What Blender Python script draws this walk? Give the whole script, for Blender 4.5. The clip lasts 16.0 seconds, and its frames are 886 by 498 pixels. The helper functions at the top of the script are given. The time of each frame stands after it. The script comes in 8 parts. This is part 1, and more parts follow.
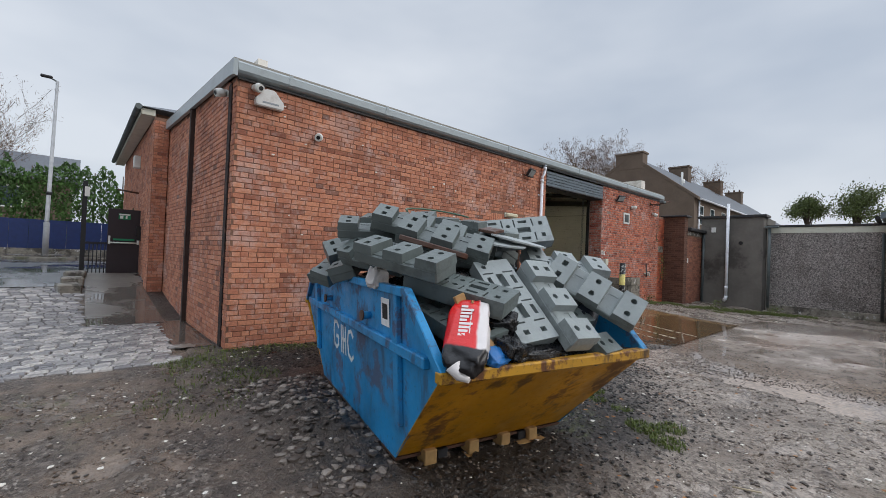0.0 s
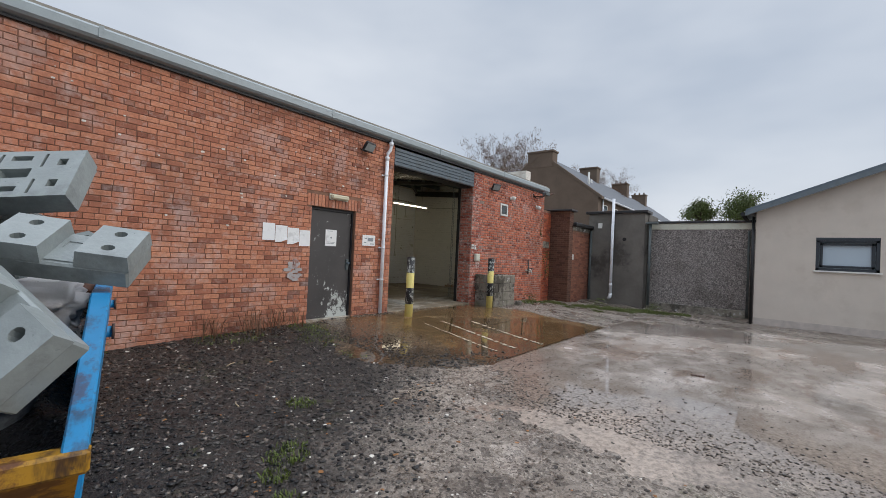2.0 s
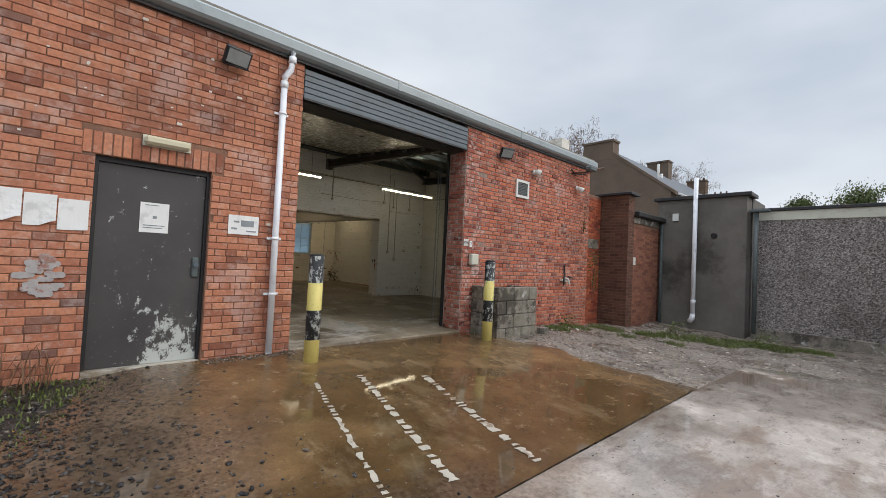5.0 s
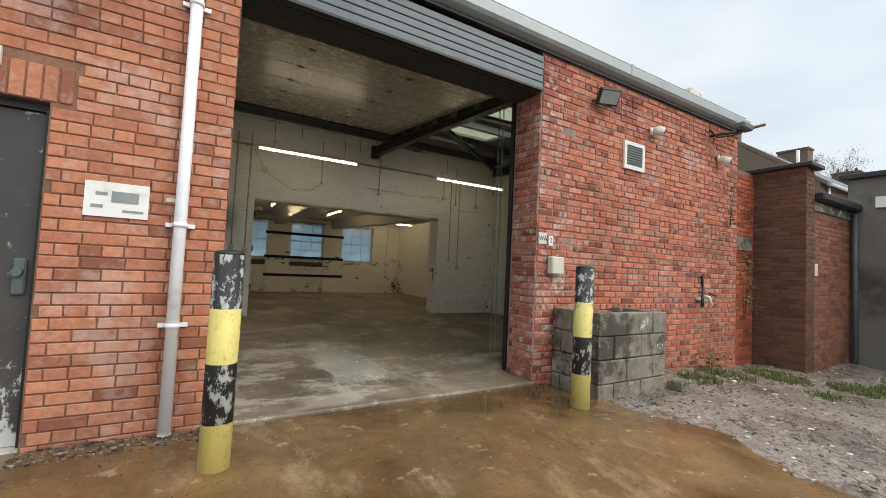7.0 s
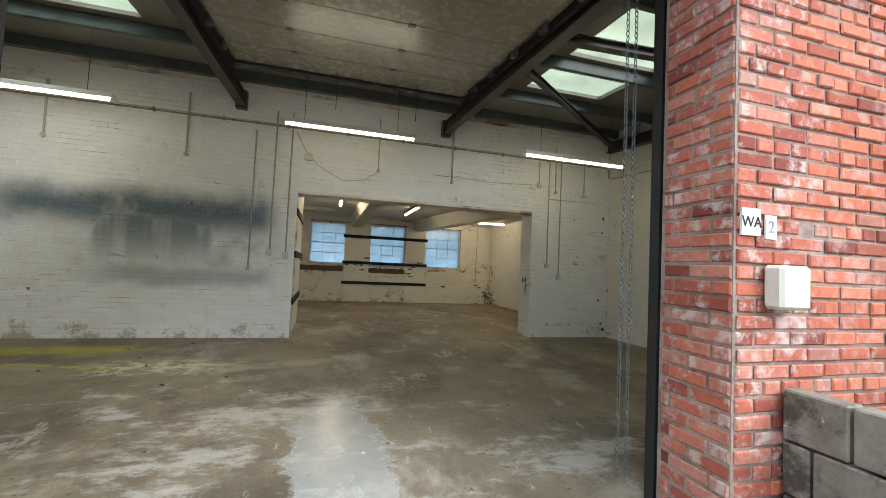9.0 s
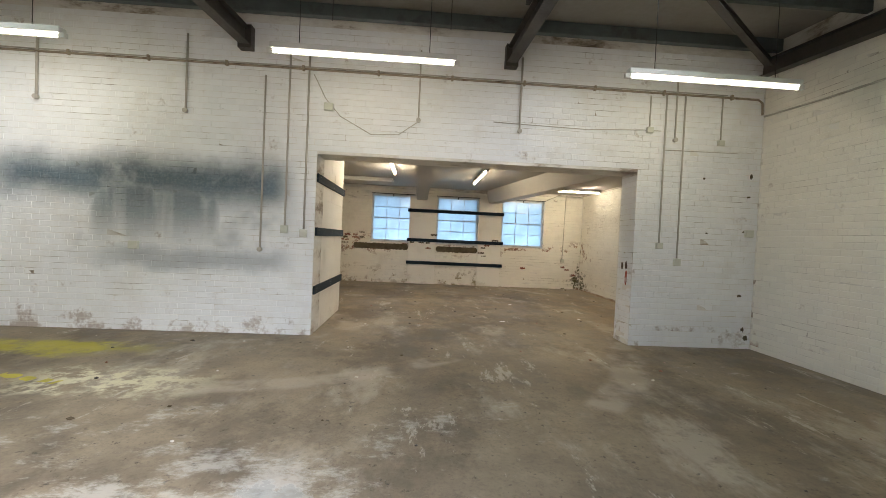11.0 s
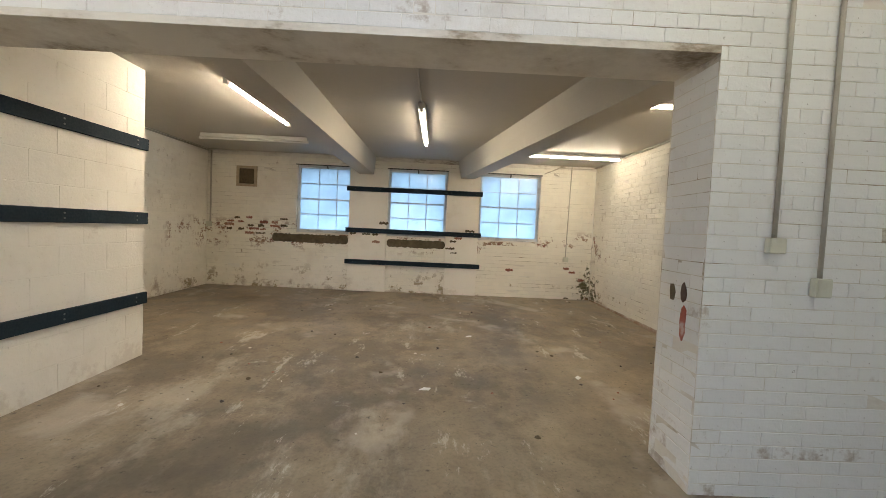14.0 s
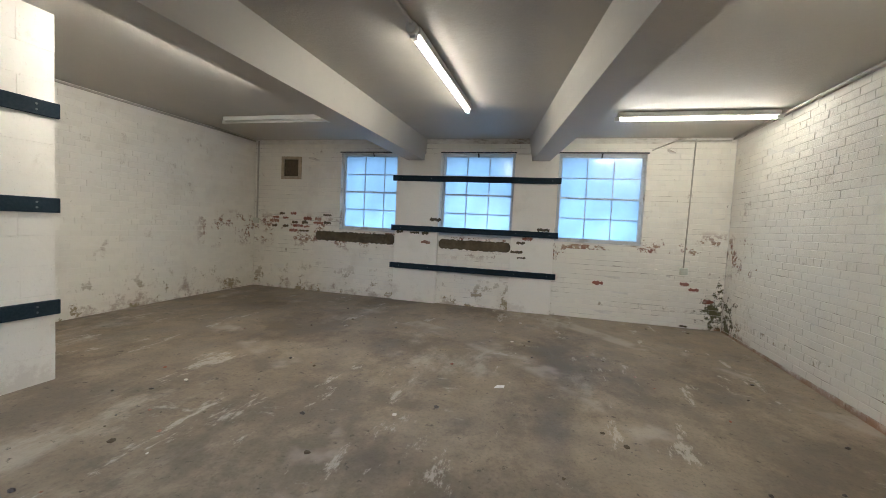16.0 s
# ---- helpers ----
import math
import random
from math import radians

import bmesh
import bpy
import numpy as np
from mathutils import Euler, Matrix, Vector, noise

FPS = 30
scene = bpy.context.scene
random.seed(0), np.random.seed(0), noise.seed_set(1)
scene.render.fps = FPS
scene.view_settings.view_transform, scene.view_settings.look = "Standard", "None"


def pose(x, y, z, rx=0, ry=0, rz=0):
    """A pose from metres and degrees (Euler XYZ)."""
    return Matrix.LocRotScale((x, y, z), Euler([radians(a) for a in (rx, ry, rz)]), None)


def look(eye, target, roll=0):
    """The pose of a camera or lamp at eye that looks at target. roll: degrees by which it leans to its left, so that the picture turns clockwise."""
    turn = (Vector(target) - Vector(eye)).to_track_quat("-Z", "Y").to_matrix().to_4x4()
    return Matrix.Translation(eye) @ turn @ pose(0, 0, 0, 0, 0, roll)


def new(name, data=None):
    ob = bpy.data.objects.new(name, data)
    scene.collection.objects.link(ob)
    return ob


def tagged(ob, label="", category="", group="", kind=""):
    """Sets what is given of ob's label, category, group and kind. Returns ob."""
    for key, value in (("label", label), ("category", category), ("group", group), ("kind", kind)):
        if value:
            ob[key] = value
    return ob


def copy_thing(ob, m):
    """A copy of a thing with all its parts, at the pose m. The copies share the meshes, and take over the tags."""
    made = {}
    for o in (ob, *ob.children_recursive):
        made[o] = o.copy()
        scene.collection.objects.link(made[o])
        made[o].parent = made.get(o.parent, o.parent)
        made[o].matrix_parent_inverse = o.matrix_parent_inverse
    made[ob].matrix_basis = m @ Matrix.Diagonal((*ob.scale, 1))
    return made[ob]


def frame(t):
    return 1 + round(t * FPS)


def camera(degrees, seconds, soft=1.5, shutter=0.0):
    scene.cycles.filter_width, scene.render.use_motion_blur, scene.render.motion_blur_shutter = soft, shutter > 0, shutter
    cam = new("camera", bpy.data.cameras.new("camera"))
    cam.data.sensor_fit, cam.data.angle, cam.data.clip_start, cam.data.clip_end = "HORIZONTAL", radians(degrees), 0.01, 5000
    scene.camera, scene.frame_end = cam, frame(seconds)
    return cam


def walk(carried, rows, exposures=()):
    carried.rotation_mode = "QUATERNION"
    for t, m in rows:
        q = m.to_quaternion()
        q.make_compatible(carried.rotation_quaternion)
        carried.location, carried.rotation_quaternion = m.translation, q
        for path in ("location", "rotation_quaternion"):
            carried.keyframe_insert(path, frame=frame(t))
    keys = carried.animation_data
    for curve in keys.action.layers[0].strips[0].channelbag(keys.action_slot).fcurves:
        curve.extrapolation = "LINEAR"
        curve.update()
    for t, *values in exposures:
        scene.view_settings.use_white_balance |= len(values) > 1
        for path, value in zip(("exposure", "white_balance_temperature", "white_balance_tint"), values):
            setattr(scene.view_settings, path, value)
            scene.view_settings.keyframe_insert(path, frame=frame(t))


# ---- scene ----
cam = camera(94.3, 16.0, soft=0.85)
METRES, EYE, TILT, LEAN, TURN = 19.7, 1.5, 0.0, 0.0, -41.6
ROWS = [
    (0.0, 0.0, 0.0, 0.0, -0.03, 0.76, -2.34),
    (0.5, 0.0359, 0.0143, 0.0001, -3.25, 0.85, -2.47),
    (1.0, 0.0677, 0.0336, 0.0001, -6.08, 0.85, -2.56),
    (1.5, 0.096, 0.0576, -0.0016, -8.16, 0.88, -2.62),
    (2.0, 0.1183, 0.0849, -0.0008, -9.14, 0.88, -2.71),
    (2.5, 0.1424, 0.115, -0.0007, -9.39, 0.73, -2.76),
    (3.0, 0.1625, 0.1469, -0.0005, -8.81, 0.8, -2.78),
    (3.5, 0.1822, 0.1763, 0.0003, -7.46, 0.99, -2.82),
    (4.0, 0.2001, 0.209, -0.0014, -5.54, 1.14, -2.82),
    (6.5, 0.2385, 0.3763, -0.0062, 7.63, 2.68, -2.71),
    (7.0, 0.2391, 0.4098, -0.0062, 10.87, 2.73, -2.71),
    (7.5, 0.2356, 0.4419, -0.0045, 14.43, 2.67, -2.73),
    (8.0, 0.2336, 0.4737, -0.0029, 18.07, 2.68, -2.71),
    (8.5, 0.2297, 0.503, -0.002, 21.66, 2.63, -2.7),
    (9.0, 0.2268, 0.5287, -0.0006, 25.53, 2.63, -2.65),
    (11.5, 0.1961, 0.648, 0.0053, 39.12, -2.24, -2.61),
    (12.0, 0.1884, 0.6759, 0.0073, 38.88, -2.82, -2.63),
    (12.5, 0.179, 0.7031, 0.0078, 38.56, -2.98, -2.64),
    (13.0, 0.1706, 0.7327, 0.0074, 38.4, -2.86, -2.66),
    (13.5, 0.159, 0.7628, 0.0065, 38.86, -2.82, -2.65),
    (14.0, 0.1493, 0.7951, 0.0065, 40.77, -2.78, -2.63),
    (14.5, 0.1387, 0.8244, 0.0062, 44.36, -2.86, -2.73),
    (15.0, 0.1317, 0.8519, 0.0058, 48.3, -2.82, -2.76),
    (15.5, 0.1247, 0.8758, 0.0061, 52.17, -2.99, -2.84),
    (16.0, 0.1204, 0.8897, 0.0048, 56.66, -3.23, -2.88),
]
walk(cam, [(t, pose(0, 0, EYE, TILT, LEAN, TURN) @ pose(METRES * x, METRES * y, METRES * z, 90 + pitch, roll, yaw)) for t, x, y, z, yaw, pitch, roll in ROWS],
     [(0.0, -0.08, 6500, 10), (4.0, 0.0, 6500, 10), (6.5, 0.4, 7000, 7), (8.0, 0.84, 6800, 6), (9.0, 1.46, 6200, 6), (11.5, 2.34, 6000, 13), (13.0, 2.4, 5950, 13), (14.5, 2.3, 5800, 13), (16.0, 2.24, 5050, 12)])

# ---- world and sun: an overcast, slightly blue sky ----
SUN_EL, SUN_AZ = 34.0, 148.0
world = bpy.data.worlds.new("overcast")
scene.world = world
world.use_nodes = True
wn, wl = world.node_tree.nodes, world.node_tree.links
wn.clear()
w_out, w_bg = wn.new("ShaderNodeOutputWorld"), wn.new("ShaderNodeBackground")
w_sky = wn.new("ShaderNodeTexSky")
w_sky.sky_type, w_sky.sun_disc = "NISHITA", False
w_sky.sun_elevation, w_sky.sun_rotation = radians(SUN_EL), radians(SUN_AZ)
w_sky.dust_density, w_sky.air_density = 4.0, 1.2
w_tc, w_map, w_no, w_ramp, w_mix, w_gain = (wn.new("ShaderNodeTexCoord"), wn.new("ShaderNodeMapping"), wn.new("ShaderNodeTexNoise"),
                                            wn.new("ShaderNodeValToRGB"), wn.new("ShaderNodeMix"), wn.new("ShaderNodeVectorMath"))
w_map.inputs["Scale"].default_value = (1.0, 1.0, 2.6)
w_no.inputs["Scale"].default_value, w_no.inputs["Detail"].default_value, w_no.inputs["Roughness"].default_value = 1.6, 4.0, 0.5
w_ramp.color_ramp.elements[0].position, w_ramp.color_ramp.elements[0].color = 0.3, (4.0, 4.55, 5.4, 1)
w_ramp.color_ramp.elements[1].position, w_ramp.color_ramp.elements[1].color = 0.7, (6.0, 6.4, 7.0, 1)
w_mix.data_type = "RGBA"
w_mix.inputs[0].default_value = 0.9
w_bg.inputs["Strength"].default_value = 0.13
wl.new(w_tc.outputs["Generated"], w_map.inputs["Vector"])
wl.new(w_map.outputs["Vector"], w_no.inputs["Vector"])
wl.new(w_no.outputs["Fac"], w_ramp.inputs["Fac"])
wl.new(w_sky.outputs["Color"], w_mix.inputs[6])
wl.new(w_ramp.outputs["Color"], w_mix.inputs[7])
# an overcast sky is brightest overhead
w_sep, w_rise = wn.new("ShaderNodeSeparateXYZ"), wn.new("ShaderNodeMapRange")
w_rise.interpolation_type = "SMOOTHSTEP"
for i, q in enumerate((0.5, 1.0, 1.0, 2.5)):
    w_rise.inputs[i + 1].default_value = q
w_gain.operation = "SCALE"
wl.new(w_tc.outputs["Generated"], w_sep.inputs[0])
wl.new(w_sep.outputs[2], w_rise.inputs[0])
wl.new(w_mix.outputs[2], w_gain.inputs[0])
wl.new(w_rise.outputs[0], w_gain.inputs["Scale"])
wl.new(w_gain.outputs["Vector"], w_bg.inputs["Color"])
wl.new(w_bg.outputs["Background"], w_out.inputs["Surface"])
sun = new("sun", bpy.data.lights.new("sun", "SUN"))
sun.data.energy, sun.data.angle, sun.data.color = 0.95, radians(40), (1.0, 0.98, 0.96)
sun.matrix_world = look((14, -12, 13), (4, 4, 0))
TUBE_GLOW = 20.0


# ---- material tools ----
def lin(r, g, b):
    return tuple((c / 255) ** 2.2 for c in (r, g, b)) + (1.0,)


class Tree:
    """A small hand for node trees."""

    def __init__(self, name):
        self.mat = bpy.data.materials.new(name)
        self.mat.use_nodes = True
        self.n, self.l = self.mat.node_tree.nodes, self.mat.node_tree.links
        self.bsdf = self.n["Principled BSDF"]
        self.co = self.n.new("ShaderNodeTexCoord").outputs["Object"]

    def put(self, what, socket):
        if isinstance(what, bpy.types.NodeSocket):
            self.l.new(what, socket)
        else:
            socket.default_value = what

    def noise(self, scale, detail=3.0, rough=0.55, stretch=None, offset=None):
        co = self.co
        if stretch or offset is not None:
            m = self.n.new("ShaderNodeMapping")
            self.l.new(co, m.inputs["Vector"])
            if stretch:
                m.inputs["Scale"].default_value = stretch
            if offset is not None:
                self.put(offset, m.inputs["Location"])
            co = m.outputs["Vector"]
        t = self.n.new("ShaderNodeTexNoise")
        self.l.new(co, t.inputs["Vector"])
        t.inputs["Scale"].default_value, t.inputs["Detail"].default_value, t.inputs["Roughness"].default_value = scale, detail, rough
        return t.outputs["Fac"]

    def voronoi(self, scale, feature="F1", out="Distance"):
        t = self.n.new("ShaderNodeTexVoronoi")
        t.feature = feature
        self.l.new(self.co, t.inputs["Vector"])
        t.inputs["Scale"].default_value = scale
        return t.outputs[out]

    def place_noise(self, scale, detail=4.0, rough=0.6, shift=0.0):
        m = self.n.new("ShaderNodeMapping")
        self.l.new(self.n.new("ShaderNodeNewGeometry").outputs["Position"], m.inputs["Vector"])
        m.inputs["Location"].default_value = (shift, shift, shift)
        t = self.n.new("ShaderNodeTexNoise")
        self.l.new(m.outputs["Vector"], t.inputs["Vector"])
        t.inputs["Scale"].default_value, t.inputs["Detail"].default_value, t.inputs["Roughness"].default_value = scale, detail, rough
        return t.outputs["Fac"]

    def ramp(self, fac, *stops):
        r = self.n.new("ShaderNodeValToRGB")
        self.put(fac, r.inputs["Fac"])
        e = r.color_ramp.elements
        while len(e) < len(stops):
            e.new(0.5)
        for el, (p, c) in zip(e, stops):
            el.position = p
            el.color = c if isinstance(c, tuple) else (c, c, c, 1)
        return r.outputs["Color"]

    def mix(self, fac, a, b, mode="MIX"):
        m = self.n.new("ShaderNodeMix")
        m.data_type, m.blend_type = "RGBA", mode
        self.put(fac, m.inputs[0]), self.put(a, m.inputs[6]), self.put(b, m.inputs[7])
        return m.outputs[2]

    def math(self, op, a, b=0.5):
        m = self.n.new("ShaderNodeMath")
        m.operation = op
        self.put(a, m.inputs[0]), self.put(b, m.inputs[1])
        return m.outputs[0]

    def axis(self, k):
        s = self.n.new("ShaderNodeSeparateXYZ")
        self.l.new(self.co, s.inputs[0])
        return s.outputs[k]

    def rnd(self, source):
        if source == "object":
            return self.n.new("ShaderNodeObjectInfo").outputs["Random"]
        return self.n.new("ShaderNodeNewGeometry").outputs["Random Per Island"]

    def span(self, v, a, b, lo=0.0, hi=1.0):
        r = self.n.new("ShaderNodeMapRange")
        r.interpolation_type = "SMOOTHSTEP"
        self.put(v, r.inputs[0])
        for i, q in enumerate((a, b, lo, hi)):
            r.inputs[i + 1].default_value = q
        return r.outputs[0]

    def done(self, colour, rough=0.7, metal=0.0, bump=None, depth=0.01, strength=0.6, specular=None):
        self.put(colour, self.bsdf.inputs["Base Color"])
        self.put(rough, self.bsdf.inputs["Roughness"])
        self.put(metal, self.bsdf.inputs["Metallic"])
        if specular is not None:
            self.bsdf.inputs["Specular IOR Level"].default_value = specular
        if bump is not None:
            b = self.n.new("ShaderNodeBump")
            b.inputs["Strength"].default_value, b.inputs["Distance"].default_value = strength, depth
            self.l.new(bump, b.inputs["Height"])
            self.l.new(b.outputs["Normal"], self.bsdf.inputs["Normal"])
        return self.mat


def plain(name, rgb, rough=0.6, metal=0.0, vary=0.15, scale=6.0, dirt=None, amount=0.5, bump=0.002):
    """A worn coat: two scales of variation, and dirt where a noise is high."""
    t = Tree(name)
    c = lin(*rgb)
    dark = tuple(v * (1 - vary) for v in c[:3]) + (1,)
    light = tuple(min(1, v * (1 + vary)) for v in c[:3]) + (1,)
    col = t.ramp(t.noise(scale, 4), (0.3, dark), (0.7, light))
    fine = t.noise(scale * 9, 3)
    col = t.mix(t.math("MULTIPLY", fine, 0.25), col, dark)
    if dirt:
        col = t.mix(t.math("MULTIPLY", t.span(t.noise(scale * 0.6, 6, 0.65), 0.52, 0.66), amount), col, lin(*dirt))
    return t.done(col, t.ramp(fine, (0.2, max(0.02, rough - 0.12)), (0.8, min(1, rough + 0.12))), metal, fine, bump)


def brick_material(name, source, stops, lime=0.0, soot=0.0, rough=0.85):
    t = Tree(name)
    r = t.rnd(source)
    col = t.ramp(r, *stops)
    off = t.n.new("ShaderNodeCombineXYZ")
    t.put(t.math("MULTIPLY", r, 37.0), off.inputs[0])
    g = t.noise(26, 5, 0.65, offset=off.outputs[0] if source == "object" else None)
    col = t.mix(t.span(g, 0.35, 0.75, 0, 0.38), col, lin(96, 62, 50))
    f = t.noise(120, 3)
    col = t.mix(t.span(f, 0.55, 0.75, 0, 0.35), col, lin(190, 130, 100))
    if source == "island":
        w = t.noise(0.9, 4, 0.6)
        col = t.mix(t.span(w, 0.5, 0.72, 0, 0.45 + soot), col, lin(80, 52, 46))
    if lime:
        k = t.noise(9, 5, 0.7, offset=off.outputs[0] if source == "object" else None)
        col = t.mix(t.span(k, 0.5, 0.66, 0, lime), col, lin(200, 182, 172))
        wash = t.place_noise(1.5, 7, 0.72)
        col = t.mix(t.span(wash, 0.54, 0.64, 0, min(0.8, lime)), col, lin(206, 190, 184))
    soil = t.place_noise(0.7, 5, 0.65, 5.0)
    col = t.mix(t.span(soil, 0.5, 0.68, 0, 0.22), col, lin(84, 54, 46))
    return t.done(col, rough, 0.0, t.mix(0.5, g, f), 0.006, 0.7)


def brick_pair(name, stops, **kw):
    return brick_material(name + "_piece", "object", stops, **kw), brick_material(name, "island", stops, **kw)


RED = ((0.0, lin(136, 84, 67)), (0.1, lin(172, 110, 86)), (0.45, lin(192, 124, 96)), (0.75, lin(206, 140, 108)), (0.95, lin(196, 130, 102)), (1.0, lin(120, 89, 80)))
WARM = ((0.0, lin(120, 58, 44)), (0.2, lin(158, 76, 54)), (0.5, lin(186, 93, 62)), (0.8, lin(200, 106, 70)), (1.0, lin(120, 80, 66)))
PIER = ((0.0, lin(124, 58, 50)), (0.2, lin(164, 88, 72)), (0.55, lin(190, 106, 84)), (0.85, lin(200, 130, 110)), (1.0, lin(176, 136, 124)))
BROWN = ((0.0, lin(76, 54, 46)), (0.4, lin(96, 68, 56)), (0.8, lin(110, 80, 66)), (1.0, lin(92, 70, 60)))
m_red = brick_pair("red_brick", RED, lime=0.3)
m_warm = brick_pair("warm_red_brick", WARM)
m_pier = brick_pair("patched_brick", PIER, lime=0.8)
m_pier_plain = brick_pair("orange_patched_brick", ((0.0, lin(124, 64, 54)), (0.2, lin(176, 94, 72)), (0.55, lin(200, 112, 84)), (0.85, lin(208, 128, 100)), (1.0, lin(160, 110, 98))), lime=0.35)
m_brown = brick_pair("brown_brick", BROWN)
m_tan = brick_pair("light_brown_brick", ((0.0, lin(112, 72, 60)), (0.4, lin(142, 92, 74)), (0.8, lin(158, 106, 84)), (1.0, lin(128, 88, 74))))


def mortar(name, rgb):
    t = Tree(name)
    a = t.noise(40, 4)
    c = t.ramp(t.noise(1.3, 4), (0.3, lin(*[v * 0.75 for v in rgb])), (0.7, lin(*rgb)))
    c = t.mix(t.span(t.noise(3.5, 6, 0.7), 0.48, 0.62, 0, 0.55), c, lin(104, 82, 72))
    return t.done(t.mix(t.span(a, 0.4, 0.8, 0, 0.4), c, lin(70, 62, 58)), 0.95, 0, a, 0.004)


m_mortar = mortar("mortar", (150, 112, 92))
m_mortar_pale = mortar("pale_mortar", (172, 154, 142))


def white_paint(name, source, base, dirt_amount=0.35, stain=None):
    """Old white paint on brick: grime, flaked patches near the floor."""
    t = Tree(name)
    c = lin(*base)
    dim = tuple(v * 0.95 for v in c[:3]) + (1,)
    col = t.mix(t.rnd(source), c, dim) if source else c
    g = t.noise(2.3, 6, 0.62)
    col = t.mix(t.span(g, 0.5, 0.75, 0, dirt_amount), col, lin(204, 195, 178))
    f = t.noise(55, 4)
    col = t.mix(t.span(f, 0.6, 0.8, 0, 0.3), col, lin(160, 150, 132))
    z = t.axis(2)
    chip = t.noise(13, 6, 0.72)
    col = t.mix(t.span(chip, 0.68, 0.73, 0, 0.75), col, lin(112, 98, 82))
    if source != "object":
        wear = t.math("ADD", t.noise(3.1, 7, 0.72), t.span(z, 0.75, 0.12, 0, 0.17))
        col = t.mix(t.span(wear, 0.6, 0.72, 0, 0.7 if source else 0.25), col, lin(156, 136, 116))
    if stain:
        col = stain(t, col)
    coat = t.mix(0.45, t.noise(17, 6, 0.7), t.mix(0.5, g, f))
    return t.done(col, 0.55, 0, coat, 0.012, 0.6)


def flake_stain(t, col):
    """Paint come away in shaped patches, showing brick and grime."""
    n = t.noise(2.6, 7, 0.72)
    z = t.axis(2)
    n2 = t.noise(4.3, 6, 0.7)
    band = t.math("MULTIPLY", t.span(z, 1.0, 1.25), t.span(z, 1.75, 1.5))
    foot = t.span(z, 1.0, 0.35)
    band = t.math("MULTIPLY", band, t.span(t.axis(1), 16.7, 17.0))
    grain = t.ramp(t.noise(11, 6, 0.75), (0.4, lin(120, 74, 58)), (0.6, lin(164, 142, 116)))
    col = t.mix(t.math("MULTIPLY", t.span(n, 0.52, 0.56), t.math("MULTIPLY", band, t.span(t.noise(14, 5, 0.7), 0.42, 0.5))), col, grain)
    col = t.mix(t.math("MULTIPLY", t.span(n2, 0.56, 0.62), foot), col, lin(150, 136, 106))
    x, y = t.axis(0), t.axis(1)
    m = t.noise(7, 7, 0.75)
    corner = t.math("MULTIPLY", t.math("MULTIPLY", t.span(x, 15.0, 15.6), t.span(y, 17.2, 17.9)), t.span(z, 1.5, 0.5))
    col = t.mix(t.span(t.math("ADD", m, t.math("MULTIPLY", corner, 0.22)), 0.68, 0.74), col, lin(84, 80, 52))
    damp = t.math("MULTIPLY", t.span(x, 15.6, 15.7), t.span(t.math("ADD", z, t.math("MULTIPLY", m, 0.25)), 0.52, 0.42))
    return t.mix(t.math("MULTIPLY", damp, 0.8), col, lin(150, 108, 80))


def dark_overspray(t, col):
    """A band of blue-black overspray and its runs on the bay wall."""
    x, z = t.axis(0), t.axis(2)
    n = t.noise(1.5, 6, 0.62)
    zz = t.math("ADD", z, t.math("MULTIPLY", t.math("SUBTRACT", n, 0.5), 0.4))
    inx = t.math("MULTIPLY", t.span(x, 5.4, 6.2), t.span(x, 9.62, 9.2))
    patch = t.span(t.noise(1.3, 5, 0.6, offset=(3, 0, 1)), 0.3, 0.5, 0.6, 1.0)
    top = t.math("MULTIPLY", t.math("MULTIPLY", t.span(zz, 1.7, 2.15), t.span(zz, 2.62, 2.2)), patch)
    run = t.span(t.noise(1.9, 3, 0.5, stretch=(1, 1, 0.12)), 0.46, 0.64)
    drip = t.math("MULTIPLY", run, t.math("MULTIPLY", t.span(zz, 1.15, 2.0), t.span(zz, 2.35, 2.0)))
    haze = t.math("MULTIPLY", t.math("MULTIPLY", t.span(zz, 0.9, 1.5), t.span(zz, 2.3, 1.9)), t.span(t.noise(0.9, 4, 0.6, offset=(6, 0, 2)), 0.42, 0.62))
    low = t.math("MULTIPLY", t.math("MULTIPLY", t.span(zz, 0.98, 1.16), t.span(zz, 1.42, 1.2)), t.span(x, 6.6, 7.6))
    m = t.math("MAXIMUM", t.math("MAXIMUM", top, t.math("MULTIPLY", drip, 0.9)), t.math("MAXIMUM", t.math("MULTIPLY", low, 0.5), t.math("MULTIPLY", haze, 0.5)))
    m = t.math("MULTIPLY", m, t.span(t.noise(30, 3, 0.6), 0.3, 0.6, 0.93, 1.0))
    return t.mix(t.math("MULTIPLY", t.math("MULTIPLY", m, inx), 0.9), col, t.ramp(n, (0.35, lin(40, 66, 78)), (0.65, lin(78, 100, 112))))


m_white_bay = (white_paint("white_painted_brick_piece", "object", (238, 238, 236), 0.3), white_paint("white_painted_brick", "island", (238, 238, 236), 0.3, dark_overspray))
m_white_room = (white_paint("cream_painted_brick_piece", "object", (236, 231, 218)), white_paint("cream_painted_brick", "island", (236, 231, 218), 0.35, flake_stain))
m_white_flat = white_paint("white_painted_plaster", None, (236, 231, 220), 0.3)
def joint_paint(stain=None):
    t = Tree("white_painted_joint")
    n = t.noise(1.4, 6, 0.7, stretch=(1, 1, 2.5))
    col = t.ramp(n, (0.45, lin(228, 224, 215)), (0.56, lin(210, 204, 193)), (0.63, lin(164, 152, 135)), (0.72, lin(88, 77, 63)))
    if stain:
        col = stain(t, col)
    return t.done(col, 0.7, 0, t.noise(30, 4), 0.004)


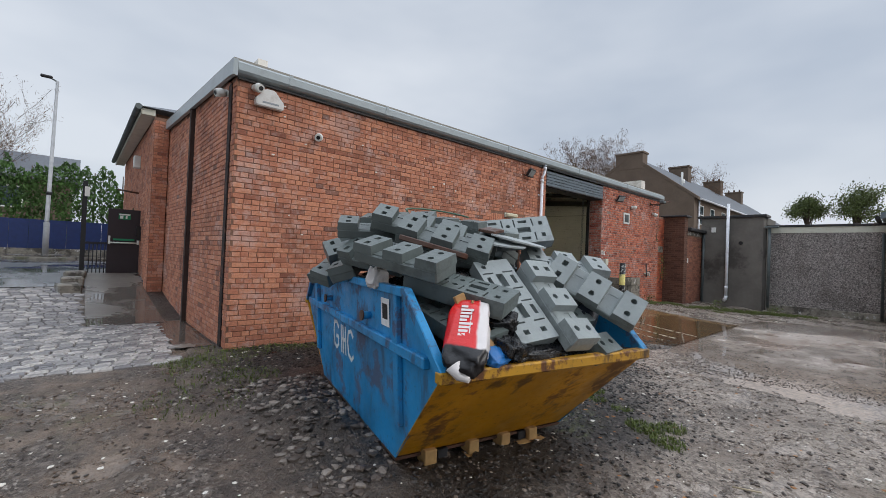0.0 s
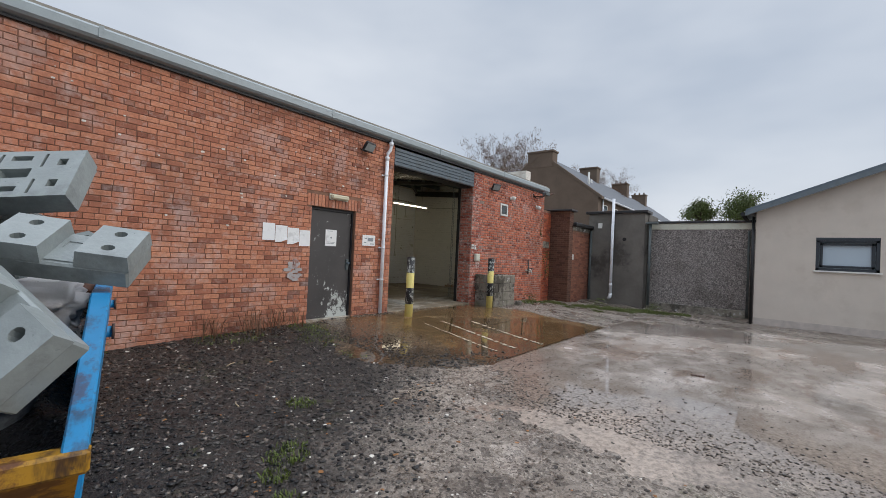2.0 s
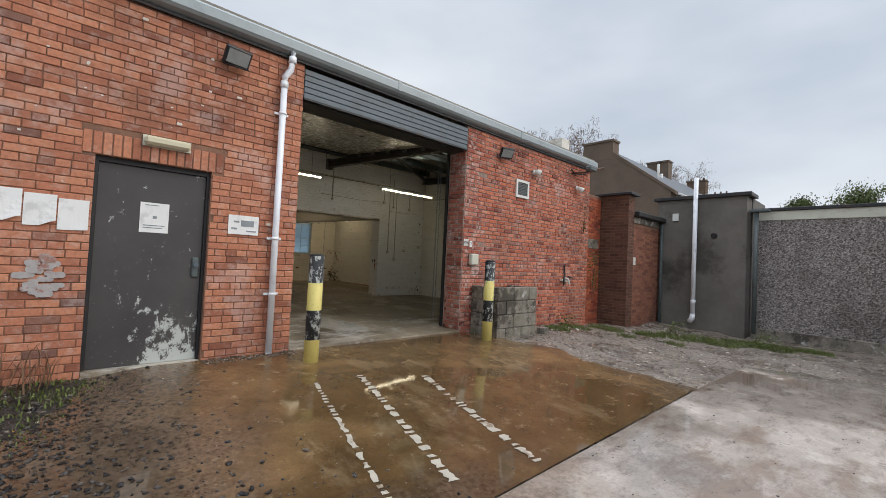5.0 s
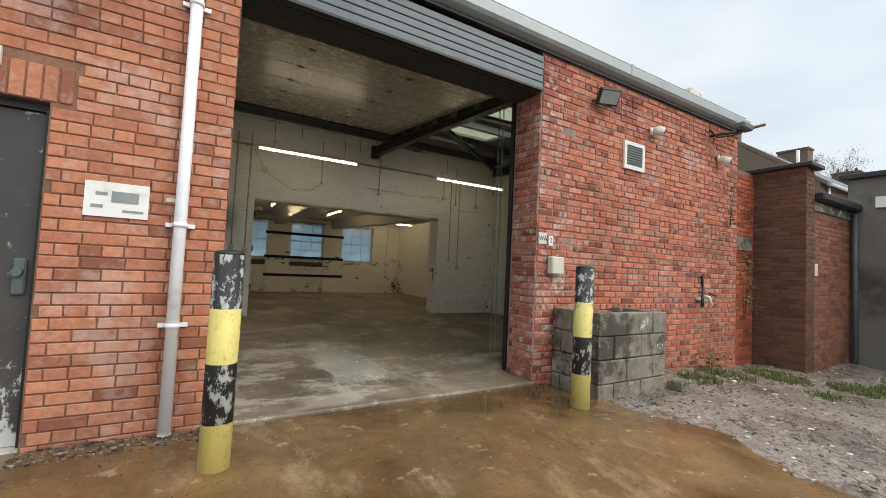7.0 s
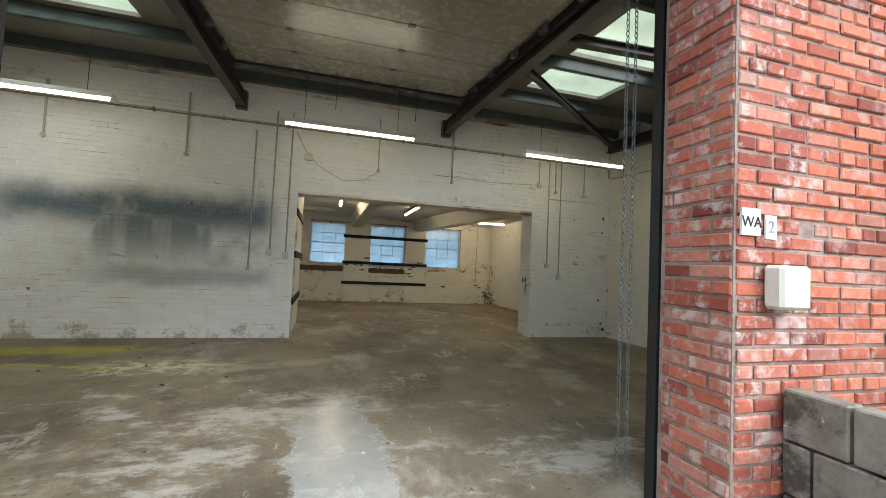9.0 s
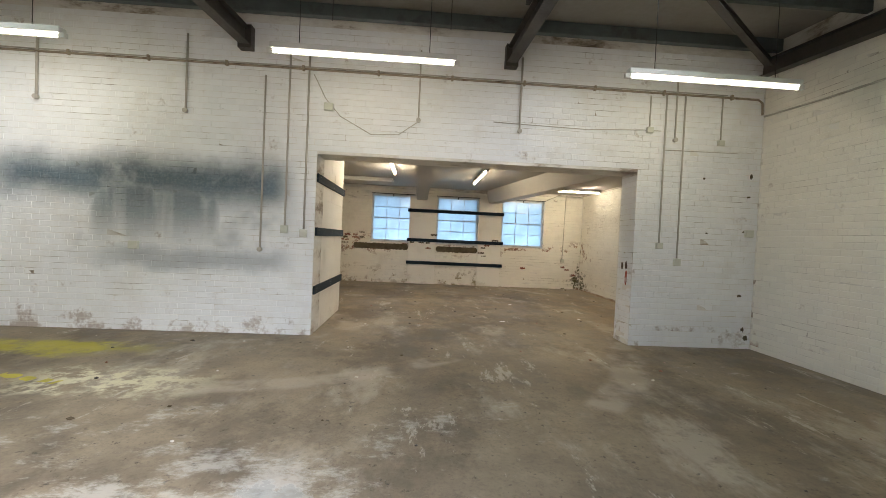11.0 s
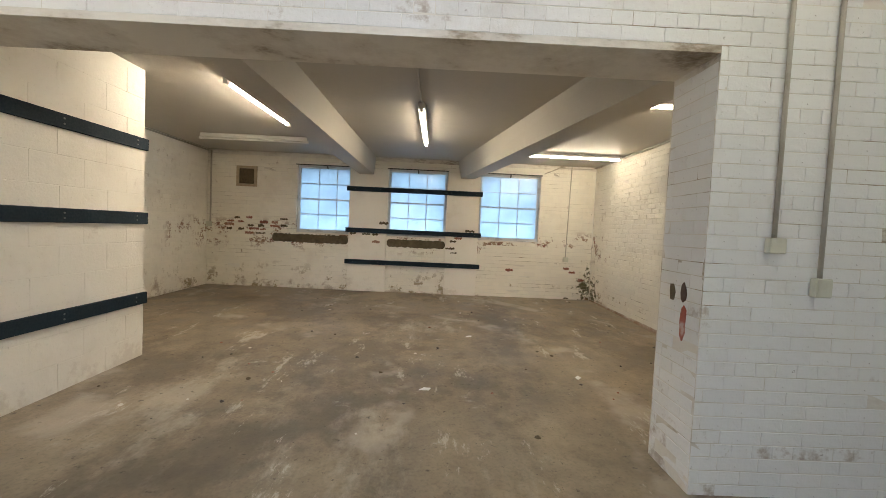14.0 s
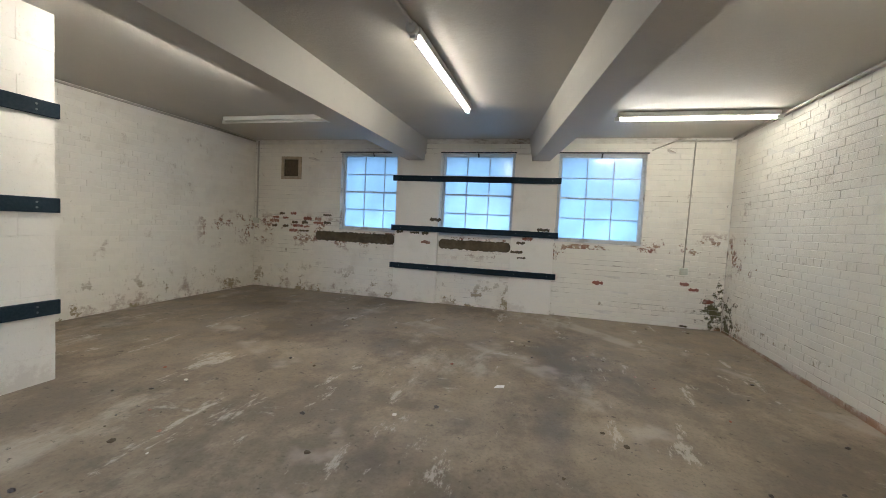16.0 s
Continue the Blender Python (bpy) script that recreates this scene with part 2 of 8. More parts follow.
m_white_joint = joint_paint()
m_bay_joint = joint_paint(dark_overspray)
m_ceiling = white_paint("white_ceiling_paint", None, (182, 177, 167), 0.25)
m_liner = plain("grey_roof_liner", (138, 134, 125), 0.6, vary=0.1, scale=1.5, dirt=(110, 104, 94))


def concrete(name, rgb, dark, wet=0.0, stain=None, scale=1.0, damp=None):
    t = Tree(name)
    big = t.noise(0.55 * scale, 6, 0.62)
    mid = t.noise(2.7 * scale, 6, 0.65)
    fine = t.noise(45, 4, 0.6)
    col = t.ramp(t.mix(0.5, big, mid), (0.36, lin(*dark)), (0.62, lin(*rgb)))
    col = t.mix(t.span(fine, 0.45, 0.8, 0, 0.35), col, lin(*[v * 0.7 for v in dark]))
    if stain:
        col = stain(t, col)
    if wet:
        pool = t.span(t.noise(0.5 * scale, 5, 0.55, offset=(3.1, 1.7, 0)), 0.42, 0.53)
        col = t.mix(t.math("MULTIPLY", pool, 0.4), col, lin(*[v * 0.55 for v in dark]))
        rough = t.ramp(t.math("ADD", t.math("MULTIPLY", pool, -1.0), 1.0), (0.0, 0.05), (1.0, 0.24 + 0.36 * (1 - wet)))
        soft = t.math("MULTIPLY", t.mix(0.5, fine, mid), t.math("SUBTRACT", 1.0, pool))
        return t.done(col, rough, 0, soft, 0.006, 0.5)
    rough = t.ramp(mid, (0.3, 0.42), (0.7, 0.75))
    if damp:
        dx, dy = t.math("MULTIPLY", t.math("SUBTRACT", t.axis(0), damp[0]), 1 / damp[2]), t.math("MULTIPLY", t.math("SUBTRACT", t.axis(1), damp[1]), 1 / damp[3])
        r = t.math("ADD", t.math("ADD", t.math("MULTIPLY", dx, dx), t.math("MULTIPLY", dy, dy)), t.math("MULTIPLY", t.math("SUBTRACT", t.noise(2.6, 8, 0.7), 0.5), 4.5))
        film_glint = t.span(r, 1.1, 0.8)
        rough = t.mix(film_glint, rough, (0.26, 0.26, 0.26, 1))
        # pale grey mixed into the colour for the reflection on the wet patch
        col = t.mix(t.math("MULTIPLY", film_glint, 0.55), col, lin(188, 190, 188))
        flat = t.math("MULTIPLY", t.mix(0.5, fine, mid), t.math("SUBTRACT", 1.0, film_glint))
        return t.done(col, rough, 0, flat, 0.006, 0.35)
    return t.done(col, rough, 0, t.mix(0.5, fine, mid), 0.006, 0.5)


def floor_streaks(t, col):
    """Dust, drag marks, old oil and spilt paint on the workshop floor."""
    x, y = t.axis(0), t.axis(1)
    s = t.noise(1.1, 8, 0.72, stretch=(1.0, 0.45, 1))
    col = t.mix(t.span(s, 0.53, 0.66, 0, 0.5), col, lin(196, 186, 170))
    q = t.noise(0.8, 7, 0.7, stretch=(1.3, 0.9, 1), offset=(4, 1, 0))
    col = t.mix(t.span(q, 0.47, 0.62, 0, 0.45), col, lin(68, 60, 51))
    w = t.noise(3.2, 8, 0.78, stretch=(1.0, 0.3, 1), offset=(9, 2, 0))
    col = t.mix(t.span(w, 0.59, 0.64, 0, 0.5), col, lin(212, 204, 192))
    col = t.mix(t.span(t.noise(16, 5, 0.7), 0.61, 0.69, 0, 0.7), col, lin(50, 44, 38))
    # worn, limy concrete inside the threshold
    lime = t.noise(1.5, 9, 0.76, stretch=(0.7, 1.2, 1), offset=(1, 6, 0))
    near = t.math("MULTIPLY", t.math("MULTIPLY", t.span(y, 10.4, 8.0), t.span(x, 12.0, 9.0, 0.6, 1.0)), 0.15)
    col = t.mix(t.span(t.math("ADD", lime, near), 0.61, 0.71, 0, 0.6), col, lin(204, 199, 190))
    col = t.mix(t.span(t.noise(2.6, 9, 0.76, offset=(12, 3, 0)), 0.56, 0.66, 0, 0.35), col, lin(78, 71, 63))
    # loops left by a dragged tyre
    ring = t.n.new("ShaderNodeTexWave")
    ring.wave_type, ring.rings_direction = "RINGS", "Z"
    m = t.n.new("ShaderNodeMapping")
    t.l.new(t.co, m.inputs["Vector"])
    m.inputs["Location"].default_value = (-8.9, -12.2, 0)
    t.l.new(m.outputs["Vector"], ring.inputs["Vector"])
    for k, v in (("Scale", 0.16), ("Distortion", 9.0), ("Detail", 3.0), ("Detail Scale", 0.5)):
        ring.inputs[k].default_value = v
    col = t.mix(t.math("MULTIPLY", t.span(ring.outputs["Fac"], 0.9, 0.98), t.span(t.noise(1.6, 4), 0.48, 0.62, 0, 0.5)), col, lin(190, 178, 164))
    wob = t.math("MULTIPLY", t.math("SUBTRACT", t.noise(3, 5, 0.65), 0.5), 0.9)
    yy = t.math("ADD", y, wob)
    k = t.math("MULTIPLY", t.math("MULTIPLY", t.span(x, 8.6, 7.7), t.span(x, 4.6, 6.0)), t.math("MULTIPLY", t.span(yy, 10.75, 10.95), t.span(yy, 11.4, 11.2)))
    col = t.mix(t.math("MULTIPLY", k, t.span(t.noise(1.6, 6, 0.7), 0.4, 0.6, 0.15, 0.85)), col, lin(186, 176, 40))
    k = t.math("MULTIPLY", t.math("MULTIPLY", t.span(x, 9.6, 8.9), t.span(x, 7.6, 8.2)), t.math("MULTIPLY", t.span(yy, 9.75, 9.95), t.span(yy, 10.55, 10.3)))
    return t.mix(t.math("MULTIPLY", k, t.span(t.noise(4, 6, 0.7), 0.44, 0.56)), col, lin(216, 210, 180))


m_floor = concrete("workshop_floor_concrete", (164, 149, 127), (104, 93, 78), 0.0, floor_streaks, 1.0, (10.4, 7.75, 0.36, 0.9))
def yard_mud(t, col):
    s = t.noise(0.9, 9, 0.72, stretch=(0.6, 1.3, 1), offset=(2, 5, 0))
    col = t.mix(t.span(s, 0.48, 0.6, 0, 0.75), col, lin(128, 106, 90))
    k = t.noise(3.4, 9, 0.76, stretch=(0.6, 1.3, 1))
    col = t.mix(t.span(k, 0.56, 0.66, 0, 0.6), col, lin(96, 82, 72))
    col = t.mix(t.span(t.noise(22, 6, 0.7), 0.58, 0.7, 0, 0.5), col, lin(84, 74, 66))
    col = t.mix(t.span(t.noise(1.7, 7, 0.7, offset=(8, 8, 0)), 0.55, 0.68, 0, 0.6), col, lin(216, 206, 196))
    f = t.noise(8, 9, 0.78, stretch=(0.5, 1.2, 1), offset=(1, 3, 0))
    col = t.mix(t.span(f, 0.52, 0.62, 0, 0.45), col, lin(112, 98, 88))
    # mud trodden over the edges of the slab, its colour lightened for wet sheen
    x, y = t.axis(0), t.axis(1)
    wob = t.math("MULTIPLY", t.math("SUBTRACT", t.noise(1.3, 8, 0.7, offset=(4, 9, 0)), 0.5), 2.2)
    bank = t.math("MAXIMUM", t.span(t.math("ADD", x, wob), 8.2, 7.2), t.math("MULTIPLY", t.span(t.math("ADD", y, wob), 1.9, 2.5), t.span(t.math("ADD", x, wob), 10.4, 8.6)))
    mud = t.ramp(t.noise(24, 6, 0.72), (0.35, lin(110, 98, 88)), (0.6, lin(186, 168, 152)))
    return t.mix(t.math("MULTIPLY", bank, 0.85), col, mud)


def apron_mud(t, col):
    s = t.noise(1.8, 8, 0.72, offset=(2, 5, 0))
    col = t.mix(t.span(s, 0.5, 0.66, 0, 0.6), col, lin(92, 74, 54))
    k = t.noise(6, 7, 0.72)
    col = t.mix(t.span(k, 0.58, 0.68, 0, 0.55), col, lin(178, 158, 130))
    silt = t.noise(1.1, 8, 0.7, stretch=(1.2, 0.6, 1), offset=(11, 4, 0))
    col = t.mix(t.span(silt, 0.54, 0.64, 0, 0.4), col, lin(170, 148, 118))
    col = t.mix(t.span(t.noise(30, 4, 0.7), 0.64, 0.7, 0, 0.7), col, lin(50, 42, 34))
    # mud trodden in from the gravel
    x, y = t.axis(0), t.axis(1)
    wob = t.math("MULTIPLY", t.math("SUBTRACT", t.noise(1.3, 8, 0.7, offset=(4, 9, 0)), 0.5), 2.0)
    bank = t.math("MAXIMUM", t.span(t.math("ADD", x, wob), 8.2, 7.4), t.math("MULTIPLY", t.span(t.math("ADD", y, wob), 3.3, 2.9), t.span(t.math("ADD", x, wob), 10.2, 8.4)))
    mud = t.ramp(t.noise(24, 6, 0.72), (0.35, lin(62, 52, 44)), (0.6, lin(116, 98, 82)))
    return t.mix(t.math("MULTIPLY", bank, 0.85), col, mud)


m_yard = concrete("wet_yard_concrete", (202, 190, 180), (146, 134, 123), 0.9, yard_mud)
m_apron = concrete("wet_brown_apron_concrete", (134, 106, 73), (88, 69, 47), 1.0, apron_mud)
m_path = concrete("wet_path_concrete", (138, 130, 122), (94, 88, 82), 0.8)
def block_grime(t, col):
    col = t.mix(t.span(t.place_noise(2.6, 8, 0.75), 0.47, 0.58, 0, 0.85), col, lin(58, 54, 47))
    col = t.mix(t.span(t.place_noise(3.4, 9, 0.78, 4.0), 0.57, 0.62, 0, 0.85), col, lin(206, 206, 204))
    return t.mix(t.span(t.noise(2.1, 5, 0.6, offset=(5, 0, 0)), 0.56, 0.68, 0, 0.5), col, lin(96, 100, 68))


m_block = concrete("concrete_block", (158, 152, 140), (104, 98, 88), 0.0, block_grime, 2.0)


def ground_material():
    """Black ash and gravel by the wall, brown stony mud elsewhere, wet in the hollows."""
    t = Tree("wet_gravel_and_mud")
    big, mid = t.noise(0.35, 5, 0.6), t.noise(2.2, 6, 0.65)
    fine = t.noise(38, 4, 0.7)
    small, large = t.voronoi(58, "F1", "Color"), t.voronoi(23, "F1", "Color")
    grit = t.mix(t.span(t.noise(6, 5, 0.7), 0.45, 0.6), small, large)
    peb = t.ramp(grit, (0.0, lin(42, 37, 34)), (0.45, lin(82, 73, 66)), (0.8, lin(126, 116, 107)), (1.0, lin(190, 183, 174)))
    mud = t.ramp(t.mix(0.4, mid, fine), (0.38, lin(70, 59, 51)), (0.62, lin(138, 121, 106)))
    col = t.mix(t.span(t.mix(0.5, big, mid), 0.42, 0.58), peb, mud)
    x, y = t.axis(0), t.axis(1)
    # paler crushed grit trodden out from the slab
    grit_fac = t.math("MULTIPLY", t.span(t.math("ADD", x, t.math("MULTIPLY", mid, 2.0)), 2.6, 4.4), t.span(t.noise(1.1, 6, 0.68, offset=(3, 3, 0)), 0.38, 0.56, 0.25, 0.9))
    col = t.mix(grit_fac, col, t.ramp(t.mix(0.5, fine, grit), (0.3, lin(92, 82, 74)), (0.6, lin(178, 165, 152))))
    col = t.mix(t.span(fine, 0.5, 0.72, 0, 0.6), col, lin(42, 37, 34))
    wob = t.math("MULTIPLY", t.math("SUBTRACT", t.noise(0.6, 5, 0.6), 0.5), 2.4)
    side = t.math("ADD", t.math("SUBTRACT", y, t.math("MULTIPLY", x, 0.8)), t.math("ADD", wob, 2.0))
    ash = t.math("MULTIPLY", t.math("MULTIPLY", t.math("MULTIPLY", t.span(side, -0.6, 0.7), t.span(t.math("ADD", y, t.math("MULTIPLY", wob, 0.4)), 0.9, 1.8)), t.span(t.math("ADD", x, wob), 0.3, 1.9)), t.span(t.math("ADD", x, wob), 13.4, 11.6))
    cinder = t.ramp(grit, (0.0, lin(17, 15, 15)), (0.6, lin(38, 35, 33)), (0.9, lin(68, 62, 58)), (1.0, lin(142, 135, 128)))
    col = t.mix(t.math("MULTIPLY", ash, 0.92), col, cinder)
    moss = t.math("MULTIPLY", t.span(t.noise(0.8, 6, 0.66, offset=(7, 2, 0)), 0.58, 0.68), t.span(t.noise(17, 5, 0.7), 0.42, 0.6, 0, 0.6))
    col = t.mix(moss, col, lin(76, 84, 42))
    hollow = t.math("SUBTRACT", t.noise(0.9, 7, 0.66, offset=(1, 8, 0)), t.math("MULTIPLY", ash, 0.12))
    wet = t.span(hollow, 0.495, 0.55)
    rough = t.ramp(t.mix(0.5, wet, mid), (0.1, 0.5), (0.75, 0.07))
    lumps = t.mix(0.5, fine, t.mix(0.5, t.mix(0.5, t.voronoi(58), t.voronoi(23)), t.noise(8, 7, 0.72)))
    return t.done(col, rough, 0, t.math("MULTIPLY", lumps, t.span(wet, 0, 1, 1.0, 0.25)), 0.05, 0.9)


m_ground = ground_material()
m_pebbles = plain("loose_stones", (118, 110, 102), 0.55, vary=0.3, scale=30)
m_pebble_dark = plain("dark_stones", (66, 60, 56), 0.4, vary=0.3, scale=30)
m_flake = plain("pale_flakes", (214, 208, 198), 0.7)
m_grass = plain("grass", (92, 104, 48), 0.6, vary=0.4, scale=20)
m_leaf = plain("leaves", (84, 96, 50), 0.6, vary=0.4, scale=3)
m_hedge = plain("conifer_hedge", (70, 100, 48), 0.7, vary=0.4, scale=2)
m_bark = plain("bark", (84, 74, 66), 0.9)
m_gutter = plain("pale_grey_coated_steel", (152, 162, 165), 0.35, vary=0.06, dirt=(120, 126, 122), amount=0.3)
m_steelgrey = plain("blue_grey_painted_steel", (88, 100, 108), 0.4, vary=0.08, dirt=(74, 78, 78))
m_dark = plain("dark_steel", (44, 44, 46), 0.5, vary=0.2, dirt=(84, 64, 48), amount=0.4)
m_beam = plain("grey_brown_beam_paint", (70, 66, 60), 0.5, vary=0.2, dirt=(44, 38, 32))
m_purlin = plain("grey_purlin_paint", (88, 96, 96), 0.5, vary=0.15, dirt=(60, 58, 54))
m_black = plain("black_plastic", (26, 26, 28), 0.45)
m_pipe = plain("white_plastic_pipe", (242, 245, 250), 0.35, vary=0.04, dirt=(170, 168, 164), amount=0.25)
m_conduit = plain("painted_conduit", (184, 178, 165), 0.5, vary=0.08, dirt=(150, 140, 120))
m_box = plain("cream_plastic", (206, 206, 190), 0.4, vary=0.05, dirt=(160, 150, 130), amount=0.3)
m_lampbody = plain("white_lamp_body", (220, 220, 214), 0.4, vary=0.04)
m_rail = plain("dark_teal_painted_timber", (11, 36, 48), 0.85, vary=0.2, dirt=(50, 62, 66), amount=0.15)
m_render = plain("pale_render", (206, 196, 184), 0.85, vary=0.05, scale=2, dirt=(184, 172, 158), amount=0.3, bump=0.003)
m_slate = plain("slate", (96, 100, 106), 0.6, vary=0.2)
m_sand = plain("weathered_house_render", (106, 92, 80), 0.9, vary=0.14, scale=0.8, dirt=(92, 82, 72))
m_paper = plain("weathered_paper", (236, 236, 234), 0.7, vary=0.04, dirt=(180, 180, 178), amount=0.5)
m_print = plain("grey_print", (140, 146, 150), 0.7)
m_blue = plain("blue_boards", (28, 46, 92), 0.5)
m_timber = plain("pale_timber", (176, 160, 134), 0.7, vary=0.2, scale=12)
m_asphalt = concrete("wet_asphalt", (120, 122, 126), (84, 86, 90), 0.8)


def emission(name, colour, strength):
    t = Tree(name)
    t.bsdf.inputs["Base Color"].default_value = (0.8, 0.8, 0.8, 1)
    t.bsdf.inputs["Emission Color"].default_value = colour
    t.bsdf.inputs["Emission Strength"].default_value = strength
    return t.mat


m_tube_bay = emission("lit_tube_bay", (1.0, 0.88, 0.64, 1), TUBE_GLOW * 0.47)
m_tube_room = emission("lit_tube_warm", (1.0, 0.82, 0.54, 1), TUBE_GLOW * 0.63)
m_tube_bright = emission("lit_tube_new", (1.0, 0.82, 0.56, 1), TUBE_GLOW * 1.35)


def frosted(name, rgb):
    t = Tree(name)
    tr, gl, mx = t.n.new("ShaderNodeBsdfTranslucent"), t.n.new("ShaderNodeBsdfGlossy"), t.n.new("ShaderNodeMixShader")
    col = t.ramp(t.noise(2.2, 4), (0.3, lin(*[v * 0.9 for v in rgb])), (0.7, lin(*rgb)))
    t.l.new(col, tr.inputs["Color"])
    gl.inputs["Roughness"].default_value = 0.15
    mx.inputs[0].default_value = 0.08
    t.l.new(tr.outputs[0], mx.inputs[1]), t.l.new(gl.outputs[0], mx.inputs[2])
    t.l.new(mx.outputs[0], t.n["Material Output"].inputs["Surface"])
    return t.mat


m_frost = frosted("frosted_glass", (204, 224, 234))
m_rooflight = frosted("translucent_rooflight", (176, 182, 166))
m_glass = Tree("dark_window_glass").done(lin(60, 70, 80), 0.04)


# ---- mesh tools ----
def link(name, bm, material, parent=None, label="", smooth=False):
    me = bpy.data.meshes.new(name)
    bmesh.ops.recalc_face_normals(bm, faces=bm.faces)
    bm.to_mesh(me)
    bm.free()
    for m in (material if isinstance(material, (list, tuple)) else [material]):
        me.materials.append(m)
    if smooth:
        for p in me.polygons:
            p.use_smooth = True
    ob = new(name, me)
    if parent is not None:
        ob.parent = parent
    if label:
        ob["label"] = label
    return ob


part = link


def empty(name, x=0, y=0, z=0, rz=0):
    ob = new(name)
    ob.matrix_world = pose(x, y, z, 0, 0, rz)
    ob.empty_display_size = 0.1
    return ob


def box(bm, x0, x1, y0, y1, z0, z1, m=None, bevel=0.0, mi=0):
    g = bmesh.ops.create_cube(bm, size=1.0)
    vs = g["verts"]
    for v in vs:
        v.co = Vector(((x0 + x1) / 2 + v.co.x * (x1 - x0), (y0 + y1) / 2 + v.co.y * (y1 - y0), (z0 + z1) / 2 + v.co.z * (z1 - z0)))
    fs = list({f for v in vs for f in v.link_faces})
    if bevel:
        r = bmesh.ops.bevel(bm, geom=list({e for v in vs for e in v.link_edges}), offset=bevel, segments=1, affect="EDGES")
        fs = list(set(r["faces"]) | {f for v in r["verts"] for f in v.link_faces})
        vs = list({v for f in fs for v in f.verts})
    for f in fs:
        f.material_index = mi
    if m is not None:
        bmesh.ops.transform(bm, matrix=m, verts=vs)
    return vs


def bx(*a, **k):
    bm = bmesh.new()
    box(bm, *a, **k)
    return bm


def tube(bm, pts, r, seg=8, cap=True):
    """A round bar along points."""
    pts = [Vector(p) for p in pts]
    rings = []
    for i, p in enumerate(pts):
        d = (pts[min(i + 1, len(pts) - 1)] - pts[max(i - 1, 0)]).normalized()
        q = d.to_track_quat("Z", "Y")
        rr = r[i] if isinstance(r, (list, tuple)) else r
        rings.append([bm.verts.new(p + q @ Vector((rr * math.cos(2 * math.pi * k / seg), rr * math.sin(2 * math.pi * k / seg), 0))) for k in range(seg)])
    for a, b in zip(rings, rings[1:]):
        for k in range(seg):
            f = bm.faces.new((a[k], a[(k + 1) % seg], b[(k + 1) % seg], b[k]))
            f.smooth = True
    if cap:
        bm.faces.new(rings[0][::-1]), bm.faces.new(rings[-1])
    return bm


def rod(pts, r, seg=8):
    return tube(bmesh.new(), pts, r, seg)


def prism(bm, poly, axis, a, b):
    """A polygon in the plane across an axis, drawn out from a to b. axis x: poly is (y, z); axis y: (x, z); axis z: (x, y)."""
    def at(p, h):
        return {"x": (h, p[0], p[1]), "y": (p[0], h, p[1]), "z": (p[0], p[1], h)}[axis]
    lo, hi = [bm.verts.new(at(p, a)) for p in poly], [bm.verts.new(at(p, b)) for p in poly]
    bm.faces.new(lo), bm.faces.new(hi[::-1])
    for i in range(len(poly)):
        j = (i + 1) % len(poly)
        bm.faces.new((lo[i], lo[j], hi[j], hi[i]))
    return bm


def setting(ob, label="", category="structure"):
    return tagged(ob, label, category, kind="structure")


def wall_boxes(name, axis, along, thick, z, openings, material, label):
    """A wall with real openings, made of butted blocks in one mesh. openings: (a0, a1, z0, z1)."""
    bm = bmesh.new()
    cuts = sorted({along[0], along[1], *[o[0] for o in openings], *[o[1] for o in openings]})
    for a, b in zip(cuts, cuts[1:]):
        holes = sorted((o[2], o[3]) for o in openings if o[0] <= a + 1e-6 and o[1] >= b - 1e-6)
        lo = z[0]
        for h0, h1 in holes + [(z[1], None)]:
            if h0 - lo > 1e-4:
                if axis == "x":
                    box(bm, a, b, thick[0], thick[1], lo, h0)
                else:
                    box(bm, thick[0], thick[1], a, b, lo, h0)
            lo = h1
    return setting(link(name, bm, material), label, "wall")


def brick_courses(rng, length, z0, z1, openings, pitch=0.225, course=0.075, headers=6, gap=0.0085):
    """Yields (u0, u1, z0, z1) for every brick of a bonded wall around its openings."""
    n = int((z1 - z0) / course)
    for k in range(n):
        za = z0 + k * course
        zb = za + course - (gap if gap > 0.006 else 0.0045)
        free = [(0.0, length)]
        for a, b, c, d in openings:
            if zb > c + 0.01 and za < d - 0.01:
                nxt = []
                for f0, f1 in free:
                    if b <= f0 or a >= f1:
                        nxt.append((f0, f1))
                    else:
                        if a > f0:
                            nxt.append((f0, a))
                        if b < f1:
                            nxt.append((b, f1))
                free = nxt
        head = headers and k % headers == 3
        p = pitch / 2 if head else pitch
        off = (k % 2) * p / 2 + rng.uniform(-0.01, 0.01)
        for f0, f1 in free:
            u = math.floor((f0 - off) / p) * p + off
            while u < f1 - 0.02:
                a, b = max(u, f0), min(u + p, f1) - (gap if gap > 0.006 else 0.0015)
                if b - a > 0.03:
                    yield a, b, za, zb
                u += p


def brick_geometry(rng, w, h, proud, cham):
    j = lambda s: rng.uniform(-s, s)
    back = [(0, 0, 0), (w, 0, 0), (w, 0, h), (0, 0, h)]
    mid = [(j(.002), proud - cham, j(.0015)), (w + j(.002), proud - cham, j(.0015)), (w + j(.002), proud - cham, h + j(.0015)), (j(.002), proud - cham, h + j(.0015))]
    face = [(cham + j(.001), proud + j(.0015), cham), (w - cham, proud + j(.0015), cham + j(.001)), (w - cham + j(.001), proud + j(.0015), h - cham), (cham, proud + j(.0015), h - cham)]
    return back + mid + face


BRICK_FACES = [(8, 9, 10, 11), (4, 5, 9, 8), (5, 6, 10, 9), (6, 7, 11, 10), (7, 4, 8, 11), (0, 1, 5, 4), (1, 2, 6, 5), (2, 3, 7, 6), (3, 0, 4, 7)]


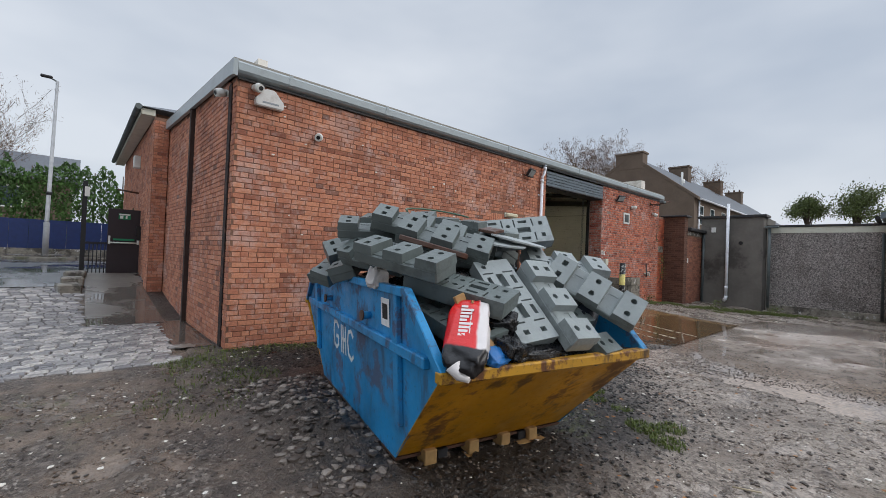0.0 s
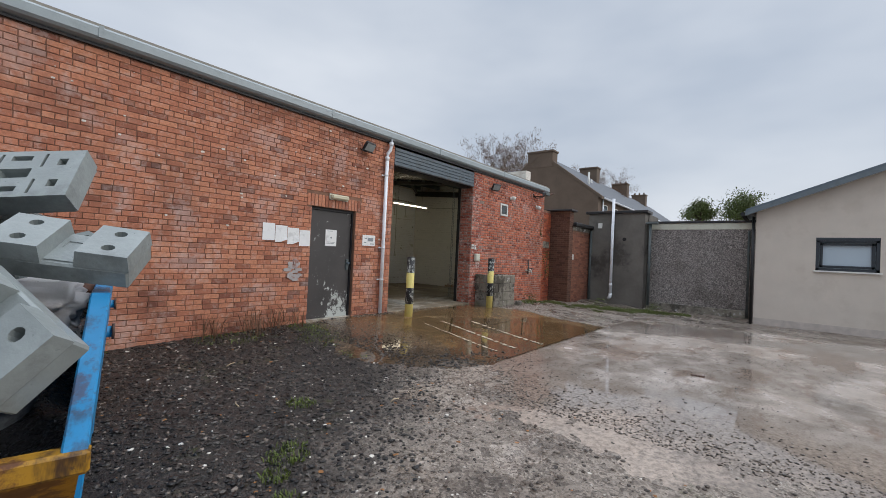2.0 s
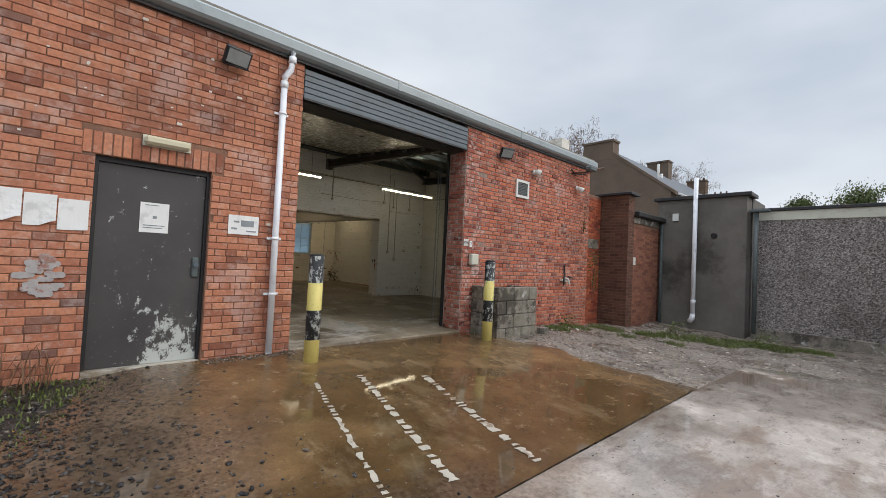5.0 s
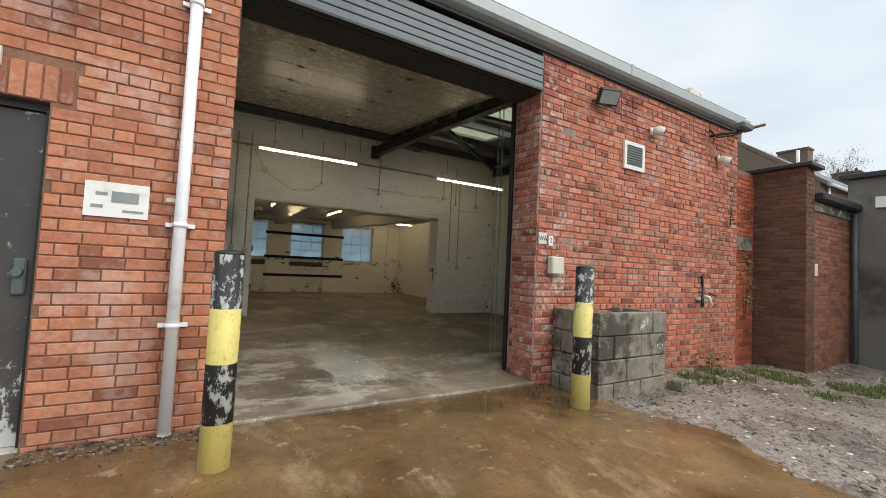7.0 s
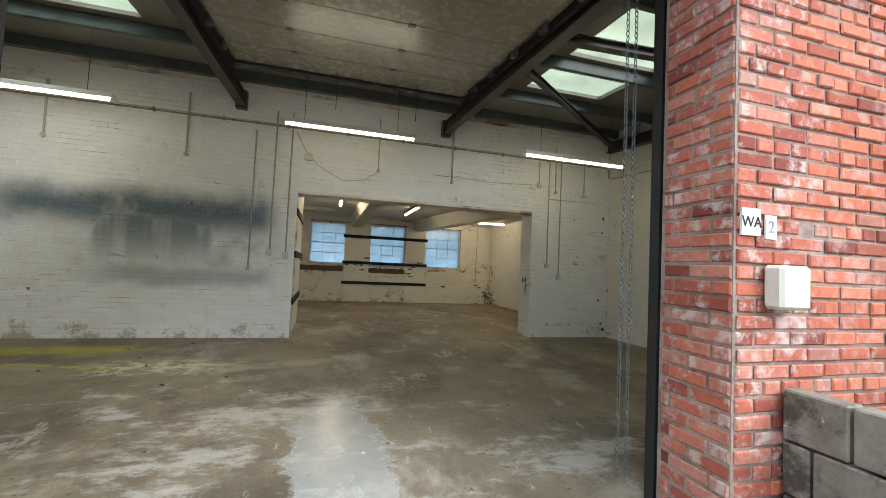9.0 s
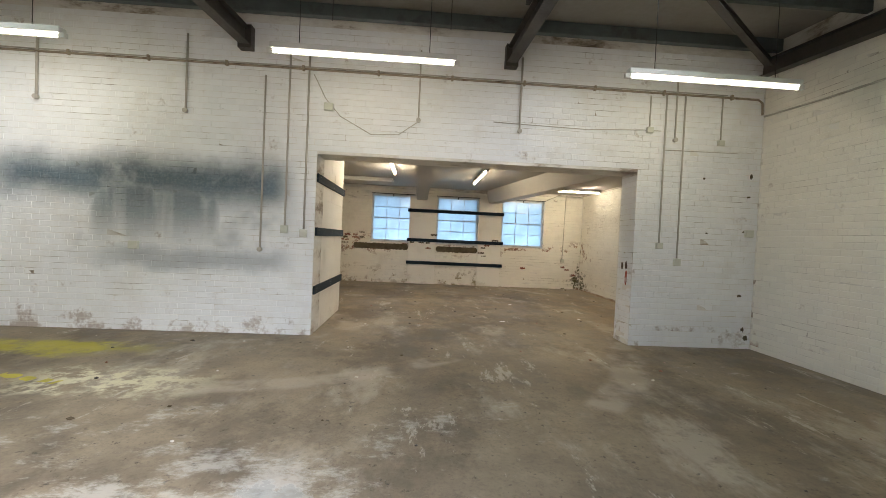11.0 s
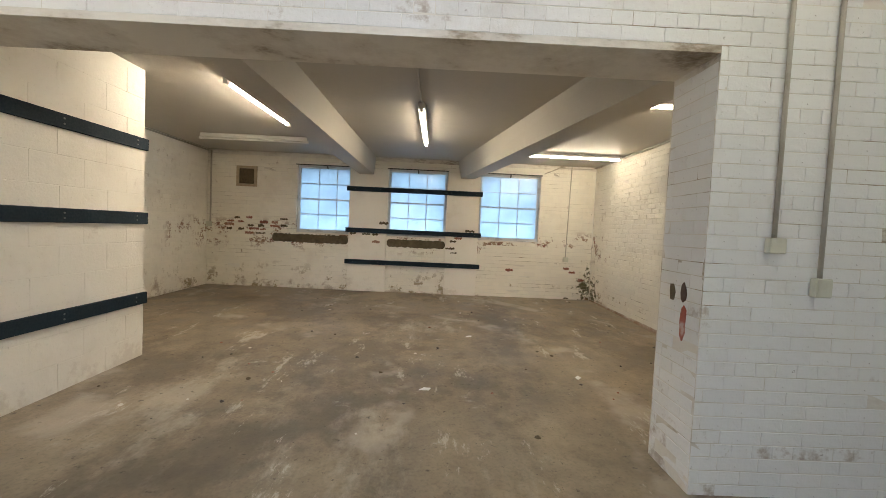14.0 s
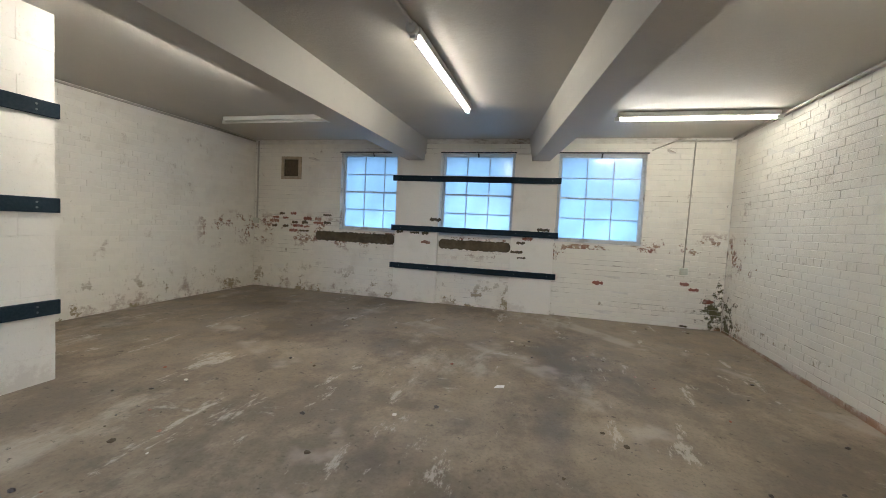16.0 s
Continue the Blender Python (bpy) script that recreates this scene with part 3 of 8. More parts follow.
def brickwork(wall, origin, turn, length, z0, z1, openings, mats, near=None, seed=1, proud=0.008, cham=0.004, headers=6, course=0.075, pitch=0.225, name="brick", cut=None, gap=0.0085, rough=0.0015):
    """Bricks on the face of a wall: those in the stretch near (u0, u1, z0, z1) are pieces of their own, the rest one joined part."""
    rng = random.Random(seed)
    m = Matrix.Translation(origin) @ Matrix.Rotation(radians(turn), 4, "Z")
    full = []
    for k in range(6):
        me = bpy.data.meshes.new(name)
        me.from_pydata(brick_geometry(rng, pitch - (gap if gap > 0.006 else 0.0015), course - (gap if gap > 0.006 else 0.0045), proud, cham), [], BRICK_FACES)
        me.materials.append(mats[0])
        full.append(me)
    verts, faces, count = [], [], 0
    for a, b, c, d in brick_courses(rng, length, z0, z1, openings, pitch, course, headers, gap):
        if cut and cut(a, b, c, d):
            continue
        whole = abs((b - a) - (pitch - (gap if gap > 0.006 else 0.0015))) < 1e-4
        dy = rng.uniform(-rough, rough * 1.7)
        if near and whole and near[0] <= a and b <= near[1] and near[2] <= c and d <= near[3] and count < 300:
            ob = new(name, full[rng.randrange(6)])
            ob.parent = wall
            ob.matrix_local = m @ Matrix.Translation((a, dy, c))
            count += 1
        else:
            g = brick_geometry(rng, b - a, d - c, proud + dy, cham)
            n = len(verts)
            verts += [tuple(m @ Vector((a + p[0], p[1], c + p[2]))) for p in g]
            faces += [tuple(n + i for i in f) for f in BRICK_FACES]
    me = bpy.data.meshes.new(name + "work")
    me.from_pydata(verts, [], faces)
    me.materials.append(mats[1])
    ob = new(name + "work", me)
    ob.parent = wall
    tagged(ob, kind="stuff")
    return ob


def ss(a, b, v):
    q = max(0.0, min(1.0, (v - a) / (b - a)))
    return q * q * (3 - 2 * q)


def gz(x, y):
    """The height of the ground."""
    z = 0.15 * ss(2.6, 5.8, y) * ss(2.5, 7, x) * (1 - ss(14, 17, x)) + 0.05 * ss(3, 6, y) * (1 - ss(2.5, 7, x))
    z -= 0.14 * ss(12, 18, x) * (1 - ss(3.5, 6, y))
    z += 0.66 * ss(8.6, 16.0, y) * (1 - ss(1.6, 4.0, x) * (1 - ss(19, 24, y)))
    if 1.7 < x < 16.4 and 6.4 < y < 18.2:
        z -= 0.25
    return z


def floor_z(y):
    return 0.22 + 0.03 * ss(6.2, 11.9, y) + 0.06 * ss(11.9, 18.0, y)


# ---- ground, yard, lane ----
def sheet(name, xs, ys, height, material):
    verts = [(x, y, height(x, y)) for y in ys for x in xs]
    n = len(xs)
    faces = [(j * n + i, j * n + i + 1, (j + 1) * n + i + 1, (j + 1) * n + i) for j in range(len(ys) - 1) for i in range(n - 1)]
    me = bpy.data.meshes.new(name)
    me.from_pydata(verts, [], faces)
    me.materials.append(material)
    for p in me.polygons:
        p.use_smooth = True
    return new(name, me)


def steps(*spans):
    out = []
    for a, b, s in spans:
        n = max(1, round((b - a) / s))
        out += [a + (b - a) * i / n for i in range(n)]
    return out + [spans[-1][1]]


def ground_z(x, y):
    z = gz(x, y)
    if -9 < x < 20 and -6 < y < 9:
        z += 0.035 * (noise.noise((x * 1.3, y * 1.3, 0)) + 0.5 * noise.noise((x * 4, y * 4, 3)) + 0.4 * noise.noise((x * 11, y * 11, 6)) + 0.28 * noise.noise((x * 24, y * 24, 8)))
        bank = math.exp(-((x - 1.55) / 0.35) ** 2 - ((y - 3.4) / 0.9) ** 2)
        z += 0.16 * bank + 0.05 * bank * noise.noise((x * 7, y * 7, 1))
    return z - (0.02 if -9 < x < 1.2 and 5.5 < y < 26 else 0.0)


gxs = steps((-700, -60, 80), (-60, -12, 6), (-12, -4, 0.5), (-4, 8, 0.04), (8, 20, 0.12), (20, 60, 4), (60, 700, 80))
gys = steps((-700, -60, 80), (-60, -6, 6), (-6, -1.2, 0.3), (-1.2, 6.3, 0.04), (6.3, 24, 0.5), (24, 60, 4), (60, 700, 80))
ground = setting(sheet("ground", gxs, gys, ground_z, m_ground), "wet dark gravel and trodden mud with weeds", "ground")


def yard_z(x, y):
    edge = 6.75 + 0.35 * noise.noise((0.3, y * 0.9, 2)) + 0.1 * noise.noise((1, y * 4, 5)) + 1.0 * ss(0.9, 2.6, y)
    far = 14.9 + 0.5 * noise.noise((4, y * 0.7, 1)) + 0.6 * ss(2.5, 0, y)
    d = min(x - edge, far - x)
    return gz(x, y) + 0.03 + 0.05 * max(-1.0, min(0.2, d * 1.2)) + 0.006 * noise.noise((x * 0.9, y * 0.9, 4))


setting(sheet("yard_slab", steps((5.9, 16.5, 0.1)), steps((-9, -1, 0.5), (-1, 2.68, 0.1)), yard_z, m_yard), "wet grey concrete yard slab with puddles", "yard")


def apron_z(x, y):
    edge = 6.75 + 0.75 * ss(4.3, 6.1, y) + 0.14 * noise.noise((1, y * 2.5, 5)) + 1.1 * (1 - ss(2.7, 3.8, y))
    far = 12.35 + 0.12 * noise.noise((4, y * 2, 1)) - 0.25 * ss(4.6, 6.2, y)
    d = min(x - edge, far - x)
    return gz(x, y) + 0.035 + 0.055 * max(-1.0, min(0.2, d * 2)) + 0.004 * noise.noise((x * 0.9, y * 0.9, 9))


setting(sheet("apron_slab", steps((6.3, 12.9, 0.08)), steps((2.69, 6.235, 0.08)), apron_z, m_apron), "rust-brown wet concrete apron before the bay door", "apron")
setting(link("threshold", bx(9.03, 12.03, 6.2, 6.7, -0.1, 0.222, bevel=0.012), m_floor), "worn pale concrete threshold strip", "threshold")

# inner floors
setting(sheet("floor", steps((1.9, 16.0, 0.5)), steps((6.68, 18.2, 0.5)), lambda x, y: floor_z(y), m_floor), "worn stained concrete workshop floor", "floor")

# ---- front brick wall with the bay opening and the steel door ----
FY = 6.246
OPEN_D = (7.06, 8.05, 0.15, 2.27)
wf_left = wall_boxes("wall_front_left", "x", (1.576, 9.03), (FY, 6.66), (-0.3, 3.9), [(7.06, 8.05, -0.3, 2.27)], m_mortar, "long red brick front wall with weathered mortar")
wf_right = wall_boxes("wall_front_right", "x", (12.03, 16.42), (FY, 6.66), (-0.3, 3.9), [], m_mortar_pale, "patched red brick pier wall with pale mortar")


def face_front(wall, x0, x1, z0, z1, ops, mats, near, seed, **k):
    """Bricks on a face that looks along -y."""
    return brickwork(wall, (x1, FY, 0), 180, x1 - x0, z0, z1, [(x1 - b, x1 - a, c, d) for a, b, c, d in ops], mats, near and (x1 - near[1], x1 - near[0], near[2], near[3]), seed, **k)


# ---- gable wall and the older block along the lane ----
bm = bmesh.new()
prism(bm, [(6.662, -0.3), (12.5, -0.3), (12.5, 4.33), (6.662, 3.93)], "x", 1.576, 1.95)
gable = setting(link("wall_gable", bm, m_mortar), "red brick gable wall beside the lane", "wall")
setting(link("wall_gable_pier", bx(1.5, 1.57, 8.98, 9.1, -0.2, 4.2), plain("stained_brick_joint", (62, 48, 44), 0.9)), "dark-stained vertical joint in the brick gable", "pier")

setting(link("wall_gable_joint", bx(1.55, 1.571, 6.42, 6.56, -0.1, 3.82), plain("sooty_brick_joint", (50, 42, 40), 0.95, vary=0.4, scale=14, dirt=(104, 74, 62), amount=0.8)), "soot-blackened vertical joint beside the corner", "joint")

# ---- bay interior ----
WY = 11.9
wall_bay = wall_boxes("wall_bay_back", "x", (1.9, 16.1), (WY + 0.006, 12.32), (-0.2, 4.5), [(9.77, 14.02, -0.2, 2.6)], m_bay_joint, "white-painted brick wall with a wide opening")
wall_part = setting(link("wall_partition", bx(7.7, 9.765, 12.325, 13.78, -0.2, 3.05), m_white_flat), "white-painted block partition return wall", "wall")
wall_right = wall_boxes("wall_east", "y", (6.66, 18.4), (15.756, 16.1), (-0.2, 4.6), [], m_white_joint, "white-painted brick side wall with damp patches")
setting(link("wall_bay_west", bx(1.96, 2.1, 6.66, 11.9, -0.2, 4.4), m_white_flat), "white-painted end wall of the bay", "wall")
setting(link("wall_front_lining", bx(2.1, 9.03, 6.663, 6.69, -0.2, 3.85), m_white_flat), "white-painted inside of the front wall", "wall")
setting(link("wall_front_lining_east", bx(12.35, 15.75, 6.663, 6.69, -0.2, 3.85), m_white_flat), "white-painted inside of the front wall", "wall")

# ---- room behind ----
RY = 18.05
WINDOWS = ((9.77, 10.95), (11.59, 12.77), (13.43, 14.65))
wall_room = wall_boxes("wall_room_back", "x", (7.7, 16.1), (RY + 0.006, 18.4), (-0.2, 3.1), [(a, b, 1.46, 2.78) for a, b in WINDOWS], m_white_joint, "flaking cream-painted brick window wall")
wall_rw = setting(link("wall_room_west", bx(7.7, 8.0, 13.78, RY, -0.2, 3.1), m_white_flat), "cream-painted side wall of the room", "wall")
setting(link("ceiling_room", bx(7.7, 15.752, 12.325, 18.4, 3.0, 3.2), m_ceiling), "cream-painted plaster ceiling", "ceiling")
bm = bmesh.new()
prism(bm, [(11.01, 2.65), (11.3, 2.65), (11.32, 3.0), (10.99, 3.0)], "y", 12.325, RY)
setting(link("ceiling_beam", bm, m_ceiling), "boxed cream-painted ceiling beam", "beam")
bm = bmesh.new()
lo = [bm.verts.new(p) for p in ((14.04, 12.325, 2.65), (14.37, 12.325, 2.65), (13.28, RY, 2.65), (13.02, RY, 2.65))]
hi = [bm.verts.new(p) for p in ((14.02, 12.325, 3.0), (14.39, 12.325, 3.0), (13.3, RY, 3.0), (12.97, RY, 3.0))]
bm.faces.new(lo), bm.faces.new(hi)
for i in range(4):
    bm.faces.new((lo[i], lo[(i + 1) % 4], hi[(i + 1) % 4], hi[i]))
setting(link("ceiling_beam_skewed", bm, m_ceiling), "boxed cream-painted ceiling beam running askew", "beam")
for x0, x1 in ((10.83, 11.585), (12.775, 13.425)):
    setting(link("pilaster", bx(x0, x1, RY - 0.045, RY + 0.003, 0.1, 2.75, bevel=0.006), m_white_flat), "cream-painted brick pilaster between windows", "pilaster")

# ---- roof over the bay: sheets with openings for the rooflights ----
ROOF_A, ROOF_B = 0.068, 4.02 - 0.068 * 6.24


def roof_z(y):
    return ROOF_A * y + ROOF_B


LIGHTS = ((6.3, 8.0, 7.7, 10.45), (13.05, 14.35, 7.9, 9.25), (13.05, 14.35, 9.5, 10.4))
bm = bmesh.new()
xs = sorted({1.5, 16.5, *[l[0] for l in LIGHTS], *[l[1] for l in LIGHTS]})
for a, b in zip(xs, xs[1:]):
    y = 6.16
    for l in sorted((l for l in LIGHTS if l[0] <= a + 1e-6 and l[1] >= b - 1e-6), key=lambda q: q[2]):
        prism(bm, [(y, roof_z(y)), (l[2], roof_z(l[2])), (l[2], roof_z(l[2]) + 0.08), (y, roof_z(y) + 0.08)], "x", a, b)
        y = l[3]
    prism(bm, [(y, roof_z(y)), (12.5, roof_z(12.5)), (12.5, roof_z(12.5) + 0.08), (y, roof_z(y) + 0.08)], "x", a, b)
setting(link("ceiling_bay", bm, m_liner), "lined sheet roof of the loading bay", "roof")
for i, l in enumerate(LIGHTS):
    bm = bmesh.new()
    prism(bm, [(l[2], roof_z(l[2]) + 0.05), (l[3], roof_z(l[3]) + 0.05), (l[3], roof_z(l[3]) + 0.056), (l[2], roof_z(l[2]) + 0.056)], "x", l[0], l[1])
    ob = setting(link("rooflight_%d" % (i + 1), bm, m_rooflight), "translucent sheet rooflight", "rooflight")
    ob.visible_shadow = False
bm = bmesh.new()
prism(bm, [(12.33, 3.2), (18.6, 3.2), (18.6, 3.35), (12.33, 4.4)], "x", 1.6, 16.2)
setting(link("roof_room", bm, m_slate), "low roof behind the bay", "roof")

# eaves gutter and verge
gutter = empty("eaves_gutter")
tagged(gutter, "pale grey pressed-steel eaves gutter along the brick wall", "gutter")
bm = bmesh.new()
prism(bm, [(6.236, 3.865), (6.13, 3.89), (6.1, 3.92), (6.1, 4.02), (6.13, 4.05), (6.236, 4.05)], "x", 1.545, 16.52)
part("trough", bm, m_gutter, gutter)
# dark strip drawn for the shade below the gutter, over plain brick
bm = bmesh.new()
prism(bm, [(6.232, 3.83), (6.2, 3.83), (6.2, 3.862), (6.232, 3.862)], "x", 1.58, 16.46)
part("soffit_board", bm, m_dark, gutter)
for x in (2.25, 3.95, 7.3, 10.4, 13.4):
    part("joint_strap", bx(x, x + 0.05, 6.094, 6.11, 3.91, 4.054), m_gutter, gutter)
bm = bmesh.new()
prism(bm, [(6.094, 3.83), (6.3, 3.87), (12.5, 4.29), (12.5, 4.48), (6.094, 4.056)], "x", 1.48, 1.54)
tagged(link("verge_trim", bm, m_gutter), "pale grey verge trim up the gable", "trim", kind="structure")

# ---- bay door: steel head box, side tracks ----
head = empty("shutter_head", 10.53, 6.3, 3.4)
tagged(head, "blue-grey ribbed steel fascia over the bay opening", "door head")
part("fascia", bx(-1.5, 1.5, -0.04, 0.0, 0.0, 0.4), m_steelgrey, head)
for k in range(5):
    part("slat", bx(-1.5, 1.5, -0.075, -0.041, 0.01 + 0.076 * k, 0.08 + 0.076 * k, bevel=0.006), m_steelgrey, head)
part("dark_lintel", bx(-1.49, 1.49, 0.0, 0.36, -0.02, 0.4), m_dark, head)
part("drip_lip", bx(-1.5, 1.5, -0.085, -0.03, -0.012, 0.008), m_dark, head)

# ---- the white rendered building, the sheds and yard walls beyond ----


# ---- the skip and its load ----
def rusty(name, rgb, amount, scratch=0.0):
    t = Tree(name)
    c = lin(*rgb)
    n, s = t.noise(3.0, 7, 0.7), t.noise(5.0, 6, 0.7, stretch=(1, 1, 0.25))
    col = t.ramp(t.noise(1.6, 4), (0.3, tuple(v * 0.75 for v in c[:3]) + (1,)), (0.7, c))
    col = t.mix(t.span(n, 0.53, 0.6, 0, amount), col, lin(92, 54, 34))
    col = t.mix(t.span(s, 0.53, 0.66, 0, amount), col, lin(58, 40, 32))
    col = t.mix(t.span(t.noise(30, 4, 0.7), 0.58, 0.7, 0, 0.5 + scratch), col, lin(70, 52, 42))
    col = t.mix(t.math("MULTIPLY", t.span(t.noise(1.1, 5, 0.6), 0.5, 0.7), 0.4), col, lin(66, 56, 50))
    return t.done(col, t.ramp(n, (0.4, 0.32), (0.65, 0.75)), 0, n, 0.006, 0.5)


m_skip_blue = rusty("scuffed_blue_skip_paint", (40, 146, 206), 0.6)
m_skip_yellow = rusty("scuffed_yellow_skip_paint", (200, 138, 22), 0.75)
m_skip_rim = rusty("worn_yellow_rim", (196, 144, 40), 0.95, 0.3)
m_rust_in = rusty("rusty_inside", (84, 60, 48), 0.9)
m_block_green = plain("recycled_grey_green_plastic", (98, 106, 104), 0.4, vary=0.16, scale=5, dirt=(56, 58, 54), amount=0.5, bump=0.003)
m_block_pale = plain("recycled_grey_plastic", (140, 147, 146), 0.36, vary=0.14, scale=5, dirt=(74, 76, 74), amount=0.4, bump=0.003)
m_bag_red = plain("red_plastic_sack", (206, 36, 34), 0.3, vary=0.15, bump=0.004)
m_bag_white = plain("white_plastic_sack", (214, 208, 204), 0.35, vary=0.08, dirt=(150, 140, 134))
m_bag_black = plain("black_plastic_sheet", (24, 24, 26), 0.28, vary=0.3, bump=0.01)
m_card = plain("wet_cardboard", (160, 124, 84), 0.8, vary=0.2)
m_bluebag = plain("blue_plastic_packet", (40, 110, 176), 0.4, vary=0.2)
m_offcut = plain("grey_sheet_offcut", (160, 166, 166), 0.5, vary=0.1)
m_pallet = plain("pallet_wood", (164, 130, 84), 0.8, vary=0.25, scale=14)
m_white_mark = plain("white_stencil_paint", (214, 220, 222), 0.6)

SK_L, SK_W, SK_IN = 3.6, 1.71, 0.08
skip = empty("skip", 1.47, 1.63, 0.05, -12.5)
tagged(skip, "scuffed blue and yellow steel skip heaped with plastic blocks", "skip")


def slab(bm, pts, thick):
    """A plate of the given corners (in order), drawn inward by its thickness."""
    a = [Vector(p) for p in pts]
    n = (a[1] - a[0]).cross(a[2] - a[0]).normalized() * thick
    lo, hi = [bm.verts.new(p) for p in a], [bm.verts.new(p + n) for p in a]
    bm.faces.new(lo), bm.faces.new(hi[::-1])
    k = len(a)
    for i in range(k):
        bm.faces.new((lo[i], lo[(i + 1) % k], hi[(i + 1) % k], hi[i]))
    return bm


def skip_side(u_top, u_bot, inward, name):
    """One long side: panel, top rail, mid rail, ribs, lugs."""
    def at(v, z, out=0.0):
        f = (z - 0.02) / 1.2
        return (u_bot + (u_top - u_bot) * f - inward * out, v, z)
    outline = [(0.0, 0.80), (0.46, 1.2), (SK_L - 0.46, 1.2), (SK_L, 0.80), (SK_L - 0.74, 0.02), (0.74, 0.02)]
    pts = [at(v, z) for v, z in outline]
    bm = slab(bmesh.new(), pts if inward < 0 else pts[::-1], 0.006 * 1)
    side = part(name, bm, m_skip_blue, skip, "blue-painted steel side with rust and scratches")
    bm = bmesh.new()
    for (v0, z0), (v1, z1) in zip(outline[:3], outline[1:4]):
        d = Vector(at(v1, z1)) - Vector(at(v0, z0))
        q = d.to_track_quat("X", "Z").to_matrix().to_4x4()
        box(bm, -0.01, d.length + 0.01, -0.03, 0.03, -0.03, 0.03, Matrix.Translation(at(v0, z0, 0.012)) @ q, 0.006)
    part("top_rail", bm, m_skip_blue, side)
    bm = bmesh.new()
    d = Vector(at(SK_L - 0.2, 0.82, 0.02)) - Vector(at(0.18, 0.82, 0.02))
    box(bm, 0, d.length, -0.025, 0.025, -0.035, 0.035, Matrix.Translation(at(0.18, 0.82, 0.02)) @ d.to_track_quat("X", "Z").to_matrix().to_4x4(), 0.008)
    part("mid_rail", bm, m_skip_blue, side)
    for v in (0.62, SK_L - 0.62):
        bm = bmesh.new()
        a, b = Vector(at(v, 0.3, 0.02)), Vector(at(v, 1.18, 0.02))
        d = b - a
        box(bm, 0, d.length, -0.02, 0.02, -0.04, 0.04, Matrix.Translation(a) @ d.to_track_quat("X", "Y").to_matrix().to_4x4(), 0.006)
        part("rib", bm, m_skip_blue, side)
    for v in (1.2, SK_L - 1.2):
        part("lifting_lug", rod([at(v, 0.95, 0.0), at(v, 0.95, 0.07)], 0.03, 12), m_skip_blue, side)
        part("lug_flange", rod([at(v, 0.95, 0.065), at(v, 0.95, 0.078)], 0.042, 12), m_rust_in, side)
    return side


left_side = skip_side(0.0, SK_IN, 1.0, "side_panel")
right_side = skip_side(SK_W, SK_W - SK_IN, -1.0, "side_panel")


def skip_end(flip):
    def at(u, v, z):
        return (u, SK_L - v if flip else v, z)
    pts = [at(0.0, 0.0, 0.78), at(SK_W, 0.0, 0.78), at(SK_W - SK_IN, 0.74, 0.03), at(SK_IN, 0.74, 0.03)]
    end = part("end_panel", slab(bmesh.new(), pts[::-1] if not flip else pts, -0.006), m_skip_yellow, skip, "rust-streaked yellow sloping end")
    bm = bmesh.new()
    y0, y1 = (-0.03, 0.04) if not flip else (SK_L - 0.04, SK_L + 0.03)
    box(bm, -0.02, SK_W + 0.02, y0, y1, 0.755, 0.825, bevel=0.01)
    part("rim", bm, m_skip_rim, end, "chipped yellow rim bar")
    return end


skip_end(False)
skip_end(True)
part("base", bx(SK_IN, SK_W - SK_IN, 0.74, SK_L - 0.74, 0.0, 0.02), m_rust_in, skip)
for u in (0.45, 1.2):
    part("skid", bx(u - 0.04, u + 0.04, 0.72, SK_L - 0.72, -0.04, 0.02), m_dark, skip)
# stencilled mark and the sticker on the blue side
bm = bmesh.new()


def on_side(v, z):
    return Vector((SK_IN * (1 - (z - 0.02) / 1.2) - 0.004, v, z))


def stroke(bm, pts, w, place):
    for (a0, b0), (a1, b1) in zip(pts, pts[1:]):
        p, q = place(a0, b0), place(a1, b1)
        d = (q - p)
        n = d.cross(Vector((1, 0, 0))).normalized() * w / 2
        e = d.normalized() * w / 3
        bm.faces.new([bm.verts.new(c) for c in (p - e + n, q + e + n, q + e - n, p - e - n)])


for letter in ([(2.16, 0.69), (2.22, 0.73), (2.31, 0.72), (2.34, 0.62), (2.32, 0.5), (2.24, 0.47), (2.17, 0.52), (2.17, 0.59), (2.24, 0.59)],
               [(2.06, 0.72), (2.06, 0.47)], [(2.0, 0.72), (2.0, 0.47)], [(2.06, 0.6), (1.92, 0.6)], [(1.92, 0.72), (1.92, 0.47)],
               [(1.68, 0.68), (1.74, 0.72), (1.82, 0.7), (1.85, 0.6), (1.82, 0.49), (1.74, 0.46), (1.68, 0.5)]):
    stroke(bm, letter, 0.035, on_side)
part("stencil", bm, m_white_mark, left_side, "worn white stencilled mark")
bm = bmesh.new()
bm.faces.new([bm.verts.new(on_side(v, z)) for v, z in ((0.95, 0.92), (0.79, 0.92), (0.79, 1.12), (0.95, 1.12))])
part("sticker", bm, m_paper, left_side, "white sticker")
bm = bmesh.new()
bm.faces.new([bm.verts.new(on_side(v, z) - Vector((0.002, 0, 0))) for v, z in ((0.92, 0.97), (0.82, 0.97), (0.82, 1.08), (0.92, 1.08))])
part("sticker_print", bm, m_black, left_side)
SKM = pose(1.47, 1.63, 0.05, 0, 0, -12.5)

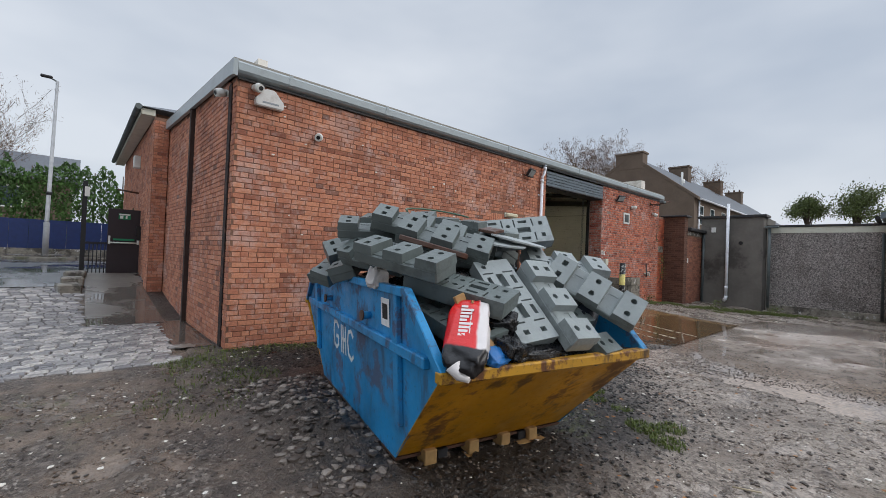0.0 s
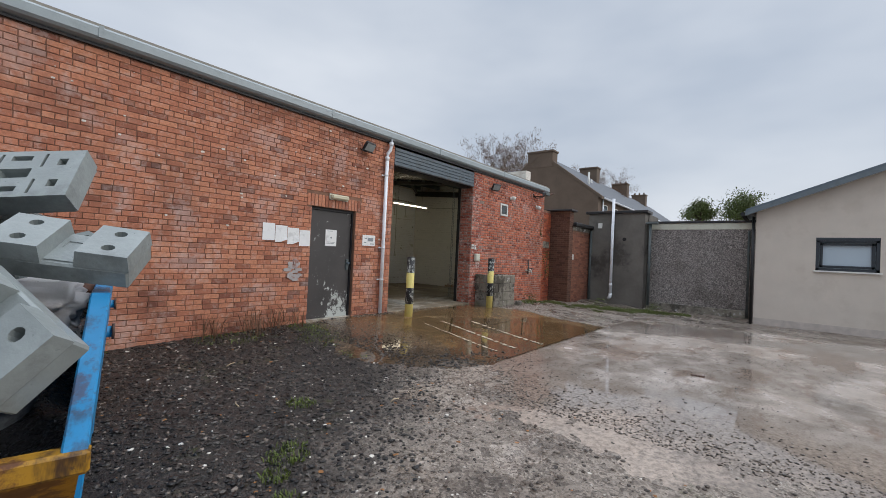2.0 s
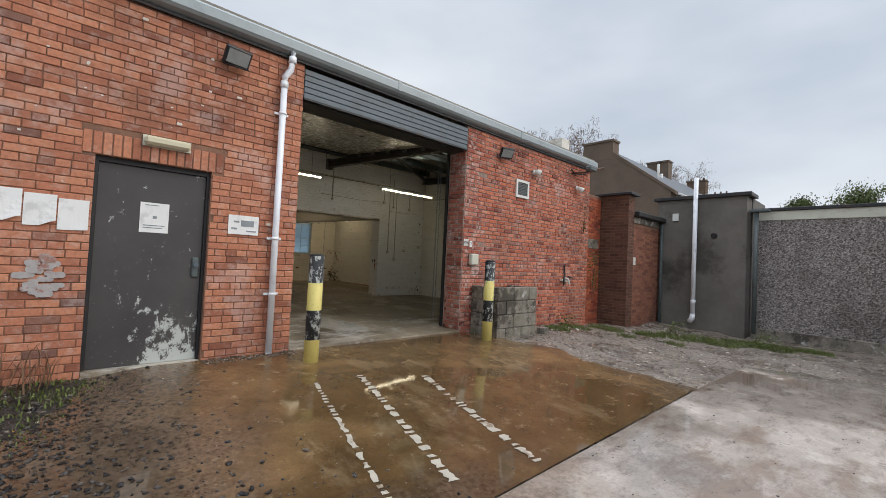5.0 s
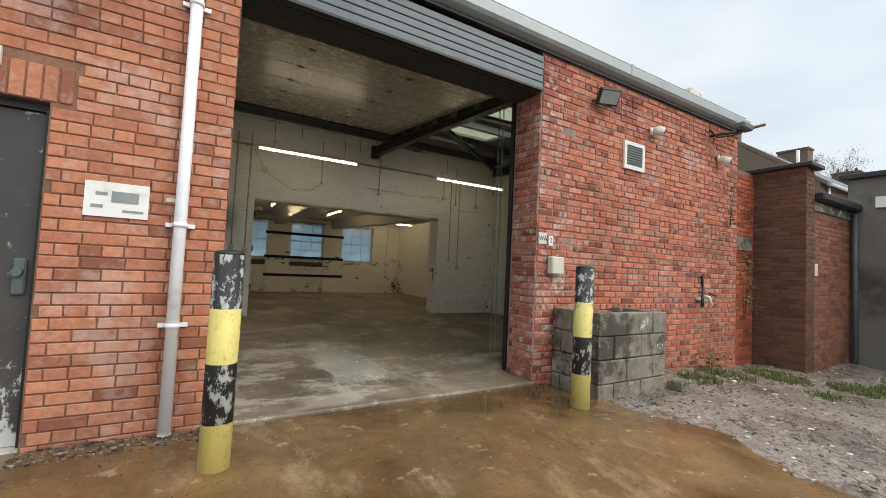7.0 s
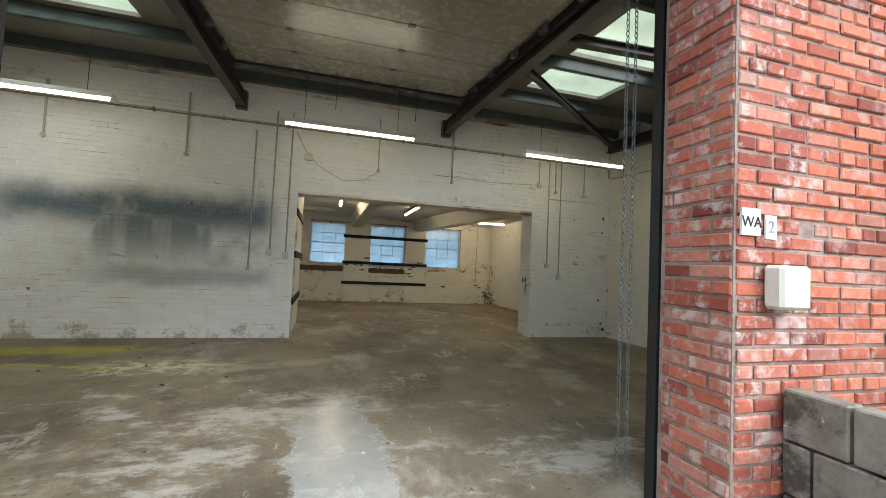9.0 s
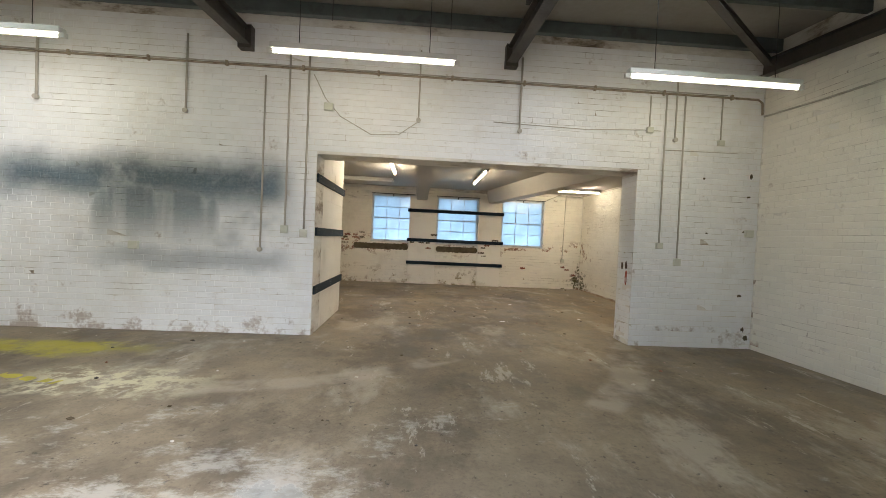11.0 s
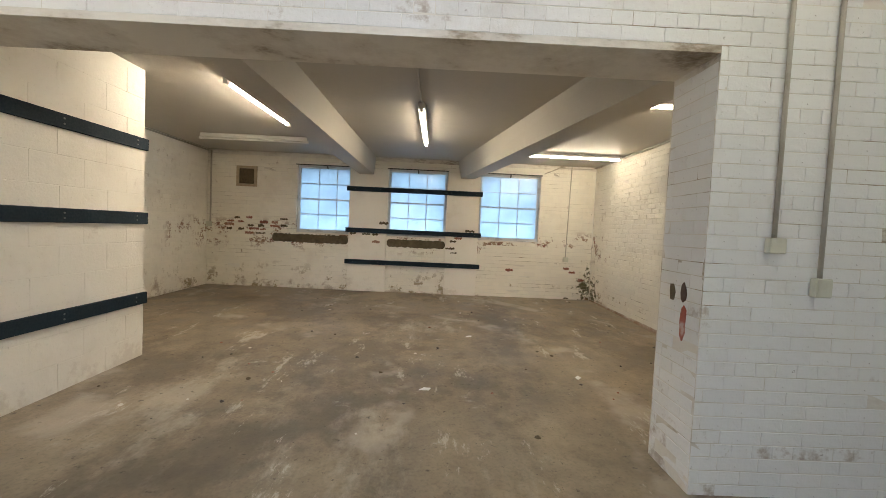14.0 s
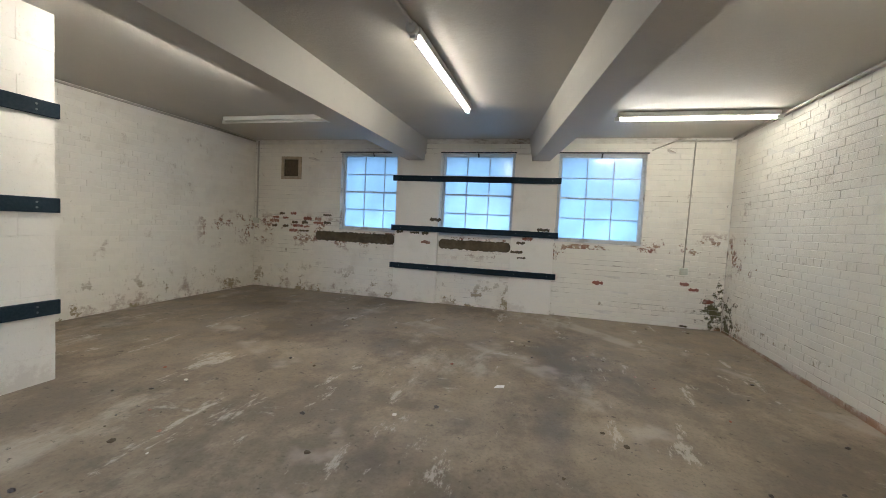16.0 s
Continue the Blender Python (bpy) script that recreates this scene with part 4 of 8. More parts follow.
# ground timbers under the front end
for u, w in ((0.33, 0.1), (0.7, 0.09), (1.0, 0.09), (1.28, 0.09)):
    ob = link("pallet_block", bx(-w / 2, w / 2, -0.06, 0.06, 0.0, 0.12, bevel=0.006), m_pallet)
    ob.matrix_world = SKM @ pose(u, 0.74, -0.07, 0, 0, 3)
    tagged(ob, "pale softwood pallet block under the skip", "pallet block", "pallet blocks under the skip")
ob = link("pallet_board", bx(-0.35, 0.42, -0.045, 0.045, 0.0, 0.02, bevel=0.003), m_pallet)
ob.matrix_world = SKM @ pose(0.98, 0.7, -0.065, 0, 0, 0)
tagged(ob, "pale softwood pallet board on the gravel", "board")


def holed(bm, x0, x1, y0, y1, z, holes, depth):
    """A flat face with real holes: each hole is a loop of (x, y), walled down to depth and closed there."""
    def loop(pts, h):
        return [bm.verts.new((p[0], p[1], h)) for p in pts]
    outer = loop([(x0, y0), (x1, y0), (x1, y1), (x0, y1)], z)
    edges = [bm.edges.new((outer[i], outer[(i + 1) % 4])) for i in range(4)]
    for h in holes:
        top, bot = loop(h, z), loop(h, z - depth)
        k = len(h)
        edges += [bm.edges.new((top[i], top[(i + 1) % k])) for i in range(k)]
        for i in range(k):
            bm.faces.new((top[i], top[(i + 1) % k], bot[(i + 1) % k], bot[i]))
        bm.faces.new(bot)
    bmesh.ops.triangle_fill(bm, use_beauty=True, edges=edges)
    return outer


def skirt(bm, top, z, grow=0.0):
    c = sum((v.co for v in top), Vector()) / len(top)
    low = [bm.verts.new((v.co.x + grow * (1 if v.co.x > c.x else -1), v.co.y + grow * (1 if v.co.y > c.y else -1), z)) for v in top]
    for i in range(4):
        bm.faces.new((top[i], top[(i + 1) % 4], low[(i + 1) % 4], low[i]))
    return low


def ring(x, y, r, k=10):
    return [(x + r * math.cos(2 * math.pi * i / k), y + r * math.sin(2 * math.pi * i / k)) for i in range(k)]


def quad(x, y, a, b):
    return [(x - a, y - b), (x + a, y - b), (x + a, y + b), (x - a, y + b)]


def foot_block_mesh(name, material):
    """A barrier foot of recycled plastic: a slab with three bosses holding two holes each, slots between."""
    bm = bmesh.new()
    L, W = 0.36, 0.115
    for k, cx in enumerate((-0.275, 0.0, 0.275)):
        holes = [ring(cx, s * 0.055, 0.022) for s in (-1, 1)] if k != 0 else [quad(cx, s * 0.055, 0.02, 0.024) for s in (-1, 1)]
        skirt(bm, holed(bm, cx - 0.082, cx + 0.082, -W + 0.006, W - 0.006, 0.14, holes, 0.07), 0.075, 0.006)
    for cx in (-0.14, 0.14):
        holed(bm, cx - 0.053, cx + 0.053, -W + 0.02, W - 0.02, 0.082, [quad(cx, 0.02, 0.036, 0.024)], 0.07)
    box(bm, -L, L, -W, W, 0.0, 0.078, bevel=0.008)
    me = bpy.data.meshes.new(name)
    bmesh.ops.recalc_face_normals(bm, faces=bm.faces)
    bm.to_mesh(me)
    bm.free()
    me.materials.append(material)
    return me


def base_block_mesh(name, material):
    """The ribbed flat side of the same kind of foot: slots and holes through a broad plate."""
    bm = bmesh.new()
    L, W = 0.36, 0.15
    holes = [ring(-0.3, -0.09, 0.02), ring(-0.02, -0.055, 0.02), ring(-0.02, 0.055, 0.02)]
    for cx in (-0.16, 0.12):
        holes += [quad(cx, 0, 0.06, 0.03), quad(cx, -0.1, 0.04, 0.016), quad(cx, 0.1, 0.04, 0.016)]
    for cx in (-0.235, -0.075, 0.04, 0.21):
        holes += [quad(cx, -0.085, 0.006, 0.045), quad(cx, 0.085, 0.006, 0.045)]
    holes += [quad(0.285, s * 0.07, 0.018, 0.022) for s in (-1, 1)]
    skirt(bm, holed(bm, -L, L, -W, W, 0.12, holes, 0.05), 0.02, -0.004)
    box(bm, -L + 0.01, L - 0.01, -W + 0.01, W - 0.01, 0.0, 0.055, bevel=0.006)
    me = bpy.data.meshes.new(name)
    bmesh.ops.recalc_face_normals(bm, faces=bm.faces)
    bm.to_mesh(me)
    bm.free()
    me.materials.append(material)
    return me


FEET = [foot_block_mesh("plastic_block", m_block_green), foot_block_mesh("plastic_block", m_block_pale)]
BASES = [base_block_mesh("plastic_block", m_block_green), base_block_mesh("plastic_block", m_block_pale)]


def lay(me, c, d, n, label, cat="barrier foot", group="plastic barrier feet heaped in the skip"):
    """Places a block by its middle, the way of its length and the way that its face looks, in the skip's own axes."""
    d = Vector(d).normalized()
    n = Vector(n)
    n = (n - d * n.dot(d)).normalized()
    m = Matrix((d, n.cross(d), n)).transposed().to_4x4()
    ob = new(me.name.split(".")[0], me)
    ob.matrix_world = SKM @ Matrix.Translation(Vector(c) - n * 0.07) @ m
    return tagged(ob, label, cat, group)


LG = "grey-green recycled plastic barrier foot with round holes"
LB = "ribbed underside of a grey plastic barrier base with slots"
lay(FEET[1], (1.04, 0.24, 1.14), (0.0, -0.74, -0.67), (0.05, -0.6, 0.7), LG)
lay(BASES[1], (0.74, 0.36, 1.14), (0.06, -0.72, -0.66), (-0.1, -0.62, 0.75), LB)
lay(FEET[1], (1.42, 0.24, 1.22), (0.40, -0.56, -0.36), (-0.55, -0.6, 0.5), LG)
lay(FEET[0], (1.3, 0.3, 1.0), (0.15, -0.74, -0.6), (0.1, -0.6, 0.7), LG)
lay(FEET[0], (0.04, 0.66, 1.42), (0.45, -0.85, -0.16), (-0.25, -0.15, 0.95), LG)
lay(BASES[0], (0.36, 0.42, 1.22), (0.55, -0.8, -0.18), (-0.1, -0.2, 0.95), LB)
lay(BASES[0], (0.3, 0.42, 1.02), (0.2, -0.9, -0.24), (-0.12, -0.28, 0.95), LB)
lay(FEET[0], (0.45, 0.82, 1.56), (0.75, -0.6, -0.25), (-0.25, -0.5, 0.82), LG)
lay(FEET[0], (0.62, 0.98, 1.6), (0.78, -0.55, -0.25), (-0.25, -0.45, 0.82), LG)
lay(FEET[0], (0.38, 1.18, 1.68), (0.8, -0.5, -0.2), (-0.25, -0.4, 0.85), LG)
lay(BASES[1], (1.3, 1.1, 1.66), (0.72, -0.35, 0.1), (-0.1, -0.75, 0.6), LB)
lay(FEET[1], (1.5, 0.62, 1.4), (0.85, -0.3, -0.1), (-0.05, -0.5, 0.85), LG)
lay(FEET[0], (0.78, 1.4, 1.72), (0.55, -0.75, -0.1), (0.1, -0.35, 0.9), LG)
lay(FEET[0], (1.05, 1.25, 1.66), (0.3, -0.9, -0.2), (0.1, -0.3, 0.9), LG)
lay(FEET[0], (0.2, 1.55, 1.66), (0.9, -0.35, 0.0), (-0.2, -0.3, 0.9), LG)
lay(FEET[0], (0.5, 1.85, 1.76), (0.75, -0.62, 0.05), (-0.1, -0.3, 0.95), LG)
lay(FEET[0], (0.9, 2.1, 1.7), (0.6, -0.75, 0.1), (0.1, -0.2, 0.95), LG)
lay(FEET[0], (0.06, 1.25, 1.42), (0.35, -0.9, -0.1), (-0.5, -0.3, 0.8), LG)
lay(FEET[0], (0.06, 1.85, 1.38), (0.5, 0.75, 0.35), (-0.6, -0.4, 0.65), LG)
lay(FEET[0], (0.1, 2.3, 1.33), (0.75, 0.4, 0.45), (-0.6, -0.55, 0.5), LG)
lay(BASES[0], (0.14, 2.75, 1.3), (0.6, 0.6, 0.4), (-0.6, -0.5, 0.6), LB)
lay(FEET[0], (0.2, 2.05, 1.52), (0.9, -0.1, 0.3), (-0.4, -0.6, 0.7), LG)
lay(FEET[0], (0.34, 2.5, 1.56), (0.6, 0.75, 0.1), (-0.4, -0.3, 0.85), LG)
lay(FEET[0], (1.35, 1.6, 1.5), (0.2, -0.95, -0.1), (0.4, -0.2, 0.85), LG)
rng = random.Random(7)
for k in range(16):
    u, v = rng.uniform(0.25, 1.5), rng.uniform(1.3, 3.2)
    z = 1.18 + 0.42 * math.exp(-((u - 0.7) / 0.6) ** 2 - ((v - 1.9) / 0.9) ** 2)
    a = rng.uniform(0, 6.28)
    lay(rng.choice(FEET[:1] + BASES), (u, v, z), (math.cos(a), math.sin(a), rng.uniform(-0.35, 0.35)), (rng.uniform(-0.4, 0.4), rng.uniform(-0.5, 0.2), 0.9), LG)

# an old bucket and plastic waste beside the blocks
bucket = empty("bucket")
tagged(bucket, "dented black plastic bucket streaked with white paint", "bucket")
part("shell", rod([(0, 0, 0), (0, 0, 0.02), (0, 0, 0.34)], [0.11, 0.125, 0.155], 20), plain("navy_black_plastic", (26, 32, 42), 0.35, vary=0.2, dirt=(190, 194, 196), amount=0.35), bucket)
part("lip", rod([(0, 0, 0.335), (0, 0, 0.36)], 0.165, 20), m_black, bucket)
bucket.matrix_world = SKM @ pose(1.42, 0.42, 0.78, 4, 8, 0)

# rubbish that fills the skip under the blocks
heap_x = steps((0.06, 1.66, 0.08))
heap_y = steps((0.06, 3.5, 0.08))


def heap_z(u, v):
    return 0.78 + 0.5 * ss(0.15, 1.0, v) * (1 - ss(2.7, 3.5, v)) * (0.4 + 0.6 * math.sin(math.pi * (u - 0.0) / 1.71)) + 0.1 * noise.noise((u * 5, v * 5, 2))


heap = sheet("rubbish_heap", heap_x, heap_y, heap_z, m_bag_black)
heap.matrix_world = SKM
tagged(heap, "crumpled black plastic and rubble filling the skip", "rubbish", kind="stuff")


def lump(name, size, seed, material, label, m, cat, flat=0.6, rough=0.16):
    """A crumpled soft thing: a squashed ball with folds."""
    bm = bmesh.new()
    bmesh.ops.create_icosphere(bm, subdivisions=4, radius=1.0)
    for v in bm.verts:
        p = v.co.normalized()
        f = 1 + rough * noise.noise(p * 2.2 + Vector((seed, 0, 0))) + rough * 0.6 * noise.noise(p * 6 + Vector((0, seed, 0)))
        e = 0.55
        q = Vector([math.copysign(abs(c) ** e, c) for c in p])
        v.co = Vector((q.x * size[0], q.y * size[1], q.z * size[2] * (1 if q.z > 0 else flat))) * f
    ob = link(name, bm, material, smooth=True)
    ob.matrix_world = m
    return tagged(ob, label, cat)


def sack_material():
    t = Tree("printed_red_sack")
    x, y = t.axis(0), t.axis(1)
    col = lin(206, 34, 34)
    w = t.noise(5, 3)
    side = t.span(t.math("ADD", y, t.math("MULTIPLY", w, 0.04)), 0.07, 0.09)
    col = t.mix(side, col, lin(216, 210, 208))
    low = t.span(t.math("ADD", x, t.math("MULTIPLY", w, 0.08)), 0.17, 0.19)
    col = t.mix(low, col, lin(26, 24, 26))
    return t.done(col, 0.28, 0, t.noise(14, 4), 0.012, 0.6)


sack_dir = Vector((-0.42, -0.55, -0.5)).normalized()
sack_n = Vector((-0.35, -0.45, 0.82))
sack_n = (sack_n - sack_dir * sack_n.dot(sack_dir)).normalized()
sack_m = SKM @ Matrix.Translation((0.2, 0.07, 0.99)) @ Matrix((sack_dir, sack_n.cross(sack_dir), sack_n)).transposed().to_4x4()
sack = lump("plastic_sack", (0.27, 0.125, 0.075), 3, sack_material(), "red, white and black printed plastic sack over the skip's rim", sack_m, "sack")
bm = bmesh.new()
for k in range(9):
    box(bm, -0.17 + 0.028 * k, -0.152 + 0.028 * k, -0.045, -0.005 + 0.012 * ((k * 7) % 4), 0.0775, 0.079)
for k in range(4):
    box(bm, -0.14 + 0.05 * k, -0.1 + 0.05 * k, 0.015, 0.022, 0.0765, 0.078)
part("lettering", bm, m_bag_white, sack, "white print, reduced to bars")
part("hem", rod([(0.24, -0.05, 0.03), (0.28, -0.01, 0.0), (0.3, 0.04, 0.0)], [0.045, 0.03, 0.018], 9), m_bag_white, sack, "bunched white tail of the sack")
lump("plastic_sheet", (0.16, 0.1, 0.07), 11, m_bag_black, "crumpled black plastic sheet in the skip", SKM @ pose(0.56, 0.1, 0.88, 20, 10, 30), "sheet", rough=0.3)
lump("plastic_sheet", (0.12, 0.08, 0.08), 17, m_bag_black, "crumpled black plastic sheet in the skip", SKM @ pose(0.52, 0.22, 1.02, 30, 0, -20), "sheet", rough=0.32)
lump("plastic_sheet", (0.24, 0.07, 0.05), 21, m_bag_black, "crumpled black plastic sheet in the skip", SKM @ pose(0.74, 0.08, 0.84, 10, 0, 5), "sheet", rough=0.3)
lump("blue_packet", (0.09, 0.07, 0.05), 5, m_bluebag, "blue printed plastic packet in the skip", SKM @ pose(0.38, 0.04, 0.86, 40, 0, 20), "packet")
lump("blue_packet", (0.06, 0.035, 0.03), 9, m_bluebag, "blue printed plastic packet in the skip", SKM @ pose(0.9, 0.1, 0.84, 20, 0, -15), "packet")
lump("white_sheet", (0.16, 0.12, 0.07), 27, m_bag_white, "crumpled white plastic sheet in the skip", SKM @ pose(1.5, 0.72, 1.16, 30, 0, -10), "sheet", rough=0.34)
lump("blue_packet", (0.1, 0.08, 0.06), 29, m_bluebag, "blue printed plastic packet in the skip", SKM @ pose(1.34, 0.66, 1.14, 10, 20, 40), "packet", rough=0.3)
lump("white_rag", (0.07, 0.05, 0.1), 8, m_bag_white, "dirty white cloth hung over the skip side", SKM @ pose(-0.03, 0.95, 1.24, 0, 10, 20), "rag", rough=0.3)
for c, r, s, lab, mt in (((0.36, 0.1, 1.0), (60, 10, 30), (0.06, 0.2, 0.004), "torn wet brown cardboard strip", m_card), ((0.3, 0.22, 1.06), (75, -20, 10), (0.04, 0.16, 0.012), "pale broken plasterboard strip", m_pallet),
                         ((0.3, 0.72, 1.5), (-8, 14, -42), (0.26, 0.035, 0.02), "rusty brown timber batten", m_rust_in), ((0.88, 0.82, 1.66), (10, -8, 30), (0.1, 0.07, 0.012), "rusty crumpled metal offcut", m_rust_in),
                         ((1.6, 1.0, 1.3), (60, 30, 20), (0.12, 0.1, 0.02), "rusty brown steel plate on the heap", m_rust_in)):
    ob = link("offcut", bx(-s[0], s[0], -s[1], s[1], -s[2], s[2], bevel=min(s) * 0.3), mt)
    ob.matrix_world = SKM @ pose(*c, *r)
    tagged(ob, lab, "offcut")
for c, ang, sc in (((1.08, 0.72, 1.58), 8, 0.27), ((0.86, 0.68, 1.55), -20, 0.2)):
    bm = bmesh.new()
    rr = random.Random(int(sc * 100))
    poly = [(sc * rr.uniform(0.8, 1.15) * math.cos(a * math.pi / 5), 0.62 * sc * rr.uniform(0.8, 1.15) * math.sin(a * math.pi / 5)) for a in range(10)]
    prism(bm, poly, "z", 0, 0.012)
    ob = link("sheet_offcut", bm, m_offcut)
    ob.matrix_world = SKM @ pose(*c, 14, 6, ang)
    tagged(ob, "broken pale grey sheet lying on the heap", "sheet")
ob = link("green_hose", rod([SKM @ Vector((0.55 + 0.28 * math.cos(a * 0.3), 1.1 + 0.3 * math.sin(a * 0.3), 1.78 + 0.07 * math.sin(a * 0.3))) for a in range(0, 11)], 0.008, 6), plain("green_hose_rubber", (86, 112, 92), 0.5))
tagged(ob, "thin green hose looped over the heap", "hose")


def thing(name, label, category, x=0, y=0, z=0, rz=0, group="", kind=""):
    ob = empty(name, x, y, z, rz)
    return tagged(ob, label, category, group, kind)


# pale rendered building with a dark window, gable to the yard
wb = thing("rendered_building", "new pale rendered building with a grey metal roof", "building", 18.45, 0.27, -0.2)
WBW = (-2.62, -1.36, 1.76, 2.62)
bm = bmesh.new()
for a, b, c, d in ((-9.0, WBW[0], 0, 3.45), (WBW[1], 0.0, 0, 3.45), (WBW[0], WBW[1], 0, WBW[2]), (WBW[0], WBW[1], WBW[3], 3.45)):
    box(bm, 0.0, 0.3, a, b, c, d)
part("side_wall", bx(0.3, 8.0, -0.3, 0.0, 0, 3.45), m_render, wb)
prism(bm, [(-9.0, 3.45), (0.0, 3.45), (-4.5, 5.16)], "x", 0.0, 0.3)
part("wall", bm, m_render, wb)
part("plinth", bx(-0.012, -0.001, -9.0, 0.0, 0.0, 0.26), plain("pale_plinth", (188, 178, 170), 0.8), wb)
# pane coloured pale to stand for the sky reflected in it
win = part("window", bx(0.12, 0.14, WBW[0], WBW[1], WBW[2], WBW[3]), Tree("blind_behind_glass").done(lin(176, 190, 200), 0.05), wb, "dark grey framed window")
bm = bmesh.new()
for a, b, c, d in ((WBW[0], WBW[0] + 0.07, WBW[2], WBW[3]), (WBW[1] - 0.07, WBW[1], WBW[2], WBW[3]), (WBW[0], WBW[1], WBW[2], WBW[2] + 0.07), (WBW[0], WBW[1], WBW[3] - 0.07, WBW[3])):
    box(bm, 0.02, 0.12, a, b, c, d)
for a, b, c, d in ((WBW[0] + 0.09, WBW[0] + 0.15, WBW[2] + 0.09, WBW[3] - 0.09), (WBW[1] - 0.15, WBW[1] - 0.09, WBW[2] + 0.09, WBW[3] - 0.09), (WBW[0] + 0.09, WBW[1] - 0.09, WBW[2] + 0.09, WBW[2] + 0.15), (WBW[0] + 0.09, WBW[1] - 0.09, WBW[3] - 0.15, WBW[3] - 0.09)):
    box(bm, 0.06, 0.115, a, b, c, d)
part("window_frame", bm, plain("anthracite_frame", (48, 54, 60), 0.4), win)
part("window_sill", bx(-0.06, 0.12, WBW[0] - 0.04, WBW[1] + 0.04, WBW[2] - 0.04, WBW[2] - 0.002), m_lampbody, win)
part("surround", bx(-0.004, 0.02, WBW[0] - 0.001, WBW[1] + 0.001, WBW[3] - 0.02, WBW[3] + 0.06), plain("anthracite_head", (52, 58, 64), 0.4), win)
bm = bmesh.new()
prism(bm, [(0.25, 3.36), (-4.5, 5.17), (-9.25, 3.36), (-9.25, 3.51), (-4.5, 5.33), (0.25, 3.51)], "x", -0.28, 8.1)
roof = part("roof", bm, plain("grey_metal_roof", (92, 104, 112), 0.4, vary=0.08), wb)
bm = bmesh.new()
prism(bm, [(0.26, 3.31), (-4.5, 5.12), (-4.5, 5.25), (0.26, 3.44)], "x", -0.31, -0.281)
part("barge_board", bm, plain("grey_barge_board", (104, 114, 120), 0.5), roof)
part("gutter", rod([(-0.3, 0.32, 3.36), (8.0, 0.32, 3.36)], 0.06, 10), m_black, wb)
part("downpipe", rod([(-0.02, 0.06, 3.3), (-0.02, 0.06, 0.02)], 0.04, 10), m_black, wb)

# roughcast yard wall
def dash_material(name, rgb):
    t = Tree(name)
    v = t.voronoi(42, "F1", "Color")
    d = t.voronoi(42)
    c = t.ramp(v, (0.1, lin(*[q * 0.6 for q in rgb])), (0.5, lin(*rgb)), (0.95, lin(*[min(255, q * 1.4) for q in rgb])))
    n = t.noise(0.9, 6, 0.65)
    c = t.mix(t.span(n, 0.5, 0.7, 0, 0.5), c, lin(84, 78, 72))
    return t.done(c, 0.9, 0, d, 0.02, 0.8)


m_dash = dash_material("grey_roughcast", (136, 130, 126))
m_oldrender = plain("damp_grey_render", (108, 104, 98), 0.85, vary=0.25, scale=1.2, dirt=(66, 62, 58), amount=0.8, bump=0.008)
rc = thing("roughcast_wall", "grey roughcast yard wall with concrete coping", "wall", 19.75, 0.06, -0.3)
part("panel", bx(0.0, 0.25, 0.1, 3.42, 0.0, 3.12), m_dash, rc)
part("band", bx(-0.02, 0.26, 0.1, 3.42, 3.12, 3.34), m_box, rc, "pale concrete fascia band")
part("coping", bx(-0.06, 0.3, 0.1, 3.5, 3.34, 3.42, bevel=0.01), m_dark, rc)
part("plinth", bx(-0.05, 0.0, 0.35, 3.42, 0.0, 0.42, bevel=0.015), m_block, rc)
part("pipe", rod([(-0.08, 0.42, 0.2), (-0.08, 0.42, 2.95), (0.0, 0.42, 3.05)], 0.045, 10), m_purlin, rc)
part("pipe", rod([(-0.3, 3.36, 0.3), (-0.3, 3.36, 3.3)], 0.05, 10), m_purlin, rc)
part("hopper", bx(-0.4, -0.15, 3.1, 3.5, 3.3, 3.36, bevel=0.01), m_purlin, rc)
rw = thing("rendered_wall", "damp dark rendered yard wall with a flat coping", "wall", 19.4, 0.1, -0.3)
part("panel", bx(0.0, 0.5, 3.5, 5.58, 0.0, 3.72), m_oldrender, rw)
part("return_panel", bx(0.5, 2.0, 3.48, 3.9, 0.0, 3.72), m_oldrender, rw)
part("coping", bx(-0.08, 0.7, 3.4, 5.7, 3.722, 3.82, bevel=0.01), m_dark, rw)
part("soil_pipe", rod([(-0.1, 4.62, 0.55), (-0.1, 4.62, 4.28)], 0.055, 12), m_pipe, rw, "white soil vent pipe")
part("pipe_bend", rod([(-0.1, 4.62, 0.62), (-0.1, 4.63, 0.5), (-0.06, 4.7, 0.42)], 0.065, 12), m_pipe, rw)
part("pipe_collar", rod([(-0.1, 4.62, 0.9), (-0.1, 4.62, 1.0)], 0.065, 12), m_pipe, rw)
part("flue", rod([(-0.03, 4.2, 2.72), (0.02, 4.2, 2.72)], 0.07, 12), m_black, rw)
part("white_box", bx(-0.05, 0.0, 5.05, 5.2, 3.15, 3.35), m_lampbody, rw)
